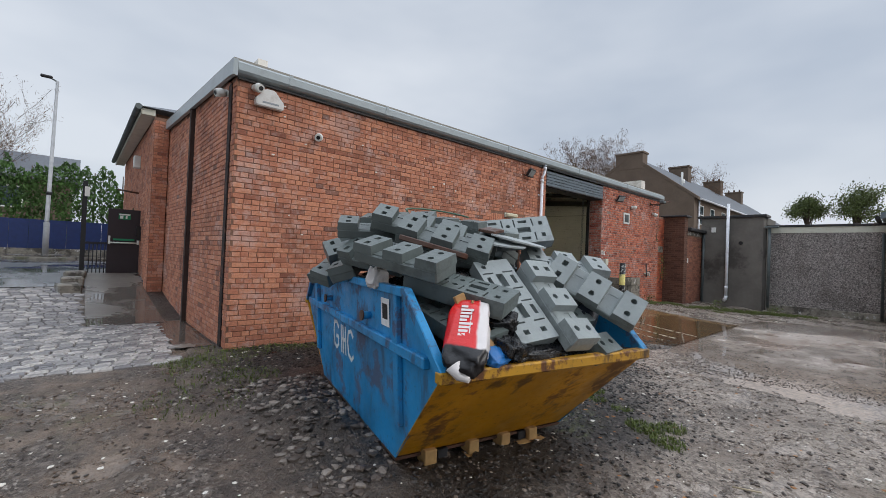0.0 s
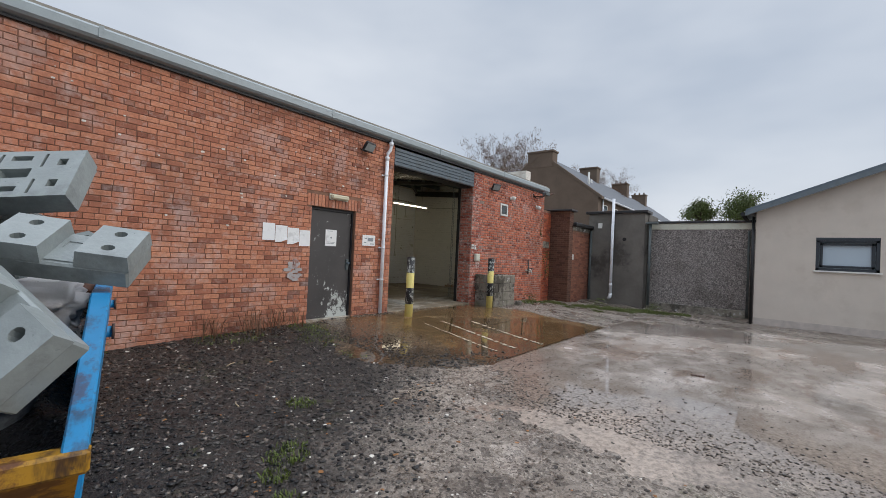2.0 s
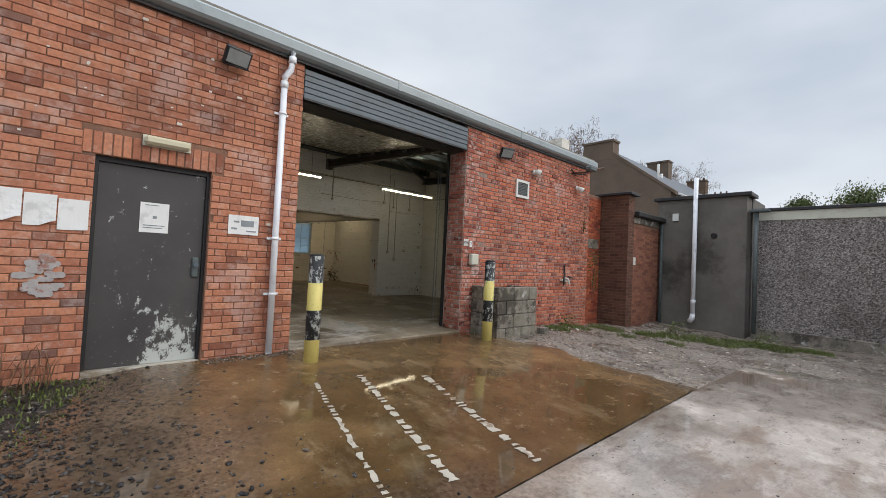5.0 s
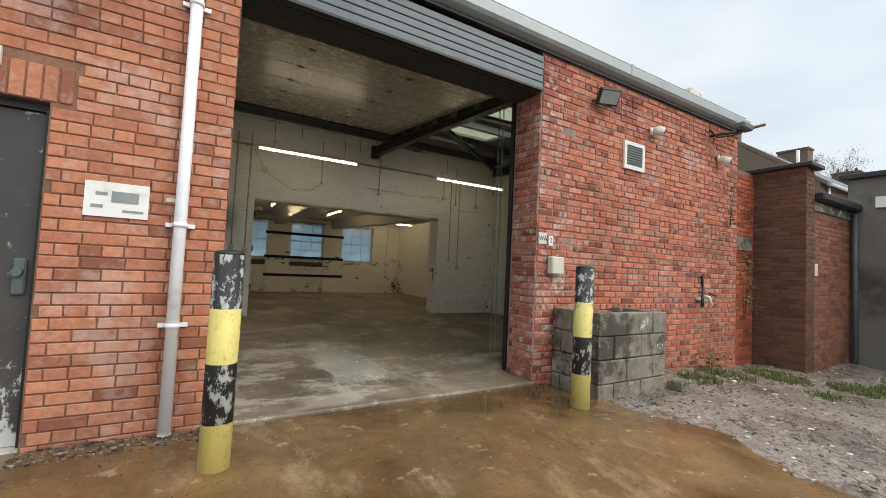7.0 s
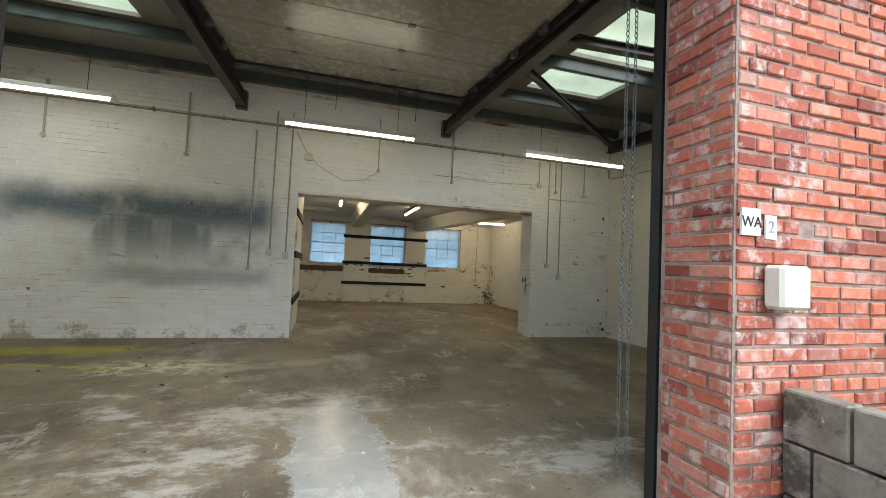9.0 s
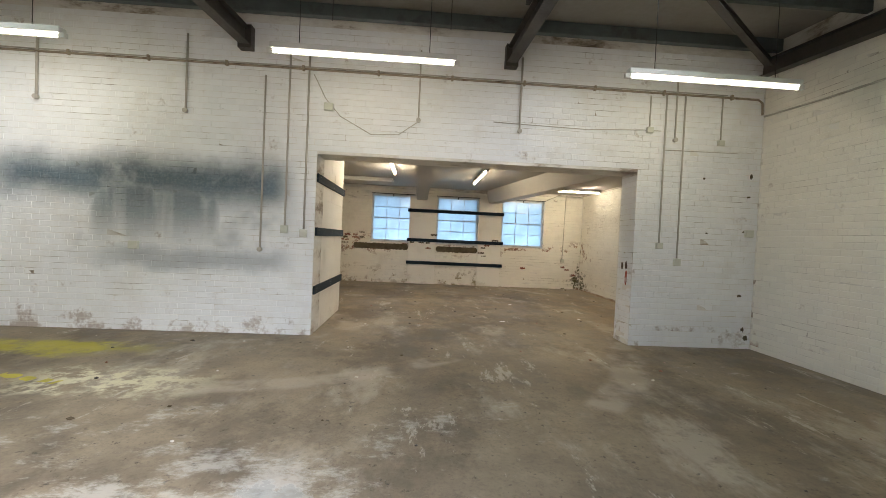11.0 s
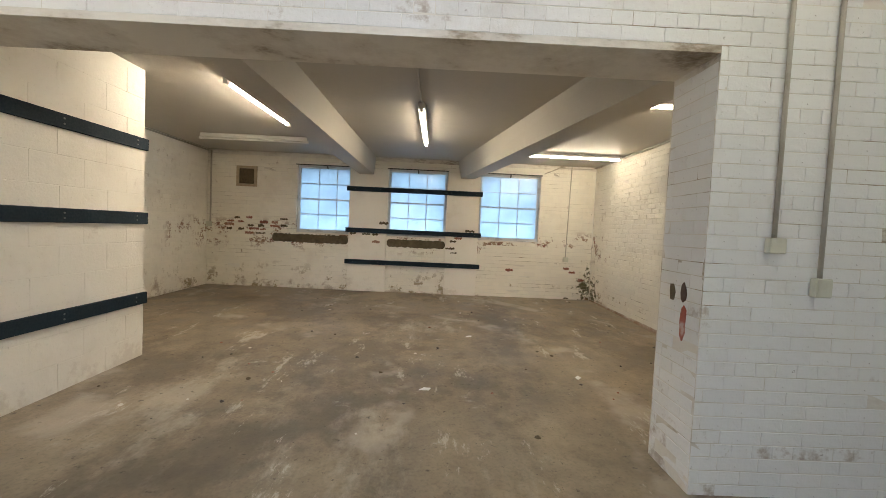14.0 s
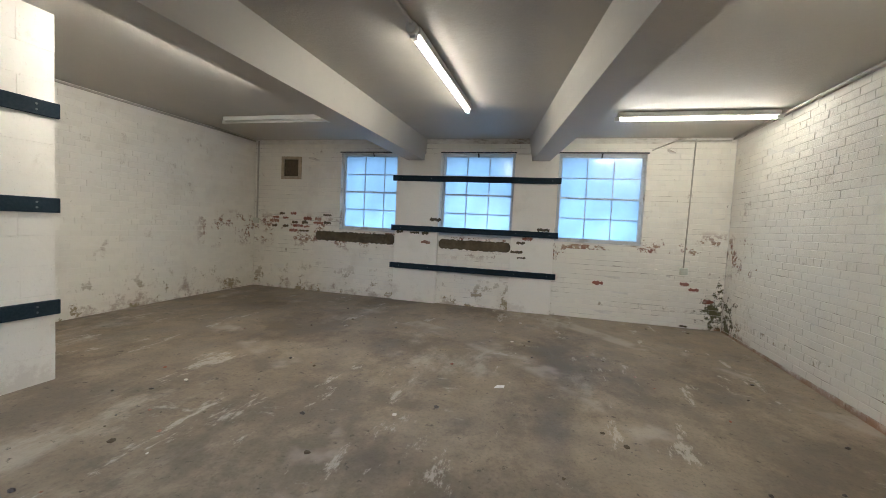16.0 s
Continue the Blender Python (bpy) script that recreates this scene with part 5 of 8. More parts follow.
# brown brick shed
shed = thing("brick_shed", "dark brown brick shed with a felted flat roof", "shed", 17.22, 5.6, -0.2)
sw = part("wall", bx(0.008, 0.35, 0.008, 1.9, 0.0, 3.5), m_mortar, shed)
part("front", bx(0.352, 2.2, 0.05, 0.35, 0.0, 3.0), m_mortar, shed)
part("roof", bx(-0.1, 0.45, -0.1, 2.0, 3.5, 3.57, bevel=0.01), m_dark, shed)
part("eaves_board", bx(0.36, 2.24, -0.12, 0.5, 3.0, 3.13, bevel=0.02), m_dark, shed)
part("lintel", bx(0.36, 2.2, 0.02, 0.05, 2.84, 2.99), m_block, shed)
part("rain_pipe", rod([(2.1, -0.04, 0.1), (2.1, -0.04, 2.95)], 0.045, 10), m_purlin, shed)
part("switch_box", bx(0.42, 0.55, 0.02, 0.04, 1.75, 1.95), m_lampbody, shed)
# narrow brick link between the pier wall and the shed
bl = wall_boxes("wall_link", "x", (16.425, 17.22), (6.34, 6.8), (-0.3, 3.3), [], m_mortar, "old orange brick link wall")
# dark back wall of the yard so that the place is closed
setting(link("wall_yard_back", bx(20.4, 20.7, 3.7, 12, -0.3, 2.8), m_oldrender), "rendered boundary wall", "wall")

# ---- houses and trees beyond ----
def tree(name, x, y, z, h, spread, seed, leaf, label, density=1.0, bare=False):
    rr = random.Random(seed)
    tr = thing(name, label, "tree", x, y, z)
    bm = bmesh.new()
    tips = []

    def limb(p, d, r, n, depth):
        pts, rad = [p], [r]
        for k in range(n):
            d = (d + Vector((rr.uniform(-.25, .25), rr.uniform(-.25, .25), rr.uniform(-.05, .2)))).normalized()
            p = p + d * (h * 0.16 / (depth + 1) ** 0.5)
            pts.append(p)
            rad.append(max(0.01, r * (1 - 0.75 * (k + 1) / n)))
            if depth < 3 and k >= (1 if depth else 1):
                for q in range(2):
                    a = rr.uniform(0, 6.28)
                    limb(p, (d * 0.55 + Vector((math.cos(a), math.sin(a), rr.uniform(0.1, 0.8))) * spread).normalized(), rad[-1] * 0.7, 3, depth + 1)
            if depth >= 2:
                tips.append(p)
        tube(bm, pts, rad, 5 if depth else 8, cap=False)
    limb(Vector((0, 0, -0.2)), Vector((0, 0, 1)), h * 0.028, 4, 0)
    part("trunk", bm, m_bark, tr)
    verts, faces = [], []
    fx, fy = (3.2, 0.16) if bare else (1.0, 0.55)
    for p in tips:
        for k in range(int((30 if bare else 34) * density)):
            c = p + Vector((rr.gauss(0, 1), rr.gauss(0, 1), rr.gauss(0, 0.8))) * h * (0.026 if bare else 0.045)
            s = h * (0.006 if bare else 0.014) * rr.uniform(0.6, 1.4)
            e = Euler((rr.uniform(0, 6), rr.uniform(0, 6), rr.uniform(0, 6)))
            n0 = len(verts)
            for q in ((-s * fx, 0, 0), (0, -s * fy, 0), (s * fx, 0, 0), (0, s * fy, s * 0.2)):
                v = Vector(q)
                v.rotate(e)
                verts.append(tuple(c + v))
            faces.append((n0, n0 + 1, n0 + 2, n0 + 3))
    me = bpy.data.meshes.new("crown")
    me.from_pydata(verts, [], faces)
    me.materials.append(leaf)
    ob = new("crown", me)
    ob.parent = tr
    return tr


def leafy_tree(x, y, z, top, radius, seed, label):
    """A leafy tree: tapered trunk, limbs to every clump, a crown of leaf clumps with gaps."""
    rr = random.Random(seed)
    tr = thing("leafy_tree", label, "tree", x, y, z)
    mid = top - radius * 0.95
    bm = bmesh.new()
    tube(bm, [(0, 0, -0.3), (0.1, 0, mid * 0.5), (0, 0.1, mid)], [0.28, 0.2, 0.1], 8, cap=False)
    verts, faces = [], []
    for k in range(34):
        d = Vector((rr.gauss(0, 1), rr.gauss(0, 1), rr.gauss(0, 1))).normalized() * radius * rr.uniform(0.35, 1.0)
        c = Vector((d.x, d.y, mid + d.z * 0.9))
        tube(bm, [(0, 0.05, mid * rr.uniform(0.55, 0.95)), tuple(c * 0.6 + Vector((0, 0, mid * 0.4))), tuple(c)], [0.07, 0.04, 0.012], 5, cap=False)
        q = radius * rr.uniform(0.16, 0.3)
        for i in range(150):
            p = c + Vector((rr.gauss(0, 1), rr.gauss(0, 1), rr.gauss(0, 0.7))) * q
            s = rr.uniform(0.07, 0.16)
            e = Euler((rr.uniform(0, 6), rr.uniform(0, 6), rr.uniform(0, 6)))
            n0 = len(verts)
            for v in (Vector((-s, 0, 0)), Vector((0, -s * 0.55, 0)), Vector((s, 0, 0)), Vector((0, s * 0.55, s * 0.2))):
                v.rotate(e)
                verts.append(tuple(p + v))
            faces.append((n0, n0 + 1, n0 + 2, n0 + 3))
    part("trunk", bm, m_bark, tr)
    me = bpy.data.meshes.new("crown")
    me.from_pydata(verts, [], faces)
    me.materials.append(m_leaf)
    ob = new("crown", me)
    ob.parent = tr
    return tr


m_autumn = plain("sparse_brown_leaves", (112, 86, 66), 0.7, vary=0.3)
tree("bare_tree", 44, 23.4, 0, 12.6, 0.85, 5, m_autumn, "bare autumn tree with brown twigs behind the roofs", 1.3, True)
tree("bare_tree", 62, 20.2, 0, 11.6, 0.85, 8, m_autumn, "bare autumn tree behind the chimneys", 1.2, True)
leafy_tree(70, 4.0, 0, 12.0, 2.5, 12, "round green leafy tree behind the yard wall")
leafy_tree(70, 8.4, 0, 11.1, 1.9, 15, "smaller green leafy tree behind the yard wall")


def chimney(parent, x0, x1, y0, y1, z0, z1, pots):
    c = part("chimney", bx(x0, x1, y0, y1, z0, z1), m_sand, parent)
    part("chimney_cap", bx(x0 - 0.08, x1 + 0.08, y0 - 0.08, y1 + 0.08, z1, z1 + 0.15), m_sand, c)
    for k in range(pots):
        yy = y0 + (k + 0.5) * (y1 - y0) / pots
        part("chimney_pot", rod([((x0 + x1) / 2, yy, z1 + 0.15), ((x0 + x1) / 2, yy, z1 + 0.5)], 0.11, 8), m_rust_in, c)


house = thing("terrace_house", "weathered grey-brown gabled terrace with slate roof and chimneys", "house", 38.0, 11.7, 0.0)
HE, HA, HW = 7.1, 11.3, 5.5
bm = bmesh.new()
box(bm, 0.4, 42.0, 0.0, 0.4, 0, HE)
box(bm, 0.4, 42.0, 2 * HW - 0.4, 2 * HW, 0, HE)
prism(bm, [(0.0, 0.0), (2 * HW, 0.0), (2 * HW, HE), (HW, HA), (0.0, HE)], "x", -0.01, 0.4)
part("wall", bm, m_sand, house)
bm = bmesh.new()
prism(bm, [(-0.3, HE - 0.2), (HW, HA - 0.06), (2 * HW + 0.3, HE - 0.2), (2 * HW + 0.3, HE), (HW, HA + 0.14), (-0.3, HE)], "x", 0.41, 42.2)
part("roof", bm, m_slate, house)
bm = bmesh.new()
prism(bm, [(-0.3, HE - 0.2), (HW, HA), (HW, HA + 0.24), (-0.3, HE + 0.04)], "x", -0.05, 0.4)
prism(bm, [(2 * HW + 0.3, HE - 0.2), (HW, HA), (HW, HA + 0.24), (2 * HW + 0.3, HE + 0.04)], "x", -0.05, 0.4)
part("skew", bm, m_sand, house)
chimney(house, -0.03, 1.0, 4.3, 6.8, HA - 1.2, 11.5, 0)
chimney(house, 12.0, 13.0, 4.4, 6.4, HA - 0.9, 12.3, 0)
chimney(house, 24.0, 25.0, 4.4, 6.4, HA - 0.9, 12.4, 3)
chimney(house, 34.0, 35.0, 4.4, 6.4, HA - 0.9, 12.3, 3)
part("gutter", rod([(0.45, -0.36, HE - 0.1), (42.0, -0.36, HE - 0.1)], 0.08, 8), m_pipe, house)
part("downpipe", rod([(0.9, -0.1, HE - 0.15), (0.9, -0.1, 3.0)], 0.07, 8), m_pipe, house)
for x in (1.2, 4.2, 7.6, 10.6, 14, 17, 20.5):
    w = part("window", bx(x, x + 1.0, -0.03, 0.02, 5.0, 6.5), m_glass, house)
    bm = bmesh.new()
    for a, b, c, d in ((x - 0.06, x, 4.94, 6.56), (x + 1.0, x + 1.06, 4.94, 6.56), (x, x + 1.0, 6.5, 6.56), (x, x + 1.0, 4.94, 5.0), (x, x + 1.0, 5.72, 5.78)):
        box(bm, a, b, -0.06, 0.0, c, d)
    part("window_frame", bm, m_lampbody, w)
for x, y in ((3.0, 2.0), (6.5, 3.0)):
    part("roof_vent", rod([(x, y, 8.2), (x, y, 9.9)], 0.1, 8), m_lampbody, house)

# ---- lane side: the older block, gate, road, hedge, lamp ----
old = thing("old_brick_block", "older red brick block with slate roof along the lane", "building", 1.3, 12.52, 0.0)
obw = part("wall", bx(0.008, 5.0, 0.0, 8.4, -0.2, 4.75), m_mortar, old)
pier_c = part("corner_pier", bx(-0.05, 0.25, -0.6, -0.002, -0.2, 4.5), m_mortar, old)
bm = bmesh.new()
vs = [bm.verts.new(p) for p in ((-0.35, -0.5, 4.72), (5.4, -0.5, 4.72), (5.4, 8.7, 4.72), (-0.35, 8.7, 4.72), (2.5, 3.0, 5.9), (2.5, 5.6, 5.9))]
for f in ((0, 1, 4), (1, 2, 5, 4), (2, 3, 5), (3, 0, 4, 5), (3, 2, 1, 0)):
    bm.faces.new([vs[i] for i in f])
part("roof", bm, m_slate, old)
part("eaves_gutter", rod([(-0.36, -0.5, 4.7), (-0.36, 8.7, 4.7)], 0.07, 10), m_purlin, old)
part("fascia", bx(-0.3, -0.02, -0.4, 8.6, 4.56, 4.7), m_box, old)
part("vent_box", bx(-0.16, 0.0, 2.6, 2.9, 3.7, 4.05, bevel=0.01), m_lampbody, old)
part("bracket_arm", rod([(0.0, 2.7, 2.95), (-0.5, 2.7, 3.0)], 0.03, 6), m_rust_in, old)
bm = bmesh.new()
bmesh.ops.create_circle(bm, cap_ends=True, radius=0.42, segments=20, matrix=pose(-0.004, 4.2, 2.2, 0, 90, 0))
part("arched_opening", bm, m_glass, old)
# fire-exit gate
gate = thing("exit_gate", "dark solid exit gate with push bar across the lane path", "gate", 0.3, 14.25, 0.44)
lf = part("leaf", bx(0.28, 0.98, 0.0, 0.05, 0.04, 1.94, bevel=0.005), plain("dark_brown_gate", (44, 34, 38), 0.5), gate)
sg = part("exit_sign", bx(0.5, 0.76, -0.012, -0.001, 1.66, 1.82), plain("green_sign", (24, 120, 76), 0.5), lf, "green and white exit sign")
for a, b, c, d in ((0.51, 0.75, 1.775, 1.81), (0.53, 0.6, 1.68, 1.76), (0.65, 0.69, 1.68, 1.76)):
    part("sign_mark", bx(a, b, -0.015, -0.0125, c, d), m_lampbody, sg)
pb = part("push_bar", rod([(0.32, -0.08, 1.02), (0.94, -0.08, 1.02)], 0.02, 8), m_lampbody, lf)
part("bar_label", bx(0.4, 0.86, -0.1, -0.09, 1.08, 1.13), plain("green_strip", (30, 130, 90), 0.5), lf)
part("bar_arm", bx(0.3, 0.34, -0.09, 0.0, 0.98, 1.2), m_lampbody, lf)
part("bar_arm", bx(0.92, 0.96, -0.09, 0.0, 0.98, 1.2), m_lampbody, lf)
part("post", bx(-0.26, -0.16, -0.02, 0.08, -0.2, 2.6), m_black, gate)
for k in range(5):
    part("bar", rod([(-0.08 + 0.08 * k, 0.03, 0.08), (-0.08 + 0.08 * k, 0.03, 1.0)], 0.012, 6), m_black, gate)
part("rail", bx(-0.16, 0.28, 0.01, 0.05, 0.96, 1.02), m_black, gate)
part("rail", bx(-0.16, 0.28, 0.01, 0.05, 0.08, 0.13), m_black, gate)
part("sensor", bx(-0.22, -0.12, -0.08, -0.03, 2.2, 2.45), m_lampbody, gate)
part("wall_box", bx(0.9, 1.02, -0.1, 0.0, 1.1, 1.5), m_black, gate)


def on_lane(x0, x1, y0, y1, lift, step=0.4):
    return steps((x0, x1, step)), steps((y0, y1, step)), (lambda x, y: gz(x, y) + lift)


setting(sheet("road", *on_lane(-60, 4, 12.6, 21.0, 0.012), m_asphalt), "wet grey asphalt road", "road")
setting(sheet("path_strip", *on_lane(0.15, 1.25, 8.9, 14.3, 0.022), m_path), "wet concrete path to the gate", "path")
setting(sheet("wall_foot_slab", *on_lane(1.06, 1.5, 6.6, 9.0, 0.016, 0.2), m_path), "broken concrete strip at the wall's foot", "path")
for k in range(16):
    a = -30 + 2.0 * k
    ob = link("kerb_stone", bx(a, a + 1.98, 21.0, 21.15, 0.5, 0.8, bevel=0.02), m_block)
    tagged(ob, "grey concrete kerb stone", "kerb", "kerb stones along the road", "structure")
setting(sheet("pavement", *on_lane(-60, 4, 21.15, 24.5, 0.13, 1.0), m_path), "wet concrete pavement", "pavement")
for k in range(3):
    ob = link("edging_stone", bx(-0.2, 0.2, -0.3, 0.3, -0.1, 0.16, bevel=0.03), m_block)
    ob.matrix_world = pose(-0.12 + 0.05 * k, 12.2 + 0.75 * k, gz(0, 12.2 + 0.75 * k), 0, 0, 8 - 6 * k)
    tagged(ob, "mossy loose edging stone beside the path", "stone", "edging stones")
lamp = thing("street_lamp", "tall galvanised street lamp beside the road", "street lamp", -1.0, 23.6, 0.75)
part("pole", rod([(0, 0, 0), (0, 0, 1.4), (0, 0, 1.45), (0.1, 0, 7.3)], [0.1, 0.1, 0.075, 0.05], 12), plain("galvanised_pole", (168, 170, 172), 0.45), lamp)
part("arm", rod([(0.1, 0, 7.28), (-0.15, 0, 7.4)], 0.03, 8), m_purlin, lamp)
part("lantern", bx(-0.42, -0.05, -0.1, 0.1, 7.36, 7.46, bevel=0.03), m_dark, lamp)
part("band", rod([(0.03, 0, 2.55), (0.03, 0, 2.68)], 0.09, 10), m_dark, lamp)
blue = thing("blue_hoarding", "dark blue boarded fence below the hedge", "fence", -4.6, 25.0, 0.8)
for k in range(12):
    part("board", bx(0.6 * k, 0.6 * k + 0.59, 0.0, 0.04, 0.0, 1.5), m_blue, blue)
part("plinth", bx(0.0, 7.2, -0.1, 0.1, -0.3, 0.25), m_block, blue)
picket = thing("picket_fence", "weathered pale timber picket fence", "fence", -9.2, 24.8, 0.8)
for k in range(24):
    part("picket", bx(0.14 * k, 0.14 * k + 0.11, 0.0, 0.025, 0.05, 1.45), m_timber if k < 14 else m_blue, picket)
part("rail", bx(0, 3.4, 0.03, 0.07, 0.35, 0.43), m_timber, picket)
part("rail", bx(0, 3.4, 0.03, 0.07, 1.05, 1.13), m_timber, picket)


def hedge(x0, x1, y, z, h, seed, label):
    rr = random.Random(seed)
    hd = thing("conifer_hedge", label, "hedge", 0, y, z)
    verts, faces = [], []
    for k in range(26000):
        x, q = rr.uniform(x0, x1), rr.random()
        top = h * (0.8 + 0.35 * noise.noise((x * 0.9, seed, 0)) + 0.12 * noise.noise((x * 3, seed, 5)))
        zz = top * q ** 0.8
        r = 0.9 * (1 - 0.75 * q)
        yy = -r * (0.75 + 0.4 * noise.noise((x * 2, zz * 2, seed))) + rr.uniform(0, 0.5)
        s = rr.uniform(0.04, 0.11)
        e = Euler((rr.uniform(0, 6), rr.uniform(0, 6), rr.uniform(0, 6)))
        n0 = len(verts)
        for c in ((-s, 0, 0), (0, -s * 0.5, 0), (s, 0, 0.0), (0, s * 0.5, s * 0.3)):
            v = Vector(c)
            v.rotate(e)
            verts.append((x + v.x, yy + v.y, zz + v.z))
        faces.append((n0, n0 + 1, n0 + 2, n0 + 3))
    me = bpy.data.meshes.new("foliage")
    me.from_pydata(verts, [], faces)
    me.materials.append(m_hedge)
    ob = new("foliage", me)
    ob.parent = hd
    bm = bmesh.new()
    for k in range(int((x1 - x0) / 1.1)):
        tube(bm, [(x0 + 0.6 + 1.1 * k, 0.4, -0.3), (x0 + 0.6 + 1.1 * k, 0.4, h * 0.8)], [0.07, 0.02], 6)
    part("stems", bm, m_bark, hd)
    return hd


hedge(-10, 3.5, 26.2, 0.8, 5.0, 4, "dense dark green conifer hedge over a blue fence")
far = thing("far_house", "far grey house with slate roof behind the hedge", "house", -9.5, 40, 1.0)
part("wall", bx(-9, 9, 0, 8, 0, 4.6), m_sand, far)
bm = bmesh.new()
prism(bm, [(-0.5, 4.5), (4, 6.6), (8.5, 4.5), (8.5, 4.7), (4, 6.85), (-0.5, 4.7)], "x", -9.4, 9.4)
part("roof", bm, m_slate, far)
for k in range(5):
    w = part("window", bx(-7.5 + 3.2 * k, -6.3 + 3.2 * k, -0.05, 0.02, 2.6, 3.9), m_glass, far)
    part("window_frame", bx(-7.6 + 3.2 * k, -6.2 + 3.2 * k, -0.03, 0.0, 2.5, 4.0), m_lampbody, w)
far2 = thing("far_house", "far grey-brown house with a dark roof behind the hedge", "house", -24, 36, 1.0)
part("wall", bx(-8, 6, 0, 8, 0, 5.4), m_sand, far2)
bm = bmesh.new()
prism(bm, [(-0.5, 5.3), (4, 8.0), (8.5, 5.3), (8.5, 5.5), (4, 8.25), (-0.5, 5.5)], "x", -8.4, 6.4)
part("roof", bm, m_slate, far2)
tree("bare_tree", -5.5, 44, 1.0, 9.0, 0.8, 21, m_autumn, "bare tree far behind the hedge", 0.35, True)
tree("bare_tree", -9.5, 46, 1.0, 8.4, 0.8, 23, m_autumn, "bare tree far behind the hedge", 0.35, True)


# ---- fixtures on the front wall ----
FF = 6.236


def text(name, body, size, m, material, parent=None, extrude=0.001):
    cu = bpy.data.curves.new(name, "FONT")
    cu.body, cu.size, cu.extrude, cu.align_x, cu.align_y = body, size, extrude, "CENTER", "CENTER"
    ob = new(name, cu)
    cu.materials.append(material)
    if parent is not None:
        ob.parent = parent
    ob.matrix_world = m
    return ob


def door_paint():
    t = Tree("scuffed_dark_grey_door_paint")
    col = t.ramp(t.noise(1.5, 4), (0.3, lin(62, 60, 60)), (0.7, lin(78, 75, 74)))
    z, x = t.axis(2), t.axis(0)
    low = t.math("MULTIPLY", t.span(z, 1.2, 0.2), t.span(x, 7.2, 7.9))
    s = t.noise(7, 8, 0.78, stretch=(1, 1, 0.7))
    m = t.span(t.math("ADD", t.math("MULTIPLY", s, 1.0), t.math("MULTIPLY", low, 0.17)), 0.62, 0.65)
    f = t.span(t.noise(30, 6, 0.7, stretch=(1, 1, 2.2)), 0.65, 0.69)
    f = t.math("MULTIPLY", f, t.span(z, 1.75, 1.1))
    col = t.mix(t.math("MAXIMUM", m, f), col, lin(186, 190, 186))
    return t.done(col, 0.42, 0, s, 0.002)


door = empty("steel_door", 7.555, 6.36, 0.17)
tagged(door, "closed dark grey steel door scuffed white near its foot", "door")
m_door = door_paint()


def world_part(name, bm, material, parent, label=""):
    """A part whose mesh is in world metres under a thing that stands elsewhere."""
    ob = link(name, bm, material, parent, label)
    ob.matrix_parent_inverse = parent.matrix_world.inverted()
    return ob


bpy.context.view_layer.update()
world_part("leaf", bx(7.09, 8.02, 6.34, 6.39, 0.2, 2.22, bevel=0.004), m_door, door)
bm = bmesh.new()
for a, b, c, d in ((7.06, 7.09, 0.17, 2.27), (8.02, 8.05, 0.17, 2.27), (7.09, 8.02, 2.222, 2.27)):
    box(bm, a, b, 6.31, 6.42, c, d)
world_part("door_frame", bm, m_dark, door)
world_part("sill", bx(7.06, 8.05, 6.25, 6.42, 0.12, 0.198, bevel=0.006), m_floor, door)
lockbox = world_part("lock_case", bx(7.93, 7.995, 6.31, 6.34, 1.1, 1.32, bevel=0.01), m_purlin, door)
k = world_part("lock_knob", rod([(7.962, 6.315, 1.24), (7.962, 6.27, 1.24)], 0.025, 12), m_steelgrey, door)
ob = link("door_notice", bx(7.44, 7.69, 6.334, 6.339, 1.56, 1.87), m_paper)
tagged(ob, "white printed notice taped to the steel door", "notice")
for k, (a, b, c) in enumerate(((7.55, 7.585, 1.705), (7.47, 7.66, 1.63), (7.47, 7.64, 1.605), (7.48, 7.6, 1.84))):
    world_part("print", bx(a, b, 6.331, 6.333, c, c + (0.03 if k == 0 else 0.008)), m_print, ob)
for k in range(4):
    x0, n = 6.165 + 0.222 * k, 6
    curl = (0.1, 1.0, 1.0, 0.15)[k]
    bm = bmesh.new()
    layers = []
    for lay_y in (0.0, 0.002):
        layers.append([[bm.verts.new((x0 + 0.212 * i / n, FF - 0.008 + lay_y - 0.03 * curl * max(0.0, (i + j) / n - 1.35), 1.885 - 0.024 * k - 0.285 * j / n + 0.05 * curl * ss(0.4, 1, i / n) * ss(0.7, 1, j / n))) for j in range(n + 1)] for i in range(n + 1)])
    for g in layers:
        for i in range(n):
            for j in range(n):
                bm.faces.new((g[i][j], g[i + 1][j], g[i + 1][j + 1], g[i][j + 1]))
    edge = [(i, 0) for i in range(n)] + [(n, j) for j in range(n)] + [(i, n) for i in range(n, 0, -1)] + [(0, j) for j in range(n, 0, -1)]
    for e in range(len(edge)):
        (a, b), (c, d) = edge[e], edge[(e + 1) % len(edge)]
        bm.faces.new((layers[0][a][b], layers[0][c][d], layers[1][c][d], layers[1][a][b]))
    ob = link("wall_notice", bm, m_paper)
    tagged(ob, "weathered white paper notice curling off the bricks", "notice", "row of paper notices")
ob = link("wall_notice", bx(8.245, 8.575, FF - 0.008, FF - 0.002, 1.605, 1.825), m_paper)
tagged(ob, "water-stained white notice with faded print", "notice")
for a, b, c, d in ((8.28, 8.34, 1.66, 1.68), (8.38, 8.52, 1.7, 1.77), (8.3, 8.36, 1.74, 1.76), (8.44, 8.55, 1.64, 1.655)):
    world_part("print", bx(a, b, FF - 0.011, FF - 0.008, c, d), m_print, ob)
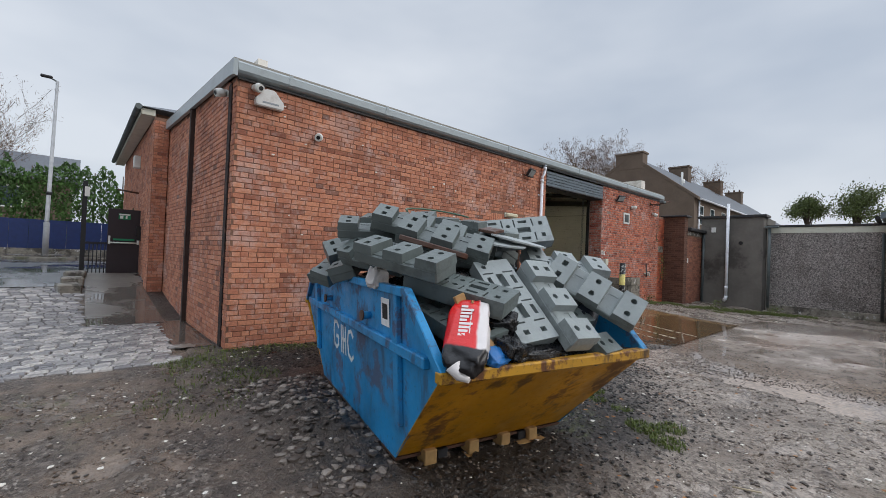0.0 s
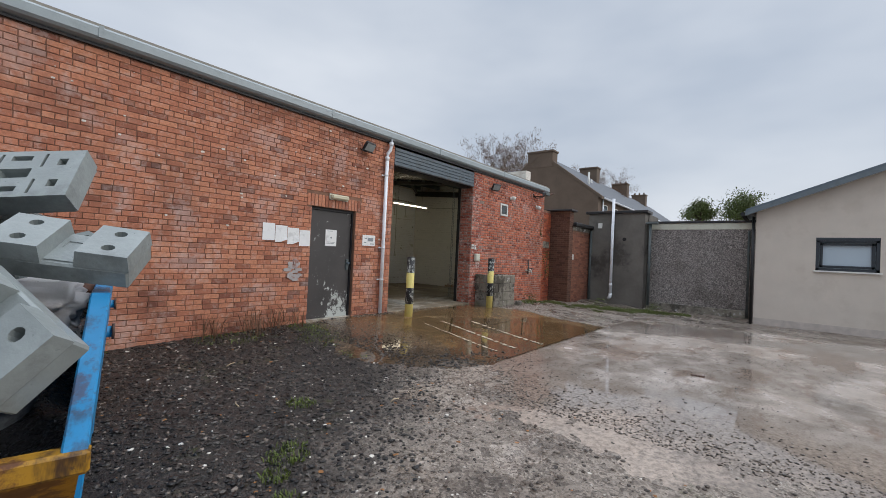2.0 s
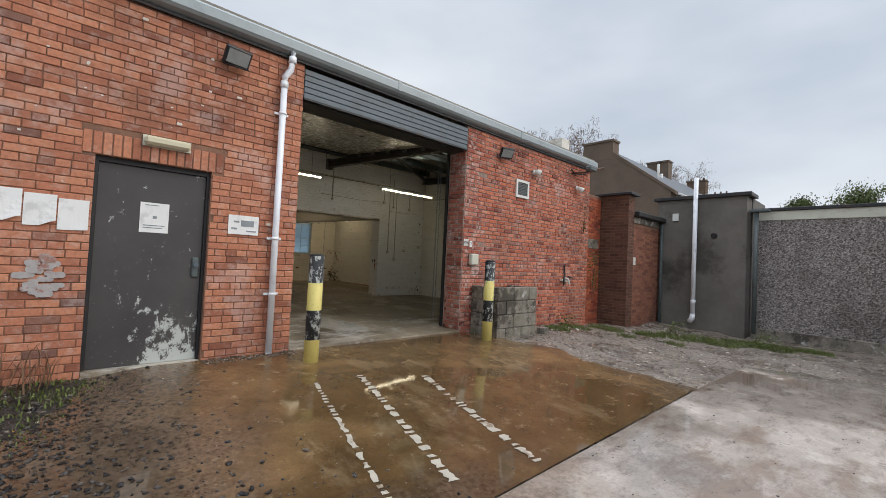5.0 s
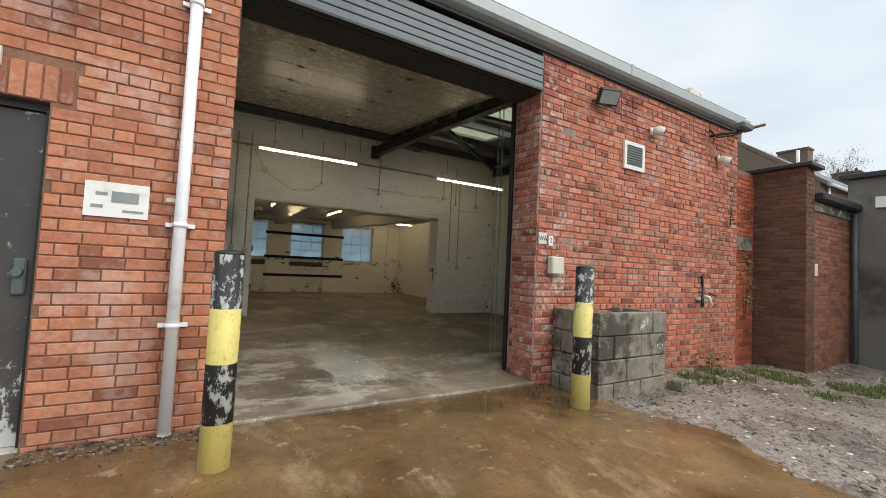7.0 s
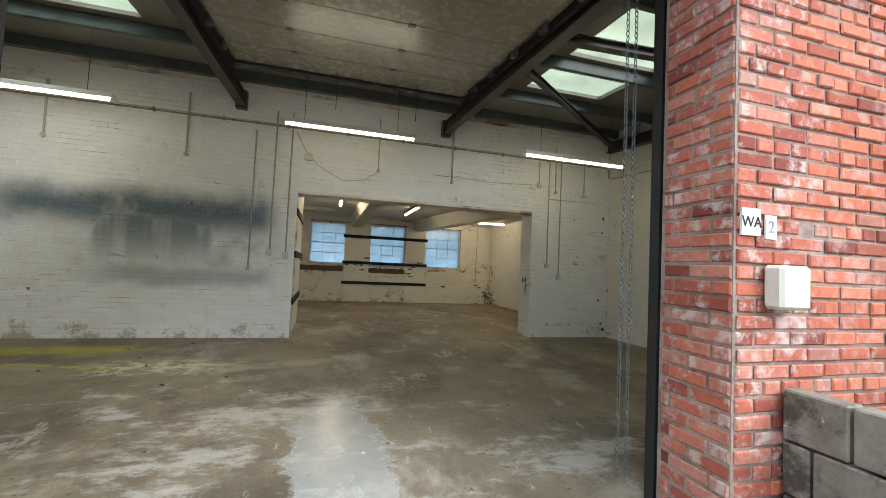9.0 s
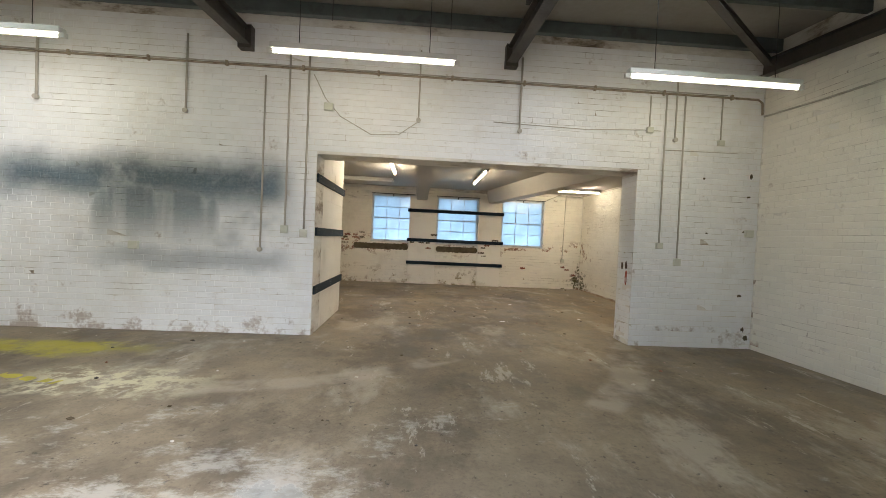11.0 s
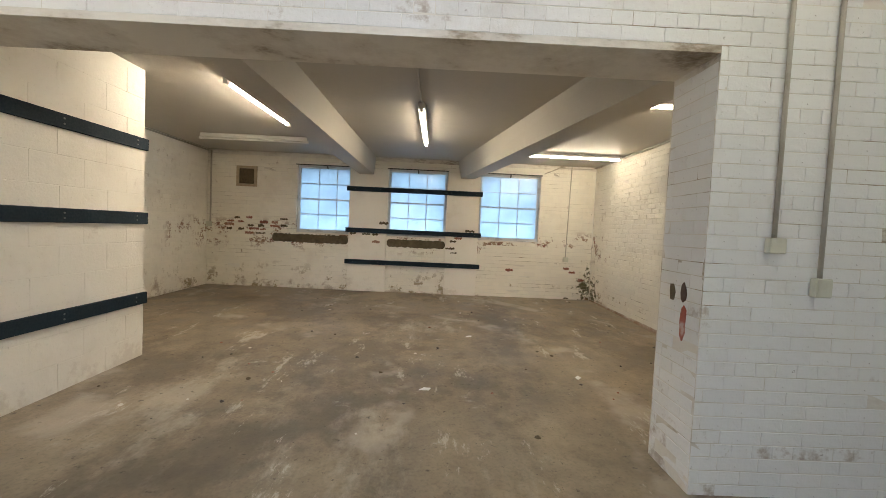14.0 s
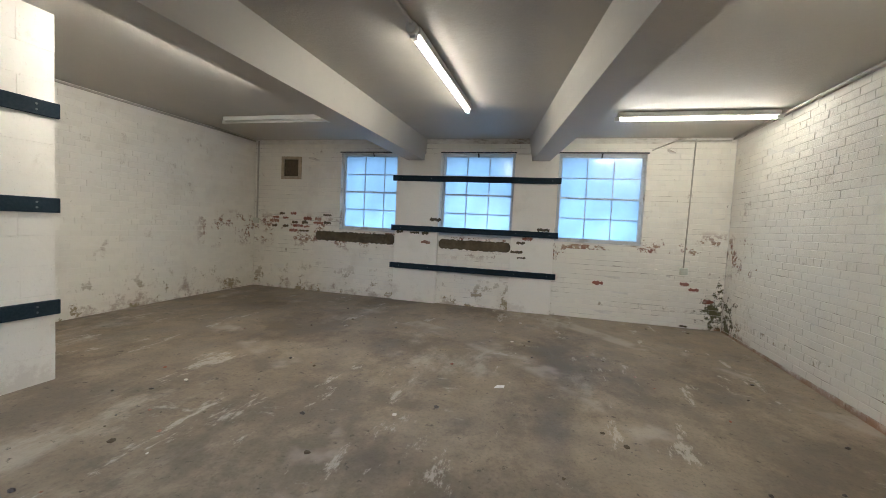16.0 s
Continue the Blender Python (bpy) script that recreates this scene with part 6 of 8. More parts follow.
bulk = link("bulkhead_light", bx(7.42, 7.82, FF - 0.09, FF, 2.44, 2.53, bevel=0.025), plain("yellowed_plastic", (206, 198, 170), 0.4, vary=0.06))
tagged(bulk, "unlit cream bulkhead lamp over the steel door", "lamp")
world_part("base", bx(7.41, 7.83, FF - 0.02, FF + 0.001, 2.43, 2.54), m_box, bulk)


def floodlight(x, z, yaw, label, dark=True):
    fl = empty("floodlight", x, FF, z)
    tagged(fl, label, "floodlight")
    part("bracket", rod([(-0.13, 0, 0.0), (-0.13, -0.1, -0.07), (0.13, -0.1, -0.07), (0.13, 0, 0.0)], 0.009, 6), m_dark, fl)
    m = pose(0, -0.13, 0.03, 35, 0, yaw)
    b = part("body", bx(-0.14, 0.14, -0.03, 0.03, -0.1, 0.1, m=m, bevel=0.015), m_dark, fl)
    part("glass", bx(-0.115, 0.115, -0.036, -0.031, -0.075, 0.075, m=m), plain("lamp_glass", (150, 156, 156), 0.12), b)
    part("fins", bx(-0.1, 0.1, 0.03, 0.06, -0.07, 0.07, m=m, bevel=0.006), m_dark, b)
    return fl


floodlight(8.2, 3.55, 8, "black wall floodlight with glass face on a bracket")
fl = floodlight(12.98, 3.5, -20, "tilted rusty wall floodlight")


def cctv(name, x, y, z, face, label, tilt=0.0):
    """A small dome or bullet camera, base on the wall. face: turn of its front about z."""
    c = empty(name, x, y, z, face)
    tagged(c, label, "camera")
    part("mount", rod([(0, 0.0, 0), (0, -0.04, 0)], 0.05, 14), m_lampbody, c)
    b = part("body", rod([(0, -0.04, 0), (0, -0.12, -0.02 - tilt), (0, -0.18, -0.04 - tilt)], [0.05, 0.065, 0.055], 14), m_lampbody, c)
    part("lens", rod([(0, -0.176, -0.038 - tilt), (0, -0.19, -0.043 - tilt)], 0.03, 12), m_black, b)
    return c


cctv("dome_camera", 1.8, FF, 3.77, 12, "white round security camera under the eaves")
cctv("bullet_camera", 1.56, 6.62, 3.72, -80, "small white security camera on the gable")
cctv("bullet_camera", 2.81, FF, 3.29, -30, "small white security camera on the brick wall", 0.02)
cctv("bullet_camera", 14.0, FF, 3.36, 40, "small white sensor camera on the patched wall", -0.02)
cctv("bullet_camera", 15.75, FF, 3.3, 30, "small white security camera below the bracket", 0.02)
alarm = empty("alarm_box", 2.0, FF, 3.64)
tagged(alarm, "faded white wedge-shaped alarm box high on the wall", "alarm box")
bm = bmesh.new()
prism(bm, [(-0.19, -0.12), (0.19, -0.12), (0.2, -0.02), (0.06, 0.14), (-0.06, 0.14), (-0.2, -0.02)], "y", -0.1, 0.0)
bmesh.ops.bevel(bm, geom=bm.edges[:], offset=0.012, segments=2, affect="EDGES")
part("cover", bm, plain("faded_white_cover", (206, 204, 200), 0.45, vary=0.05, dirt=(170, 160, 150)), alarm)
part("name_bars", bx(-0.11, 0.12, -0.103, -0.1, -0.075, -0.05), m_print, alarm, "faded lettering, reduced to a bar")
# rain pipe at the bay
pipe = empty("downpipe", 8.76, FF, 0.15)
tagged(pipe, "white plastic rainwater downpipe with swan-neck beside the bay", "downpipe")
part("pipe", rod([(0.0, -0.06, 0.0), (0.0, -0.06, 3.35)], 0.038, 14), m_pipe, pipe)
part("swan_neck", rod([(0.0, -0.06, 3.3), (0.0, -0.065, 3.42), (0.06, -0.08, 3.52), (0.07, -0.09, 3.6), (0.07, -0.09, 3.74)], 0.036, 14), m_pipe, pipe)
part("collar", rod([(0.0, -0.06, 3.28), (0.0, -0.06, 3.36)], 0.046, 14), m_pipe, pipe)
part("collar", rod([(0.07, -0.09, 3.6), (0.07, -0.09, 3.68)], 0.046, 14), m_pipe, pipe)
for z in (0.75, 1.42, 2.95):
    b = part("clip", rod([(0, -0.06, z), (0, -0.06, z + 0.03)], 0.045, 14), m_pipe, pipe)
    part("clip_ears", bx(-0.085, 0.085, -0.02, 0.0, z, z + 0.028), m_pipe, b)
part("foot_bend", rod([(0.0, -0.06, 0.06), (0, -0.06, 0.0), (0, -0.1, -0.05)], 0.042, 12), m_pipe, pipe)

# ---- bollards ----
def bollard_material(seed):
    t = Tree("chipped_black_and_yellow_paint")
    z = t.math("ADD", t.axis(2), t.math("MULTIPLY", t.math("SUBTRACT", t.noise(5, 3, offset=(seed, 0, 0)), 0.5), 0.02))
    stripe = t.math("MAXIMUM", t.span(z, 0.345, 0.35, 1, 0), t.math("MULTIPLY", t.span(z, 0.68, 0.685), t.span(z, 0.99, 0.995, 1, 0)))
    chip = t.span(t.noise(16, 7, 0.75, stretch=(1, 1, 0.6), offset=(seed, 3, 0)), 0.52, 0.56)
    black = t.mix(t.math("MULTIPLY", chip, 0.9), lin(36, 36, 38), lin(176, 178, 172))
    smear = t.span(t.noise(5, 5, 0.65, stretch=(1, 1, 0.5), offset=(seed, 8, 0)), 0.58, 0.64)
    yellow = t.mix(t.math("MULTIPLY", smear, 0.85), lin(224, 208, 124), lin(92, 106, 124))
    yellow = t.mix(t.span(t.noise(40, 4), 0.55, 0.75, 0, 0.5), yellow, lin(150, 138, 86))
    return t.done(t.mix(stripe, black, yellow), 0.5, 0, chip, 0.003)


def bollard(x, y, z, seed, lean):
    b = empty("bollard", x, y, z)
    tagged(b, "chipped black and yellow striped steel bollard at the bay", "bollard", "bollards beside the bay opening")
    mt = bollard_material(seed)
    bm = rod([(0, 0, -0.1), (0, 0, 1.3)], 0.083, 24)
    for v in bm.verts:
        v.co.x += lean * v.co.z
    part("post", bm, mt, b)
    bm = rod([(lean * 1.3, 0, 1.298), (lean * 1.3, 0, 1.315), (lean * 1.3, 0, 1.325)], [0.083, 0.078, 0.05], 24)
    part("cap", bm, m_dark, b, "dull dark fill at the post's top")
    part("footing", rod([(0, 0, -0.06), (0, 0, 0.02)], [0.13, 0.11], 14), m_floor, b)
    return b


bollard(9.03, 5.6, 0.1, 1.0, 0.005)
bollard(11.93, 5.5, 0.14, 5.0, 0.012)

# ---- block enclosure by the pier ----
def block_bay():
    e = empty("block_enclosure", 12.3, 5.6, 0.08)
    tagged(e, "low mossy concrete block enclosure against the pier", "enclosure")
    rr = random.Random(3)
    for z in range(4):
        for k in range(3):
            off = 0.0 if z % 2 else -0.2
            x0, x1 = max(0.0, off + 0.44 * k), min(1.12, off + 0.44 * (k + 1) - 0.012)
            if x1 - x0 > 0.06:
                part("block", bx(x0, x1, rr.uniform(-0.005, 0.005), 0.1, 0.235 * z, 0.235 * z + 0.225, bevel=0.008), m_block, e)
        part("block", bx(0.0, 0.1, 0.112, 0.36 if z % 2 else 0.5, 0.235 * z, 0.235 * z + 0.225, bevel=0.008), m_block, e)
        part("block", bx(0.0, 0.1, 0.372 if z % 2 else 0.512, 0.62, 0.235 * z, 0.235 * z + 0.225, bevel=0.008), m_block, e)
        for k in range(2):
            off = 0.1 if z % 2 else 0.3
            y0, y1 = (0.112, off) if k == 0 else (off + 0.012, 0.62)
            part("block", bx(1.0, 1.12 + rr.uniform(-0.006, 0.006), y0, y1, 0.235 * z, 0.235 * z + 0.225, bevel=0.008), m_block, e)
    return e


block_bay()
ob = link("concrete_offcut", bx(-0.1, 0.1, -0.08, 0.08, 0, 0.2, bevel=0.012), m_block)
ob.matrix_world = pose(13.58, 5.55, 0.06, 0, 0, 10)
tagged(ob, "broken concrete block beside the enclosure", "block")

# ---- pier fixtures ----
ob = link("junction_box", bx(12.19, 12.375, FF - 0.09, FF, 1.37, 1.57, bevel=0.015), m_box)
tagged(ob, "cream plastic electrical box on the pier", "box")
sign = link("bay_sign", bx(12.05, 12.165, FF - 0.012, FF - 0.001, 1.7, 1.825), plain("chipped_white_sign", (206, 206, 200), 0.5, dirt=(150, 90, 76), amount=0.8))
tagged(sign, "chipped white number plate on the pier", "sign")
s = text("letters", "WA", 0.07, pose(12.108, FF - 0.014, 1.76, 90, 0, 0), m_black)
s.parent, s.matrix_parent_inverse = sign, Matrix()
s["label"] = "black painted letters"
plate = world_part("chipped_plate", bx(12.2, 12.265, FF - 0.01, FF - 0.001, 1.69, 1.8), m_paper, sign, "chipped corner of the same plate")
s = text("letters", "2", 0.08, pose(12.232, FF - 0.012, 1.745, 90, 0, 0), m_print)
s.parent, s.matrix_parent_inverse = sign, Matrix()
vent = empty("wall_vent", 13.66, FF, 2.95)
tagged(vent, "white framed louvre vent in the patched wall", "vent")
bm = bmesh.new()
for a, b, c, d in ((-0.21, -0.16, -0.18, 0.18), (0.16, 0.21, -0.18, 0.18), (-0.16, 0.16, 0.13, 0.18), (-0.16, 0.16, -0.18, -0.13)):
    box(bm, a, b, -0.03, 0.0, c, d)
part("frame", bm, m_lampbody, vent)
for k in range(8):
    part("slat", bx(-0.16, 0.16, -0.02, -0.004, -0.128 + 0.032 * k, -0.104 + 0.032 * k), m_purlin, vent)
tap = empty("outdoor_tap", 15.35, FF, 1.1)
tagged(tap, "tangled outdoor tap and pipe fittings on the wall", "tap")
part("pipe", rod([(0, -0.02, 0.35), (0, -0.04, 0.1), (-0.08, -0.07, 0.05), (-0.1, -0.08, -0.1)], 0.02, 8), m_dark, tap)
part("spout", rod([(0.0, -0.03, 0.06), (0.05, -0.1, 0.04), (0.08, -0.12, -0.08)], 0.022, 8), m_lampbody, tap)
part("handle", rod([(0.05, -0.1, 0.1), (0.28, -0.08, 0.06)], 0.014, 6), m_dark, tap)
part("valve", rod([(-0.14, -0.03, 0.02), (0.1, -0.03, -0.02)], 0.03, 8), m_box, tap)
brk = empty("steel_bracket", 15.6, FF, 3.62)
tagged(brk, "rusty bracket arm with a camera housing under the eaves", "bracket")
part("arm", rod([(-0.05, 0, 0.0), (0.1, -0.25, 0.02), (0.5, -0.5, 0.16)], 0.022, 8), m_rust_in, brk)
part("stay", rod([(-0.08, 0, 0.1), (-0.1, -0.12, -0.06), (0.12, -0.26, -0.02)], 0.015, 6), m_dark, brk)
part("housing", bx(0.05, 0.35, -0.42, -0.28, 0.05, 0.15, bevel=0.02), m_purlin, brk)
ob = link("lintel_stone", bx(16.44, 17.1, 6.3, 6.34, 1.92, 2.16, bevel=0.01), m_block)
tagged(ob, "grey concrete plate set in the brick wall", "plate", kind="structure")
# door track angle and hoist chains inside the opening
track = empty("door_track", 12.08, 6.72, 0.22)
tagged(track, "black steel guide track at the bay opening's side", "track")
part("channel", bx(-0.03, 0.05, -0.03, 0.05, 0.0, 3.2), m_dark, track)
part("flange", bx(-0.042, -0.03, -0.03, 0.02, 0.0, 3.2), m_dark, track)
track2 = copy_thing(track, pose(8.98, 6.72, 0.22))


def chain(x, y, z0, z1):
    verts, faces = [], []
    me = bpy.data.meshes.new("hoist_chain")
    bm = bmesh.new()
    n = int((z1 - z0) / 0.034)
    for k in range(n):
        z = z1 - 0.034 * k
        pts = [(0.011 * math.cos(a * math.pi / 3), 0.023 * math.sin(a * math.pi / 3)) for a in range(6)]
        loop = [Vector((p[0], 0, z + p[1])) if k % 2 else Vector((0, p[0], z + p[1])) for p in pts]
        rings = []
        for i in range(6):
            d = (loop[(i + 1) % 6] - loop[i - 1]).normalized()
            q = d.to_track_quat("Z", "Y")
            rings.append([bm.verts.new(loop[i] + q @ Vector((0.0035 * math.cos(b * 2.094), 0.0035 * math.sin(b * 2.094), 0))) for b in range(3)])
        for i in range(6):
            for b in range(3):
                bm.faces.new((rings[i][b], rings[i][(b + 1) % 3], rings[(i + 1) % 6][(b + 1) % 3], rings[(i + 1) % 6][b]))
    ob = link("hoist_chain", bm, m_purlin)
    ob.location = (x, y, 0)
    return tagged(ob, "thin steel hoist chain hanging inside the bay", "chain", "hoist chains")


chain(11.93, 6.85, 0.3, 4.0)
chain(11.99, 6.85, 0.3, 4.0)


# ---- bay: steelwork, stored door, tubes, conduits ----
def ibeam(bm, p, q, w, h, tf=0.012):
    p, q = Vector(p), Vector(q)
    d = q - p
    m = Matrix.Translation(p) @ d.to_track_quat("X", "Z").to_matrix().to_4x4()
    L = d.length
    for a, b, c, e in ((-w / 2, w / 2, -h / 2, -h / 2 + tf), (-w / 2, w / 2, h / 2 - tf, h / 2), (-tf / 2, tf / 2, -h / 2 + tf, h / 2 - tf)):
        box(bm, 0, L, a, b, c, e, m)
    return bm


for x in (8.86, 12.22):
    r = thing("steel_rafter", "dark grey-brown steel rafter running to the white wall", "rafter", x, 6.7, 0, group="steel rafters over the bay", kind="structure")
    part("beam", ibeam(bmesh.new(), (0, 0, 3.62), (0, 5.2, 3.99), 0.13, 0.2), m_beam, r)
    part("plate", bx(-0.08, 0.08, 5.08, 5.2, 3.84, 4.12), m_beam, r)
for x in (2.6, 5.6):
    r = thing("steel_rafter", "dark grey-brown steel rafter running to the white wall", "rafter", x, 6.7, 0, group="steel rafters over the bay", kind="structure")
    part("beam", ibeam(bmesh.new(), (0, 0, 3.62), (0, 5.2, 3.99), 0.13, 0.2), m_beam, r)
for y, w in ((7.9, 0.07), (9.35, 0.07), (10.62, 0.07), (11.7, 0.09)):
    p = link("purlin", bx(2.1, 15.75, y - w / 2, y + w / 2, roof_z(y) - 0.16, roof_z(y) - 0.005, bevel=0.006), m_purlin)
    tagged(p, "grey steel purlin under the bay roof", "purlin", "roof purlins", "structure")
r = link("wind_brace", ibeam(bmesh.new(), (12.4, 9.3, 4.02), (15.6, 11.7, 4.08), 0.08, 0.08), m_beam)
tagged(r, "thin dark diagonal steel brace under the roof", "brace", kind="structure")
r = link("wind_brace", ibeam(bmesh.new(), (12.4, 8.6, 3.98), (15.7, 8.3, 3.92), 0.1, 0.1), m_beam)
tagged(r, "dark steel tie across the bay corner", "brace", kind="structure")
r = link("corner_truss", ibeam(bmesh.new(), (15.66, 7.2, 3.7), (15.66, 11.85, 4.06), 0.12, 0.2), m_beam)
tagged(r, "dark steel beam along the side wall", "beam", kind="structure")

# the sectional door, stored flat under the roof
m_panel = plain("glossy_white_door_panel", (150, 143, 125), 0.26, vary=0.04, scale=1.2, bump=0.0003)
sd = thing("sectional_door", "raised white sectional door lying under the roof", "door", 8.98, 6.75, 3.58)
SDT = pose(0, 0, 0, 6.3, 0, 0)
for k in range(6):
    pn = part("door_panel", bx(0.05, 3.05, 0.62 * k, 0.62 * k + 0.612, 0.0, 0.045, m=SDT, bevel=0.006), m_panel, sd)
    for x in (0.8, 1.95):
        part("hinge", bx(x - 0.035, x + 0.035, 0.62 * k - 0.03, 0.62 * k + 0.03, -0.014, -0.001, m=SDT, bevel=0.003), m_dark, pn)
    for x in (0.0, 3.06):
        part("roller_bracket", bx(x, x + 0.05, 0.62 * k + 0.1, 0.62 * k + 0.2, -0.05, 0.05, m=SDT, bevel=0.005), m_purlin, pn)
for x in (-0.03, 3.11):
    part("track", bx(x, x + 0.04, 0.0, 3.9, -0.05, 0.03, m=SDT), m_dark, sd)
part("bottom_seal", bx(0.02, 3.08, 3.73, 3.83, -0.03, 0.05, m=SDT, bevel=0.006), m_dark, sd, "black bottom rail")
for x in (1.3, 2.35):
    part("pull_cord", rod([SDT @ Vector((x, 3.5, 0.0)), SDT @ Vector((x, 3.5, -0.01)) - Vector((0, 0, 0.5))], 0.004, 5), m_dark, sd)


def batten(x0, x1, y0, y1, z, glow, ceiling, label, lit=True):
    """A fluorescent batten along x or y: body, tube, end caps, hangers."""
    along_x = (x1 - x0) > (y1 - y0)
    L = (x1 - x0) if along_x else (y1 - y0)
    b = thing("fluorescent_batten", label, "batten lamp", (x0 + x1) / 2, (y0 + y1) / 2, z, 0 if along_x else 90, "fluorescent battens")
    part("body", bx(-L / 2, L / 2, -0.044, 0.044, 0.019, 0.074, bevel=0.006), m_lampbody, b)
    part("tube", rod([(-L / 2 + 0.03, 0, 0), (L / 2 - 0.03, 0, 0)], 0.017, 8), glow if lit else m_lampbody, b, "glowing tube" if lit else "unlit tube")
    for s in (-1, 1):
        part("end_cap", bx(s * L / 2 - 0.03, s * L / 2 + 0.03, -0.02, 0.02, -0.02, 0.024), m_lampbody, b)
    if ceiling - z > 0.2:
        for s in (-0.35, 0.35):
            part("hanger", rod([(s * L, 0, 0.07), (s * L, 0, ceiling - z)], 0.004, 5), m_dark, b)
    else:
        part("mount", bx(-0.2, 0.2, -0.025, 0.025, 0.07, ceiling - z), m_lampbody, b)
    return b


for a, b in ((5.9, 7.72), (9.62, 11.42), (13.16, 15.0)):
    batten(a, b, 10.56, 10.62, 3.31, m_tube_bay, roof_z(10.6) - 0.01, "lit white fluorescent batten hung from the bay roof")
batten(2.4, 4.2, 10.56, 10.62, 3.31, m_tube_bay, roof_z(10.6) - 0.01, "lit white fluorescent batten hung from the bay roof")
batten(12.34, 12.4, 14.35, 16.25, 2.92, m_tube_room, 3.0, "lit warm fluorescent batten on the room ceiling")
batten(10.52, 10.58, 13.75, 15.35, 2.92, m_tube_bright, 3.0, "lit warm fluorescent batten behind the ceiling beam")
batten(14.04, 15.64, 16.68, 16.74, 2.92, m_tube_room, 3.0, "lit warm fluorescent batten on the room ceiling")
batten(14.3, 15.7, 13.8, 13.86, 2.92, m_tube_room, 3.0, "lit warm fluorescent batten on the room ceiling")
batten(8.75, 10.43, 16.47, 16.53, 2.92, m_tube_room, 3.0, "unlit fluorescent batten on the room ceiling", False)

CW = WY - 0.006


def conduit(name, pts, r, label, material=None):
    return tagged(link(name, rod(pts, r, 7), material or m_conduit), label, "conduit", "surface conduits")


def drop(x, z0, z1, r=0.012, out=0.0, box_h=0.0, label="painted conduit drop on the white wall"):
    c = thing("conduit_drop", label, "conduit", x, CW - 0.012, z1, group="conduit drops on the white wall")
    part("pipe", rod([(0, 0, 0), (0, 0, z0 - z1)], r, 7), m_conduit, c)
    if box_h:
        part("socket_box", bx(-0.045, 0.045, -0.035, 0.01, z0 - z1 - box_h, z0 - z1, bevel=0.006), m_box, c)
    else:
        part("end_fitting", rod([(0, 0.012, z0 - z1), (0, -0.03, z0 - z1)], 0.03, 8), m_conduit, c)
    return c


m_conduit_rusty = plain("rust_stained_conduit", (158, 144, 124), 0.6, vary=0.2, scale=9, dirt=(96, 74, 56), amount=0.8)
conduit("long_conduit", [(2.2, CW - 0.015, 3.65), (9.1, CW - 0.015, 3.66), (15.64, CW - 0.015, 3.66), (15.7, CW - 0.015, 3.62), (15.71, CW - 0.015, 3.46)], 0.014, "rust-stained conduit along the white wall", m_conduit_rusty)
conduit("long_conduit", [(2.2, CW - 0.012, 3.685), (15.2, CW - 0.012, 3.69)], 0.008, "thin painted cable over the conduit")
for k in range(14):
    ob = link("conduit_saddle", bx(2.9 + 0.95 * k, 2.93 + 0.95 * k, CW - 0.033, CW + 0.004, 3.635, 3.7, bevel=0.003), m_conduit_rusty)
    tagged(ob, "rusty saddle holding the wall conduit", "saddle", "conduit saddles")
conduit("side_conduit", [(15.735, CW - 0.02, 3.44), (15.735, 11.0, 3.4), (15.735, 9.0, 3.36), (15.735, 7.0, 3.32)], 0.013, "painted conduit on the side wall")
drop(8.13, 3.04, 4.0, 0.013)
drop(6.35, 3.1, 3.9, 0.016)
drop(9.1, 1.34, 3.55, 0.012)
drop(9.4, 1.66, 3.9, 0.013, box_h=0.1)
drop(9.64, 1.62, 3.9, 0.013, box_h=0.1)
drop(11.05, 3.1, 4.0, 0.011)
drop(12.38, 3.04, 4.0, 0.014)
drop(14.36, 1.66, 3.66, 0.012, box_h=0.08)
drop(14.62, 1.46, 3.66, 0.012, box_h=0.1)
drop(14.14, 3.2, 3.62, 0.01, box_h=0.08)
drop(14.5, 3.05, 3.95, 0.012)
drop(15.14, 3.08, 3.68, 0.01, box_h=0.07)
conduit("loose_cable", [(9.7, CW - 0.015, 3.6), (9.86, CW - 0.015, 3.3), (10.05, CW - 0.015, 3.09), (10.45, CW - 0.015, 2.88), (10.8, CW - 0.015, 2.9), (11.05, CW - 0.02, 3.08)], 0.006, "loose sagging cable on the white wall")
conduit("cross_conduit", [(12.03, CW - 0.012, 3.14), (13.3, CW - 0.012, 3.12), (14.05, CW - 0.012, 3.16), (14.3, CW - 0.012, 3.16)], 0.006, "thin painted cable along the white wall")
conduit("cross_conduit", [(14.36, CW - 0.012, 2.91), (15.39, CW - 0.012, 2.92)], 0.006, "thin painted cable along the white wall")
for x, z in ((9.9, 3.2), (7.55, 1.33), (15.62, 1.84)):
    ob = link("wall_box", bx(x - 0.06, x + 0.06, CW - 0.04, CW + 0.004, z - 0.05, z + 0.05, bevel=0.008), m_box)
    tagged(ob, "paint-splashed box on the white wall", "box", "wall boxes")

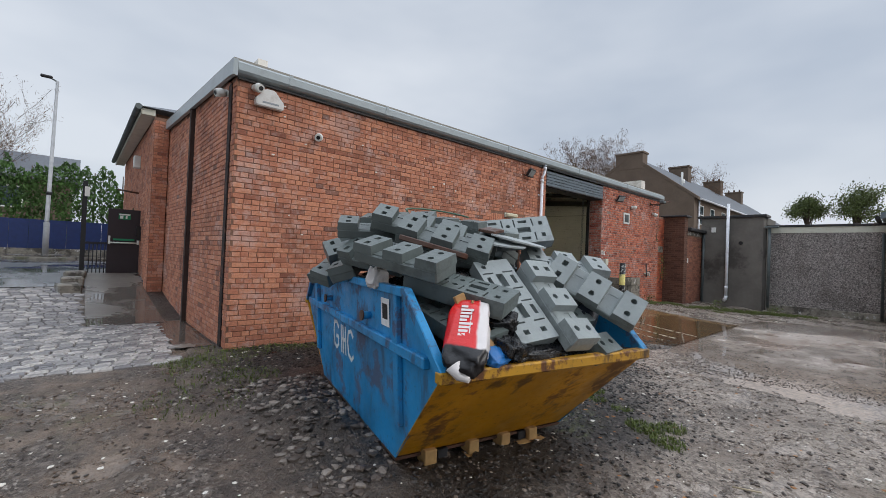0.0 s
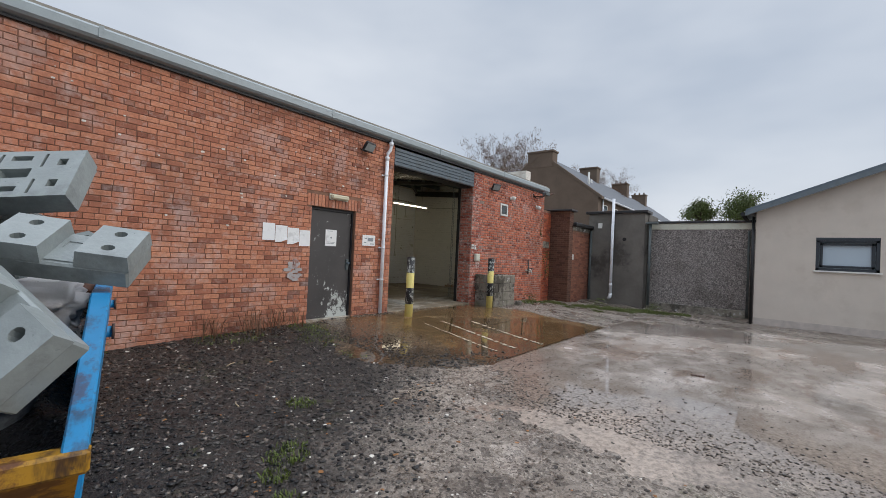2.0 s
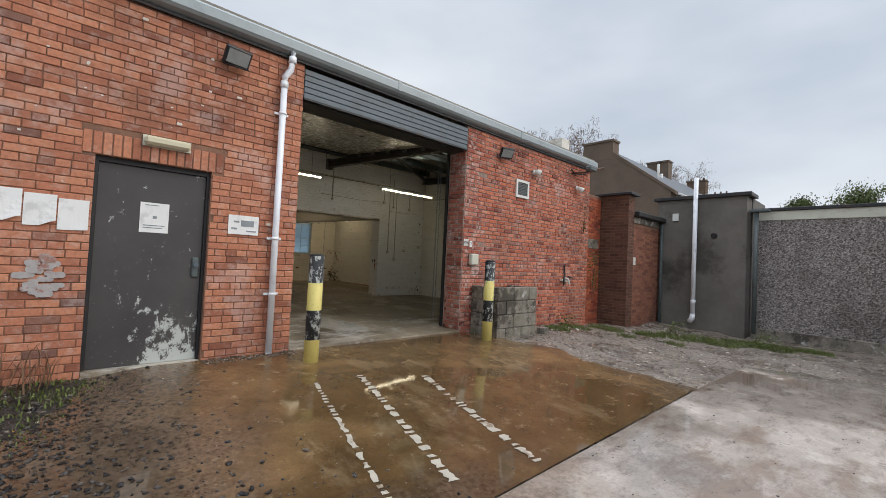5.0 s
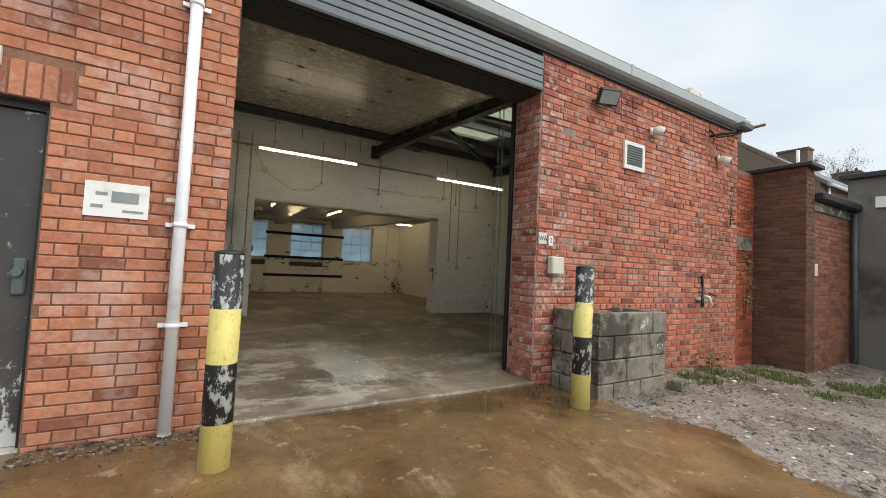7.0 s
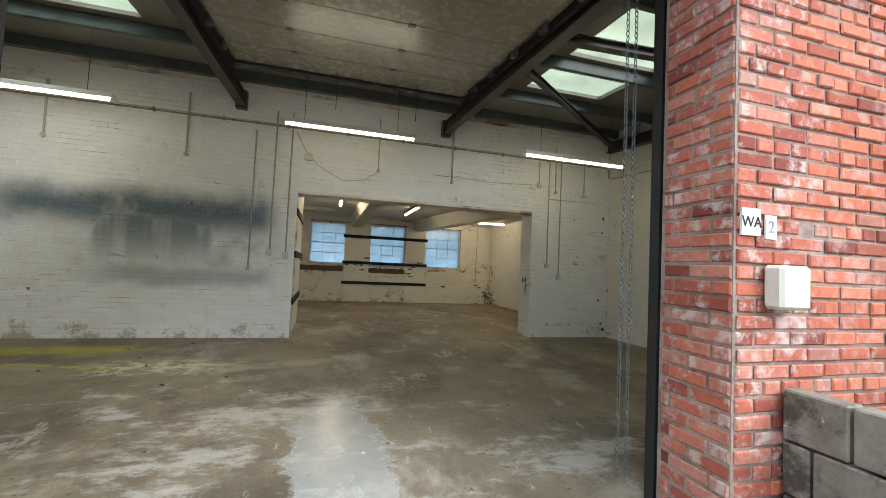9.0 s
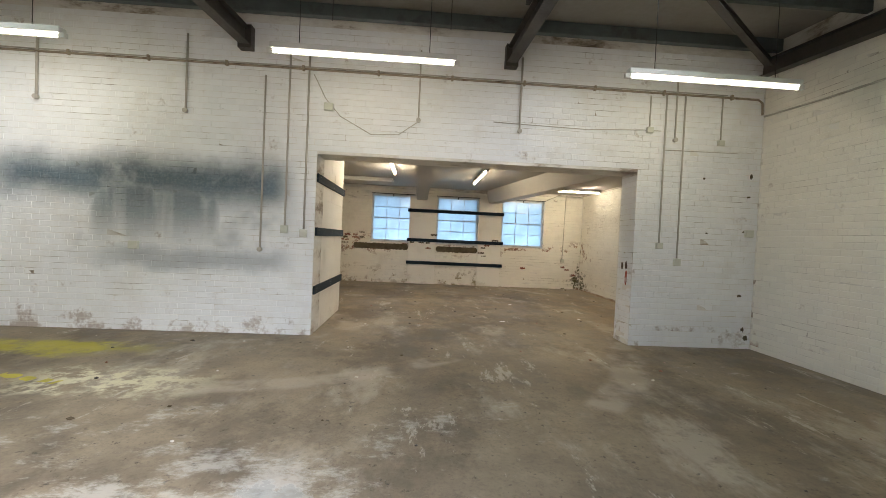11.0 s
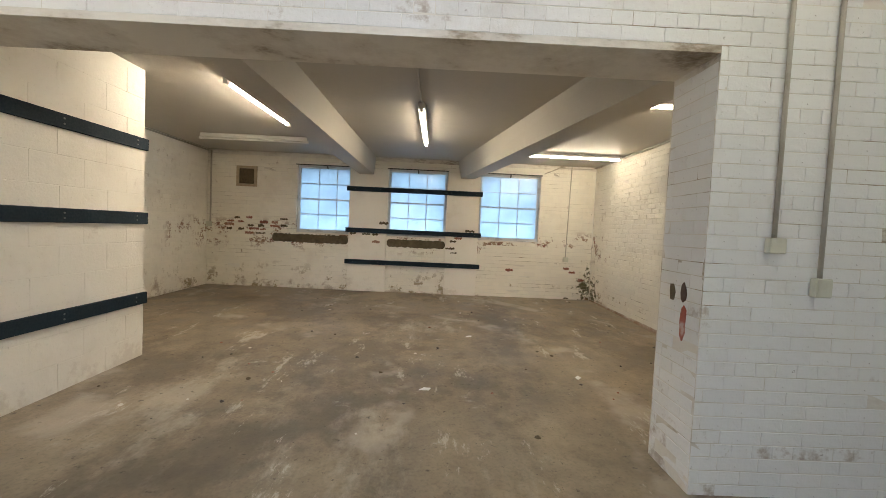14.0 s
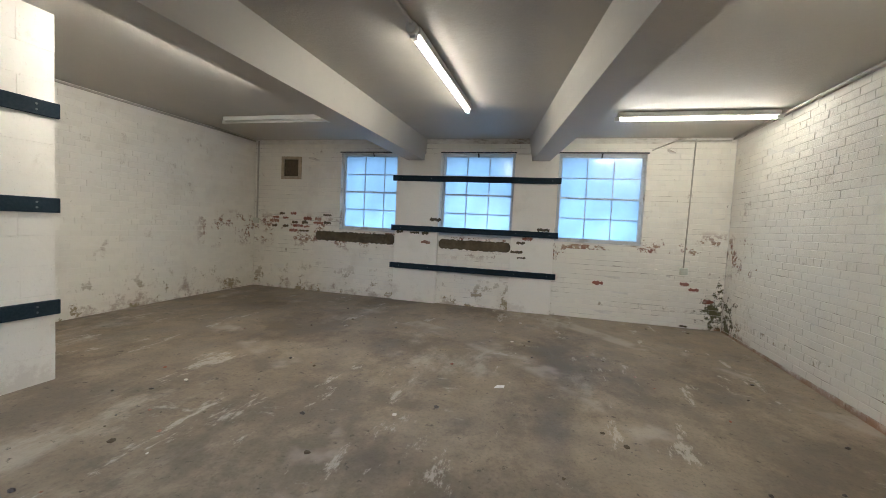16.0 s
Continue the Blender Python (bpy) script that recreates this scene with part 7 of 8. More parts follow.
# three rails on the return wall, three across the windows
for z0 in (2.3, 1.6, 0.83):
    rl = link("wall_rail", bx(9.768, 9.795, 11.93, 13.8, z0 - 0.055, z0 + 0.055, bevel=0.004), m_rail)
    tagged(rl, "dark teal painted timber rail on the return wall", "rail", "rails on the return wall")
    for y in (12.05, 12.9, 13.65):
        for dz in (-0.02, 0.02):
            part("screw", rod([(9.795, y, z0 + dz), (9.799, y, z0 + dz)], 0.008, 6), m_purlin, rl)
for z0 in (2.35, 1.53, 0.9):
    rl = link("window_rail", bx(10.78, 13.48, RY - 0.09, RY - 0.048, z0 - 0.045, z0 + 0.045, bevel=0.004), m_rail)
    tagged(rl, "dark teal painted timber rail across the window wall", "rail", "rails across the windows")
    for x in (10.95, 11.45, 12.85, 13.35):
        part("screw", rod([(x, RY - 0.09, z0), (x, RY - 0.094, z0)], 0.008, 6), m_purlin, rl)

# ---- windows ----
m_frame_white = plain("white_window_bars", (206, 210, 212), 0.45, vary=0.05, dirt=(150, 146, 138))
for i, (a, b) in enumerate(WINDOWS):
    w = thing("window_%d" % (i + 1), "white steel window with frosted panes and a painted-over head", "window", a, RY + 0.12, 1.46, kind="structure")
    W, H = b - a, 1.32
    bm = bmesh.new()
    for c in ((0, 0.045, 0, H), (W - 0.045, W, 0, H), (0.045, W - 0.045, 0, 0.045), (0.045, W - 0.045, H - 0.05, H)):
        box(bm, c[0], c[1], -0.03, 0.03, c[2], c[3])
    fr = part("window_frame", bm, m_frame_white, w)
    zs = [0.045 + (H - 0.095) * k / 4 for k in range(5)]
    xs = [0.045 + (W - 0.09) * k / 3 for k in range(4)]
    for x in xs[1:3]:
        part("glazing_bar", bx(x - 0.006, x + 0.006, -0.012, 0.012, 0.045, H - 0.05), m_frame_white, fr)
    for k, z in enumerate(zs[1:4]):
        t = 0.012 if k == 1 else 0.006
        part("glazing_bar", bx(0.045, W - 0.045, -0.0125, 0.0125, z - t, z + t), m_frame_white, fr)
    for j in range(3):
        for k in range(4):
            p = part("pane", bx(xs[j], xs[j + 1], 0.0, 0.003, zs[k], zs[k + 1]), m_frost, w)
            p.visible_shadow = False
    part("head_rail", bx(-0.02, W + 0.02, -0.14, -0.118, H - 0.005, H + 0.012), m_dark, w)
    part("stay", rod([(W * 0.5, -0.06, H - 0.06), (W * 0.5, -0.1, H + 0.0)], 0.012, 6), m_dark, w)
    part("window_sill", bx(0.0, W, -0.115, -0.03, -0.015, 0.0), m_frame_white, w)
# bare bands where the sills were hacked off
m_hack = plain("bare_rubble_mortar", (94, 84, 66), 0.95, vary=0.3, scale=9, dirt=(60, 50, 42), amount=0.6, bump=0.02)


def ragged(x0, x1, z0, z1, y, seed, material, label, name="bare_patch", step=0.03, taper=0.35, ragged_by=0.18):
    """A thin ragged-edged patch of bare wall on the paint."""
    rr = random.Random(seed)
    bm = bmesh.new()
    n = max(6, int((x1 - x0) / step))
    top, bot = [], []
    for i in range(n + 1):
        x = x0 + (x1 - x0) * i / n
        e = min(1.0, min(i, n - i) / 1.5 + taper)
        mid = (z0 + z1) / 2
        top.append((x, mid + (z1 - mid) * e * rr.uniform(1 - ragged_by, 1 + ragged_by * 0.55)))
        bot.append((x, mid + (z0 - mid) * e * rr.uniform(1 - ragged_by, 1 + ragged_by * 0.55)))
    poly = bot + top[::-1]
    prism(bm, poly, "y", y - 0.004, y + 0.006)
    return tagged(link(name, bm, material), label, "patch", kind="structure")


m_barebrick = brick_material("bare_flaked_brick", "object", ((0.0, lin(120, 74, 60)), (0.5, lin(150, 96, 78)), (1.0, lin(150, 120, 100))), lime=0.6)
PY = RY - 0.002
ragged(9.31, 10.82, 1.23, 1.4, PY, 1, m_hack, "dark hacked-out band below the window")
ragged(11.6, 12.77, 1.22, 1.38, PY, 2, m_hack, "dark hacked-out band below the window")
rr = random.Random(5)


def bare_bricks(x0, x1, z0, z1, y, share, seed, turn=None):
    """Single bricks from which the paint has gone, each a ragged chip on the wall's courses."""
    r2 = random.Random(seed)
    z = math.floor(z0 / 0.075) * 0.075
    row = 0
    while z < z1:
        x = x0 + (row % 2) * 0.11 + r2.uniform(-0.05, 0.05)
        while x < x1 - 0.1:
            if r2.random() < share:
                ragged(x + r2.uniform(0, 0.04), x + r2.uniform(0.12, 0.215), z + r2.uniform(0.0, 0.02), z + r2.uniform(0.045, 0.07), y, r2.randrange(9999), m_barebrick if r2.random() < 0.62 else m_hack, "brick showing where paint has flaked", "flaked_brick", 0.012, 0.55, 0.6)
            x += 0.225
        z += 0.075
        row += 1


for x, z, w, h in ((15.55, 0.98, 0.025, 0.018), (15.62, 0.52, 0.02, 0.03), (15.67, 0.4, 0.03, 0.03), (15.62, 2.62, 0.018, 0.035), (15.6, 2.34, 0.02, 0.012), (14.95, 2.56, 0.014, 0.012), (15.03, 1.82, 0.012, 0.01), (15.58, 1.86, 0.04, 0.012)):
    ragged(x - w, x + w, z - h, z + h, CW - 0.001, int(x * 100 + z * 10), m_hack, "knocked-off paint showing dark rubble", "chipped_patch", 0.014, 0.4, 0.6)
bare_bricks(8.3, 9.6, 1.42, 1.66, PY, 0.5, 11)
bare_bricks(10.86, 11.55, 1.3, 1.7, RY - 0.046, 0.32, 12)
bare_bricks(12.8, 13.4, 1.05, 1.6, RY - 0.046, 0.36, 13)
bare_bricks(13.9, 14.5, 0.75, 0.95, PY, 0.3, 14)
bare_bricks(15.15, 15.7, 0.3, 1.0, PY, 0.2, 15)
# vent, boxes and conduits on the window wall
v = thing("room_vent", "dark square wall vent with a tan surround", "vent", 8.78, RY, 2.5)
bm = bmesh.new()
for a, b, c, d in ((-0.2, -0.15, -0.2, 0.2), (0.15, 0.2, -0.2, 0.2), (-0.15, 0.15, 0.15, 0.2), (-0.15, 0.15, -0.2, -0.15)):
    box(bm, a, b, -0.03, 0.003, c, d)
part("surround", bm, m_timber, v)
part("grille", bx(-0.15, 0.15, -0.006, 0.002, -0.15, 0.15), m_hack, v)
conduit("room_conduit", [(8.08, RY - 0.02, 2.98), (8.08, RY - 0.02, 1.55)], 0.016, "painted conduit in the room's corner")
conduit("room_conduit", [(15.25, RY - 0.015, 2.98), (15.22, RY - 0.015, 1.15)], 0.01, "painted conduit on the window wall")
conduit("ceiling_conduit", [(15.7, 12.4, 2.96), (15.7, 15.2, 2.965), (15.7, 18.0, 2.97)], 0.014, "painted conduit along the ceiling edge")
conduit("ceiling_conduit", [(8.03, 13.9, 2.97), (8.03, 18.0, 2.97)], 0.014, "painted conduit along the ceiling edge")
conduit("ceiling_conduit", [(12.37, 12.5, 2.985), (12.37, 14.4, 2.985)], 0.012, "painted conduit to the batten")
conduit("ceiling_conduit", [(14.7, RY - 0.02, 2.82), (15.0, RY - 0.02, 2.95), (15.68, RY - 0.02, 2.95)], 0.01, "painted conduit over the window")
for x, z in ((8.05, 1.52), (15.22, 1.12)):
    ob = link("wall_box", bx(x - 0.05, x + 0.06, RY - 0.045, RY, z - 0.05, z + 0.05, bevel=0.008), m_box)
    tagged(ob, "cream socket box on the window wall", "box", "wall boxes")
ob = link("ceiling_joint_cover", rod([(12.37, 14.28, 2.96), (12.37, 14.34, 2.96)], 0.04, 10), m_lampbody)
tagged(ob, "round white cable gland on the ceiling", "fitting")
for y, z, h, mt in ((12.06, 1.33, 0.05, m_rust_in), (12.17, 1.32, 0.06, m_hack), (12.05, 1.16, 0.09, m_pier[0])):
    bm = bmesh.new()
    r3 = random.Random(int(z * 1000))
    prism(bm, [(y + 0.03 * math.cos(a) * r3.uniform(0.7, 1.2), z + h * math.sin(a) * r3.uniform(0.7, 1.2)) for a in [k * 0.785 for k in range(8)]], "x", 14.012, 14.022)
    tagged(link("jamb_chip", bm, mt), "chip in the painted jamb showing brick", "chip", kind="structure")
# litter on the floors
rr = random.Random(31)
for k in range(130):
    if k < 70:
        x, y = rr.uniform(9.9, 15.5), rr.uniform(12.4, 17.8)
    else:
        x, y = rr.uniform(6.0, 15.4), rr.uniform(7.4, 11.7)
    s = rr.uniform(0.006, 0.02)
    bm = bmesh.new()
    bmesh.ops.create_icosphere(bm, subdivisions=1, radius=1.0)
    for v in bm.verts:
        v.co = Vector((v.co.x * s * rr.uniform(0.7, 1.5), v.co.y * s * rr.uniform(0.7, 1.5), max(-0.2, v.co.z) * s * rr.uniform(0.4, 0.9)))
    ob = link("floor_chip", bm, rr.choice((m_flake, m_pebble_dark, m_barebrick, m_hack)))
    ob.location = (x, y, floor_z(y) + 0.002)
    tagged(ob, "small chip of rubble on the concrete floor", "debris", "chips on the floor")
for x, y, a in ((12.55, 13.2, 20), (14.0, 13.6, 70), (13.05, 14.9, 40)):
    bm = bmesh.new()
    prism(bm, [(-0.05, -0.01), (0.03, -0.035), (0.06, 0.0), (0.0, 0.02)], "z", 0, 0.006)
    ob = link("paper_scrap", bm, m_paper)
    ob.matrix_world = pose(x, y, floor_z(y) + 0.004, 4, 0, a)
    tagged(ob, "torn white paper scrap on the floor", "scrap", "paper scraps")


# ---- loose stones, weeds ----
def scatter(name, n, area, size, material, label, seed, keep=None, flat=0.6, height=None):
    rr = random.Random(seed)
    bm0 = bmesh.new()
    bmesh.ops.create_icosphere(bm0, subdivisions=1, radius=1.0)
    base = [v.co.copy() for v in bm0.verts]
    tris = [tuple(v.index for v in f.verts) for f in bm0.faces]
    bm0.free()
    verts, faces = [], []
    made = 0
    while made < n:
        x, y = rr.uniform(area[0], area[1]), rr.uniform(area[2], area[3])
        if keep and not keep(x, y, rr):
            n -= 1
            continue
        made += 1
        s = size[0] + (size[1] - size[0]) * rr.random() ** 3
        sx, sy, sz = s * rr.uniform(0.7, 1.4), s * rr.uniform(0.7, 1.3), s * flat * rr.uniform(0.6, 1.1)
        a = rr.uniform(0, 6.28)
        ca, sa = math.cos(a), math.sin(a)
        z = (height or ground_z)(x, y) + sz * 0.3
        n0 = len(verts)
        for p in base:
            j = rr.uniform(0.75, 1.2)
            px, py = p.x * sx * j, p.y * sy * j
            verts.append((x + px * ca - py * sa, y + px * sa + py * ca, z + p.z * sz * j))
        faces += [tuple(n0 + i for i in f) for f in tris]
    me = bpy.data.meshes.new(name)
    me.from_pydata(verts, [], faces)
    me.materials.append(material)
    return tagged(new(name, me), label, "stones", kind="stuff")


def stone_material(name, lo, mid, hi, rough):
    t = Tree(name)
    c = t.ramp(t.rnd("island"), (0.0, lin(*lo)), (0.6, lin(*mid)), (1.0, lin(*hi)))
    f = t.noise(90, 3)
    return t.done(t.mix(t.span(f, 0.4, 0.8, 0, 0.4), c, lin(60, 54, 50)), rough, 0, f, 0.003)


def edge_only(x, y, rr):
    corner = 0.9 * math.exp(-((y - 2.7) / 0.8) ** 2)
    return rr.random() < math.exp(-max(0.0, x - 6.7 - corner) * 3.0)


def off_slab(x, y, rr):
    if 1.5 < x < 16.6 and y > 6.2:
        return False
    on_skip = 1.6 < x < 3.5 and 2.2 < y < 4.9
    slab_on = (x > 6.7 + 1.6 * rr.random() ** 3 and y < 2.7 and x < 14.9 - 1.2 * rr.random() ** 3) or (x > 6.7 + 1.5 * rr.random() ** 3 and 2.7 <= y < 6.3 and x < 12.4 - 0.5 * rr.random() ** 3)
    return not on_skip and not slab_on and (y < 5.6 or x > 1.3)


def on_ash(x, y, rr):
    return off_slab(x, y, rr) and y > 1.0 + rr.uniform(0, 0.9) and y > 0.8 * x - 2.2 + 0.9 * noise.noise((x * 0.8, y * 0.8, 3)) + rr.uniform(-0.7, 0.5)


m_grey_stones = stone_material("wet_grey_gravel", (17, 15, 15), (34, 31, 29), (92, 86, 80), 0.4)
m_brown_stones = stone_material("muddy_gravel", (48, 41, 36), (92, 80, 71), (150, 139, 128), 0.42)
scatter("gravel", 40000, (1.6, 8.0, 0.6, 6.2), (0.004, 0.024), m_grey_stones, "wet dark gravel", 41, on_ash)
scatter("gravel_far", 24000, (-3.5, 7.2, -1.0, 6.5), (0.004, 0.022), m_brown_stones, "muddy brown gravel", 42, off_slab)
scatter("gravel_yard_edge", 12000, (12.0, 19.0, 0.3, 6.2), (0.004, 0.018), m_brown_stones, "wet gravel by the sheds", 43, off_slab)
scatter("gravel_bank", 1500, (1.1, 2.2, 2.2, 4.6), (0.005, 0.045), m_brown_stones, "rubble banked against the skip", 44)
scatter("pale_chips", 1200, (-2.0, 7.0, -0.6, 6.1), (0.006, 0.022), m_flake, "scattered pale chips and paper bits", 45, off_slab, 0.4)
scatter("pale_chips_far", 700, (12.2, 18.5, 1.0, 6.1), (0.008, 0.03), m_flake, "scattered pale chips", 46, off_slab, 0.4)
scatter("slab_grit", 420, (7.0, 14.5, -0.5, 2.6), (0.003, 0.011), m_grey_stones, "dark grit on the wet slab", 47, None, 0.8, yard_z)
scatter("apron_grit", 500, (7.2, 12.2, 2.8, 6.1), (0.003, 0.01), m_brown_stones, "grit on the wet apron", 48, None, 0.8, apron_z)
scatter("wall_foot_grit", 500, (8.05, 9.1, 6.0, 6.22), (0.004, 0.02), m_brown_stones, "grit and chips at the wall's foot", 49, None, 0.7, apron_z)
scatter("pier_foot_grit", 500, (11.9, 13.6, 5.3, 6.2), (0.004, 0.022), m_brown_stones, "grit and chips at the pier's foot", 50, lambda x, y, rr: not (12.25 < x < 13.45 and y > 5.58), 0.7)
scatter("apron_edge_gravel", 16000, (6.7, 8.8, 2.7, 6.2), (0.004, 0.02), m_grey_stones, "gravel strewn over the apron's edge", 56, edge_only, 0.7, apron_z)
scatter("yard_edge_gravel", 14000, (6.6, 8.8, -0.9, 2.66), (0.004, 0.016), m_brown_stones, "gravel strewn over the yard slab's edge", 57, edge_only, 0.7, yard_z)
m_dead = plain("dead_leaves", (150, 104, 62), 0.7, vary=0.4, scale=30)
scatter("dead_leaves", 260, (2.5, 7.5, -0.4, 6.1), (0.012, 0.024), m_dead, "fallen brown leaves on the gravel", 54, off_slab, 0.18)
scatter("dead_leaves_far", 160, (12.4, 18.5, 2.0, 6.1), (0.012, 0.026), m_dead, "fallen brown leaves by the sheds", 55, off_slab, 0.18)


def weeds(name, spots, blades, height, label, seed, material=None):
    rr = random.Random(seed)
    verts, faces = [], []
    for cx, cy, r, k in spots:
        for i in range(int(blades * k)):
            a, q = rr.uniform(0, 6.28), r * math.sqrt(rr.random())
            x, y = cx + q * math.cos(a), cy + q * math.sin(a)
            if 1.5 < x < 16.6 and y > 6.2:
                y = 6.2 - rr.random() * 0.1
            h, w = height * rr.uniform(0.3, 1.2), rr.uniform(0.002, 0.006)
            b, lean = rr.uniform(0, 6.28), rr.uniform(0.2, 1.0) * h
            z = ground_z(x, y) - 0.005
            dx, dy = math.cos(b), math.sin(b)
            n0 = len(verts)
            verts += [(x - dy * w, y + dx * w, z), (x + dy * w, y - dx * w, z), (x + dx * lean * 0.4 + dy * w, y + dy * lean * 0.4 - dx * w, z + h * 0.7), (x + dx * lean * 0.4 - dy * w, y + dy * lean * 0.4 + dx * w, z + h * 0.7), (x + dx * lean, y + dy * lean, z + h)]
            faces += [(n0, n0 + 1, n0 + 2, n0 + 3), (n0 + 3, n0 + 2, n0 + 4)]
    me = bpy.data.meshes.new(name)
    me.from_pydata(verts, [], faces)
    me.materials.append(material or m_grass)
    return tagged(new(name, me), label, "weeds", kind="stuff")


weeds("grass_tufts", [(1.2, 5.3, 0.5, 1), (1.5, 4.9, 0.35, 0.7), (0.9, 4.4, 0.5, 0.7), (1.0, 5.9, 0.3, 1), (1.6, 6.05, 0.5, 1.2), (2.4, 6.05, 0.4, 0.8), (0.6, 6.4, 0.3, 1), (3.3, 6.1, 0.4, 0.5),
                      (5.1, 3.2, 0.14, 0.5), (4.5, 2.4, 0.16, 0.7), (4.3, 2.2, 0.1, 0.3), (3.9, 1.55, 0.17, 1.2), (4.15, 1.4, 0.12, 0.6), (3.75, 1.3, 0.14, 0.8), (4.2, 1.9, 0.1, 0.3), (6.6, 5.0, 0.4, 0.8), (6.9, 5.8, 0.4, 1.1), (6.6, 4.2, 0.25, 0.5), (5.6, 6.0, 0.5, 0.8)], 420, 0.04, "short green grass and moss in the gravel", 51)
weeds("grass_bank", [(14.4, 5.75, 0.25, 0.8), (15.2, 5.8, 0.35, 1.0), (16.2, 5.6, 0.4, 1.2), (16.9, 4.9, 0.35, 1.4), (17.4, 4.5, 0.4, 1.6), (17.9, 4.1, 0.4, 1.8), (18.4, 3.4, 0.45, 2.2), (18.3, 2.8, 0.4, 1.9), (18.6, 2.2, 0.3, 1.2), (17.5, 3.6, 0.3, 0.8), (15.7, 4.9, 0.2, 0.4), (16.4, 4.2, 0.2, 0.4)], 560, 0.07, "straggling weeds along the foot of the sheds", 52)
weeds("dead_stalks", [(6.1, 6.05, 0.3, 1), (6.6, 6.1, 0.3, 1), (5.4, 6.1, 0.25, 0.7)], 60, 0.4, "dead brown weed stalks at the wall", 53, plain("dead_stalks_brown", (110, 82, 62), 0.8))


def leafy_plant(x, y, z, n, spread, seed, label, rise=0.5):
    rr = random.Random(seed)
    p = thing("weed_plant", label, "plant", x, y, z)
    verts, faces = [], []
    for k in range(n):
        c = Vector((rr.gauss(0, spread), -abs(rr.gauss(0, spread * 0.35)) - 0.02, rise * rr.random()))
        s = rr.uniform(0.015, 0.045)
        e = Euler((rr.uniform(-0.9, 0.9), rr.uniform(-0.9, 0.9), rr.uniform(0, 6.28)))
        n0 = len(verts)
        for q in ((0, 0, 0), (s * 0.5, s * 0.6, 0.004), (0, s * 1.5, 0), (-s * 0.5, s * 0.6, 0.004)):
            v = Vector(q)
            v.rotate(e)
            verts.append(tuple(c + v))
        faces.append((n0, n0 + 1, n0 + 2, n0 + 3))
    me = bpy.data.meshes.new("leaves")
    me.from_pydata(verts, [], faces)
    me.materials.append(m_grass)
    ob = new("leaves", me)
    ob.parent = p
    bm = bmesh.new()
    for k in range(5):
        a = rr.uniform(-1, 1) * spread
        tube(bm, [(a * 0.3, -0.01, -0.03), (a, -0.04, rise * 0.8)], [0.006, 0.002], 5)
    part("stems", bm, m_bark, p)
    return p


leafy_plant(16.6, 6.2, 0.9, 160, 0.14, 61, "climbing green weed in the wall corner", 0.9)
leafy_plant(16.1, 6.2, 2.3, 40, 0.05, 62, "thin creeper on the pier's edge", 0.6)
leafy_plant(15.3, 6.1, 0.1, 130, 0.2, 63, "broad-leaved weed at the wall's foot", 0.25)
leafy_plant(3.9, 6.15, 0.1, 60, 0.15, 64, "small green weed at the wall's foot", 0.12)
leafy_plant(17.9, 4.8, -0.05, 160, 0.4, 65, "broad-leaved weeds before the rendered wall", 0.25)
leafy_plant(18.6, 3.2, -0.1, 160, 0.4, 66, "broad-leaved weeds before the roughcast wall", 0.2)
for x, y, a, L in ((5.0, 4.6, 30, 0.2), (4.6, 3.4, 80, 0.14), (5.7, 2.6, 10, 0.12), (3.4, 0.6, 120, 0.16), (8.9, 4.4, 20, 0.1), (0.6, 2.4, 50, 0.18), (1.0, 1.2, 15, 0.12)):
    ob = link("twig", rod([(0, 0, 0.01), (L * 0.5, 0.01, 0.016), (L, -0.01, 0.008)], 0.006, 5), m_timber)
    ob.matrix_world = pose(x, y, ground_z(x, y) + 0.012, 0, 0, a)
    tagged(ob, "pale broken stick on the gravel", "stick", "sticks on the gravel")
drain = thing("drain_grate", "small rusty drain grate in the yard slab", "drain", 9.3, 0.5, yard_z(9.3, 0.5) - 0.004)
part("frame", bx(-0.06, 0.06, -0.09, 0.09, -0.02, 0.003), m_block, drain)
for k in range(6):
    part("bar", bx(-0.05 + 0.018 * k, -0.042 + 0.018 * k, -0.08, 0.08, 0.003, 0.007), m_rust_in, drain)

# worn paint lines on the apron and wet patches on the bay floor
def strip(name, p, q, w, height, seed, material, label, lift=0.006, n=26):
    """A ragged strip that follows the ground."""
    rr = random.Random(seed)
    p, q = Vector(p), Vector(q)
    d = (q - p).normalized()
    s = Vector((-d.y, d.x))
    bm = bmesh.new()
    rows = []
    for i in range(n + 1):
        c = p.lerp(q, i / n)
        a, b = c + s * w * rr.uniform(0.3, 1.0), c - s * w * rr.uniform(0.3, 1.0)
        rows.append((bm.verts.new((a.x, a.y, height(a.x, a.y) + lift)), bm.verts.new((b.x, b.y, height(b.x, b.y) + lift))))
    for i in range(n):
        if rr.random() < 0.66:
            bm.faces.new((rows[i][0], rows[i + 1][0], rows[i + 1][1], rows[i][1]))
    return tagged(link(name, bm, material), label, "marking", kind="structure")


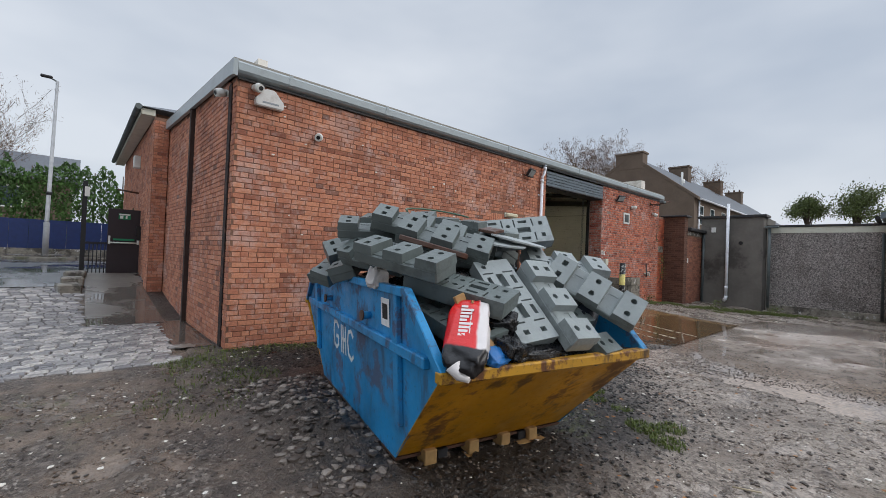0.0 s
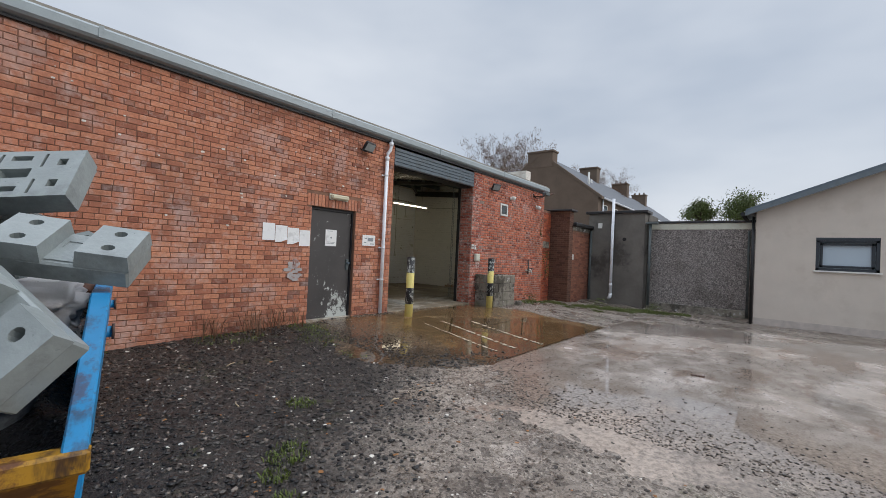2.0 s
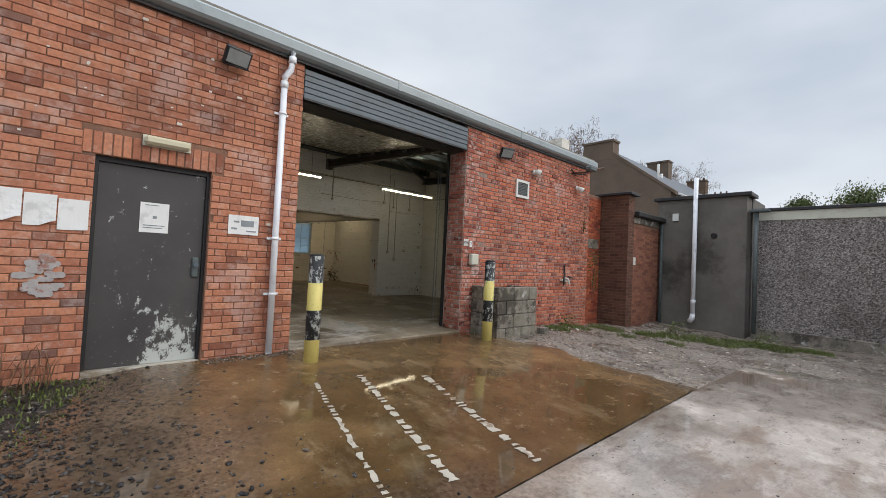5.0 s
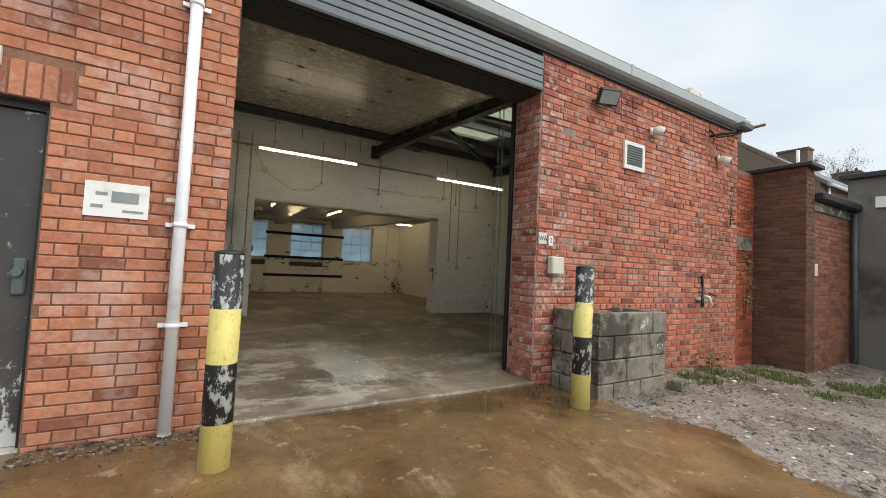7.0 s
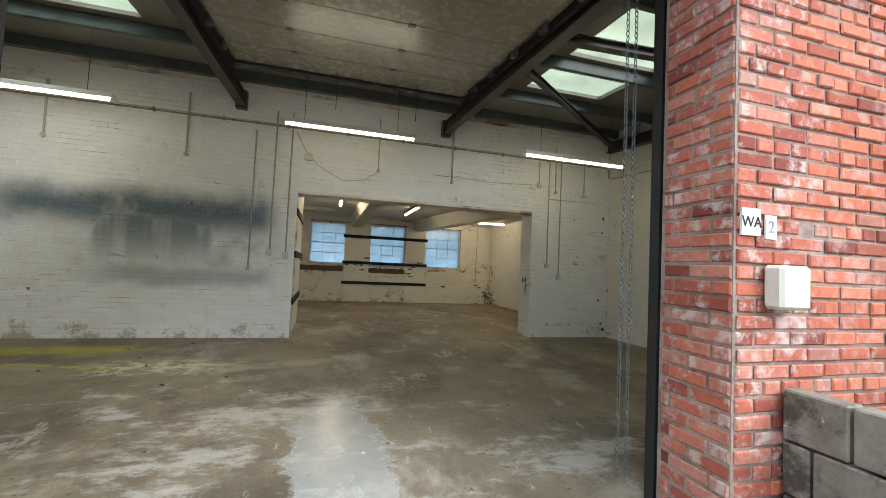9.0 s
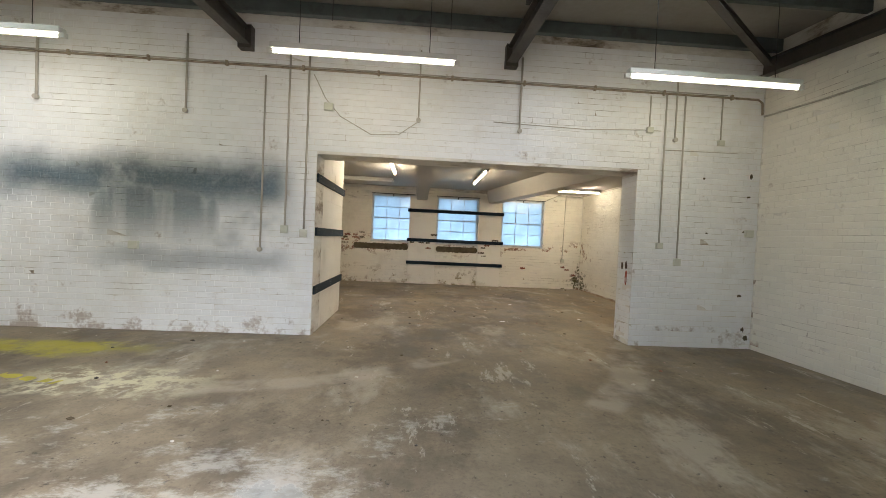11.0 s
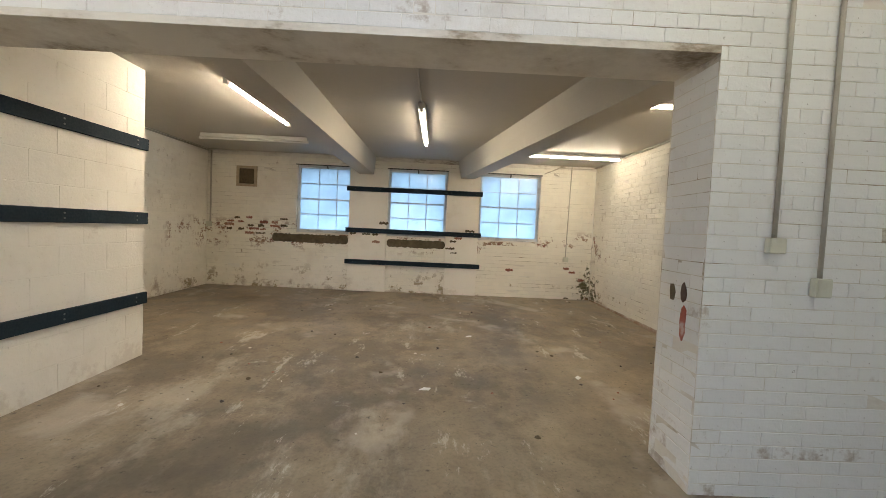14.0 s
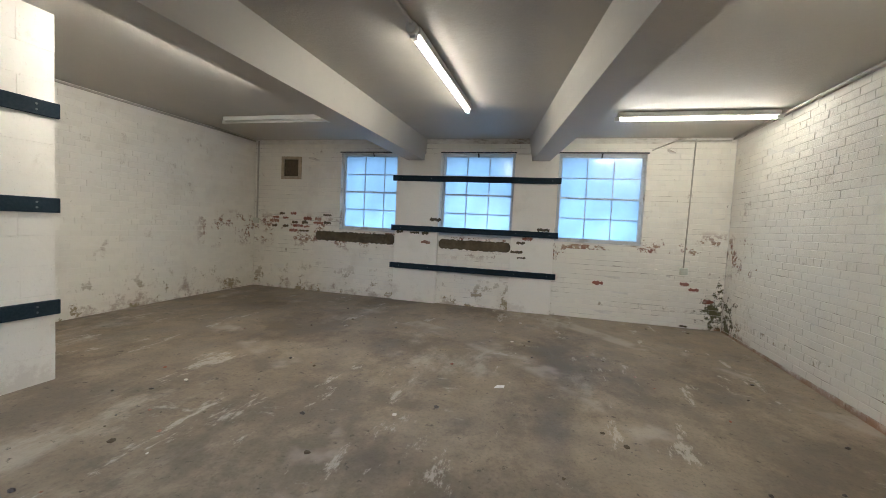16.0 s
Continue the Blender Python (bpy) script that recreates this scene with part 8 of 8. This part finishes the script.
m_line = plain("worn_pale_line_paint", (186, 178, 164), 0.5, vary=0.15, scale=14, dirt=(120, 100, 78), amount=0.9)
for k, (p, q, w) in enumerate((((8.76, 4.9), (8.3, 2.95), 0.03), ((9.26, 4.9), (8.76, 2.95), 0.05), ((9.86, 4.57), (9.41, 2.78), 0.055))):
    strip("worn_line", p, q, w, apron_z, 70 + k, m_line, "worn pale painted line on the wet apron", 0.006, 60)
m_yellow_spill = plain("yellow_line_paint", (196, 184, 70), 0.6, vary=0.2, scale=8, dirt=(110, 102, 76), amount=0.9)
strip("floor_line", (6.6, 10.45), (8.2, 10.05), 0.06, lambda x, y: floor_z(y), 90, m_yellow_spill, "worn yellow line painted on the floor", 0.003, 40)

# ---- brick and stone pieces ----
face_front(wf_left, 1.57, 9.03, 0.0, 3.85, [(7.06, 8.05, -1, 2.27), (6.96, 8.16, 2.268, 2.492)], m_red, (8.06, 9.03, 0.1, 2.9), 3, headers=5)
for k in range(16):
    ob = link("brick", bx(6.963 + 0.075 * k, 7.027 + 0.075 * k, FY - 0.009, FY + 0.02, 2.275, 2.488, bevel=0.004), m_red[0], wf_left)


def limed(a, b, c, d):
    """True for bricks near the pier's corner, where lime has splashed; u runs back from the far end."""
    return (16.42 - a) < 12.55 + 0.35 * noise.noise((c * 3, a * 2, 4))


face_front(wf_right, 12.03, 16.42, 0.0, 3.85, [], m_pier, (12.03, 12.8, 0.2, 3.6), 4, headers=5, proud=0.009, cham=0.006, gap=0.015, rough=0.004, cut=lambda a, b, c, d: not limed(a, b, c, d))
face_front(wf_right, 12.03, 16.42, 0.0, 3.85, [], m_pier_plain, (12.03, 14.2, 0.9, 3.0), 4, headers=5, proud=0.009, cham=0.006, gap=0.015, rough=0.004, cut=limed)
# reveals of the opening
brickwork(wf_right, (12.032, 6.25, 0), 90, 0.4, 0.15, 3.75, [], m_pier, (0, 0.4, 0.2, 3.0), 9, headers=2, proud=0.009, cham=0.006, gap=0.015, rough=0.004)
m_reveal = brick_pair("dull_red_painted_brick", ((0.0, lin(96, 56, 56)), (0.3, lin(130, 76, 74)), (0.7, lin(146, 88, 84)), (1.0, lin(112, 72, 72))), lime=0.2)
brickwork(wf_left, (9.028, 6.655, 0), -90, 0.4, 0.15, 3.75, [], m_reveal, (0, 0.4, 0.2, 3.0), 10, headers=2, proud=0.007, cham=0.004, rough=0.002)
brickwork(gable, (1.576, FY, 0), 90, 6.25, 0.0, 4.35, [(2.73, 2.87, -1, 5), (0.19, 0.3, -1, 5)], m_red, (0.0, 2.7, 0.0, 1.8), 5, headers=5, cut=lambda a, b, c, d: d > 3.88 + 0.068 * a)
brickwork(sw, (0.008, 0.0, 0), 90, 1.9, 0.0, 3.48, [], m_brown, None, 6, headers=0)
brickwork(sw, (0.35, 0.008, 0), 180, 0.36, 0.0, 3.48, [], m_brown, None, 16, headers=0)
brickwork(sw, (2.2, 0.052, 0), 180, 1.84, 0.0, 2.83, [], m_tan, None, 7, headers=0)
brickwork(bl, (17.22, 6.34, 0), 180, 0.79, 0.0, 3.28, [], m_warm, None, 8, headers=0)
brickwork(pier_c, (-0.05, -0.6, 0), 90, 0.6, 0.0, 4.48, [], m_red, None, 19, headers=3)
brickwork(pier_c, (0.25, -0.6, 0), 180, 0.3, 0.0, 4.48, [], m_red, None, 20, headers=3)
brickwork(obw, (0.008, 0.0, 0), 90, 8.4, 0.2, 4.55, [], m_red, None, 18, headers=5)
# white-painted brickwork indoors
brickwork(wall_bay, (15.75, WY + 0.006, 0), 180, 11.5, 0.24, 4.25, [(15.75 - 14.02, 15.75 - 9.77, -1, 2.6)], m_white_bay, (0.35, 1.72, 0.24, 3.0), 21, proud=0.0022, cham=0.002, headers=6, gap=0.0035, rough=0.0012)
brickwork(wall_right, (15.756, 6.7, 0), 90, 5.2, 0.24, 4.1, [], m_white_room, (3.2, 5.2, 0.24, 2.0), 22, proud=0.002, cham=0.0018, gap=0.0035, rough=0.0012)
brickwork(wall_right, (15.756, 12.33, 0), 90, 5.7, 0.27, 2.97, [], m_white_room, (0.6, 5.0, 0.3, 2.2), 24, proud=0.0024, cham=0.0022, gap=0.004, rough=0.0014)
brickwork(wall_room, (15.75, RY + 0.006, 0), 180, 7.75, 0.3, 2.97, [(15.75 - b, 15.75 - a, 1.46, 2.78) for a, b in WINDOWS], m_white_room, (0.2, 2.3, 0.3, 1.4), 23, proud=0.002, cham=0.0018, gap=0.0035, rough=0.0012)
brickwork(wall_bay, (14.02, 11.91, 0), 90, 0.4, 0.24, 2.58, [], m_white_bay, (0, 0.4, 0.2, 2.6), 25, proud=0.0014, cham=0.0012, headers=2, gap=0.0035, rough=0.001)
brickwork(wall_rw, (8.0, RY, 0), -90, 4.25, 0.28, 2.97, [], m_white_room, None, 26, proud=0.0018, cham=0.0016, gap=0.003, rough=0.001)
brickwork(wall_part, (9.765, 13.78, 0), -90, 1.86, 0.25, 2.98, [], (m_white_flat, m_white_flat), None, 27, proud=0.0018, cham=0.0016, gap=0.004, rough=0.0006, course=0.225, pitch=0.45, headers=0, name="block")
# pale paint rubbed over the red bricks beside the door, and old splashes
m_smear = plain("pale_paint_smear", (172, 166, 164), 0.9, vary=0.12, scale=20, dirt=(150, 96, 78), amount=0.8)
r4 = random.Random(8)
for k in range(26):
    a, q = r4.uniform(0, 6.28), math.sqrt(r4.random())
    x, z = 6.75 + 0.13 * q * math.cos(a), 1.08 + 0.2 * q * math.sin(a)
    w, h = r4.uniform(0.03, 0.07), r4.uniform(0.02, 0.034)
    ragged(x - w, x + w, z - h, z + h, FF - 0.002 - 0.0003 * k, r4.randrange(9999), m_smear, "pale paint smear rubbed on red bricks", "paint_smear", 0.012, 0.4)
for k in range(60):
    x, z = r4.uniform(1.8, 8.9), r4.uniform(1.6, 3.7)
    if not (6.9 < x < 8.2 and z < 2.6):
        s = r4.uniform(0.006, 0.03)
        ragged(x, x + s * r4.uniform(1, 2), z, z + s, FF - 0.002, r4.randrange(9999), m_flake, "white bird or paint splash on the bricks", "paint_splash", 0.008, 0.4)
# cobbled setts of the lane
m_sett = (stone_material("wet_sett_piece", (110, 108, 110), (154, 150, 148), (192, 186, 180), 0.2), None)
st = Tree("wet_setts_piece")
st_r = st.rnd("object")
m_sett_piece = st.done(st.mix(st.span(st.noise(30, 4), 0.4, 0.7, 0, 0.4), st.ramp(st_r, (0.0, lin(110, 108, 110)), (0.6, lin(154, 150, 148)), (1.0, lin(192, 186, 180))), lin(90, 86, 84)), 0.2, 0, st.noise(30, 4), 0.004)
setts = thing("sett_paving", "wet grey stone setts paving the lane", "paving", 0, 0, 0, kind="structure")
rr = random.Random(77)
sett_me = []


def sett_geometry(w, d, h):
    j = lambda s: rr.uniform(-s, s)
    c = 0.014
    lo = [(0, 0, -0.05), (w, 0, -0.05), (w, d, -0.05), (0, d, -0.05)]
    md = [(j(.006), j(.006), h - 0.016), (w + j(.006), j(.006), h - 0.016), (w + j(.006), d + j(.006), h - 0.016), (j(.006), d + j(.006), h - 0.016)]
    hi = [(c, c, h + j(.004)), (w - c, c, h + j(.004)), (w - c, d - c, h + j(.004)), (c, d - c, h + j(.004))]
    return lo + md + hi


for k in range(6):
    me = bpy.data.meshes.new("sett")
    me.from_pydata(sett_geometry(0.165, 0.09, 0.018), [], BRICK_FACES[:9])
    me.materials.append(m_sett_piece)
    sett_me.append(me)
verts, faces, count = [], [], 0
y = 5.4
row = 0
while y < 12.5:
    x = -7.0 + (row % 2) * 0.11
    while x < 1.0 - 0.25 * ss(7.5, 6.0, y) * rr.random() - (1.0 if y > 9 else 0.0):
        w = rr.uniform(0.14, 0.19)
        if y > 5.9 + 0.5 * noise.noise((x, 3, 1)) - 0.12 * x:
            z = gz(x, y) + 0.004 + 0.006 * noise.noise((x * 2, y * 2, 0))
            if count < 300 and x > -0.9 and y < 9.0:
                ob = new("sett", sett_me[rr.randrange(6)])
                ob.parent = setts
                ob.matrix_local = pose(x, y, z, rr.uniform(-1.5, 1.5), rr.uniform(-1.5, 1.5), rr.uniform(-2, 2))
                count += 1
                w = 0.165
            else:
                n0 = len(verts)
                verts += [(x + p[0], y + p[1], z + p[2]) for p in sett_geometry(w, 0.09, 0.018)]
                faces += [tuple(n0 + i for i in f) for f in BRICK_FACES]
        x += w + 0.012
    y += 0.101
    row += 1
me = bpy.data.meshes.new("settwork")
me.from_pydata(verts, [], faces)
me.materials.append(m_sett[0])
ob = new("settwork", me)
ob.parent = setts
tagged(ob, kind="stuff")
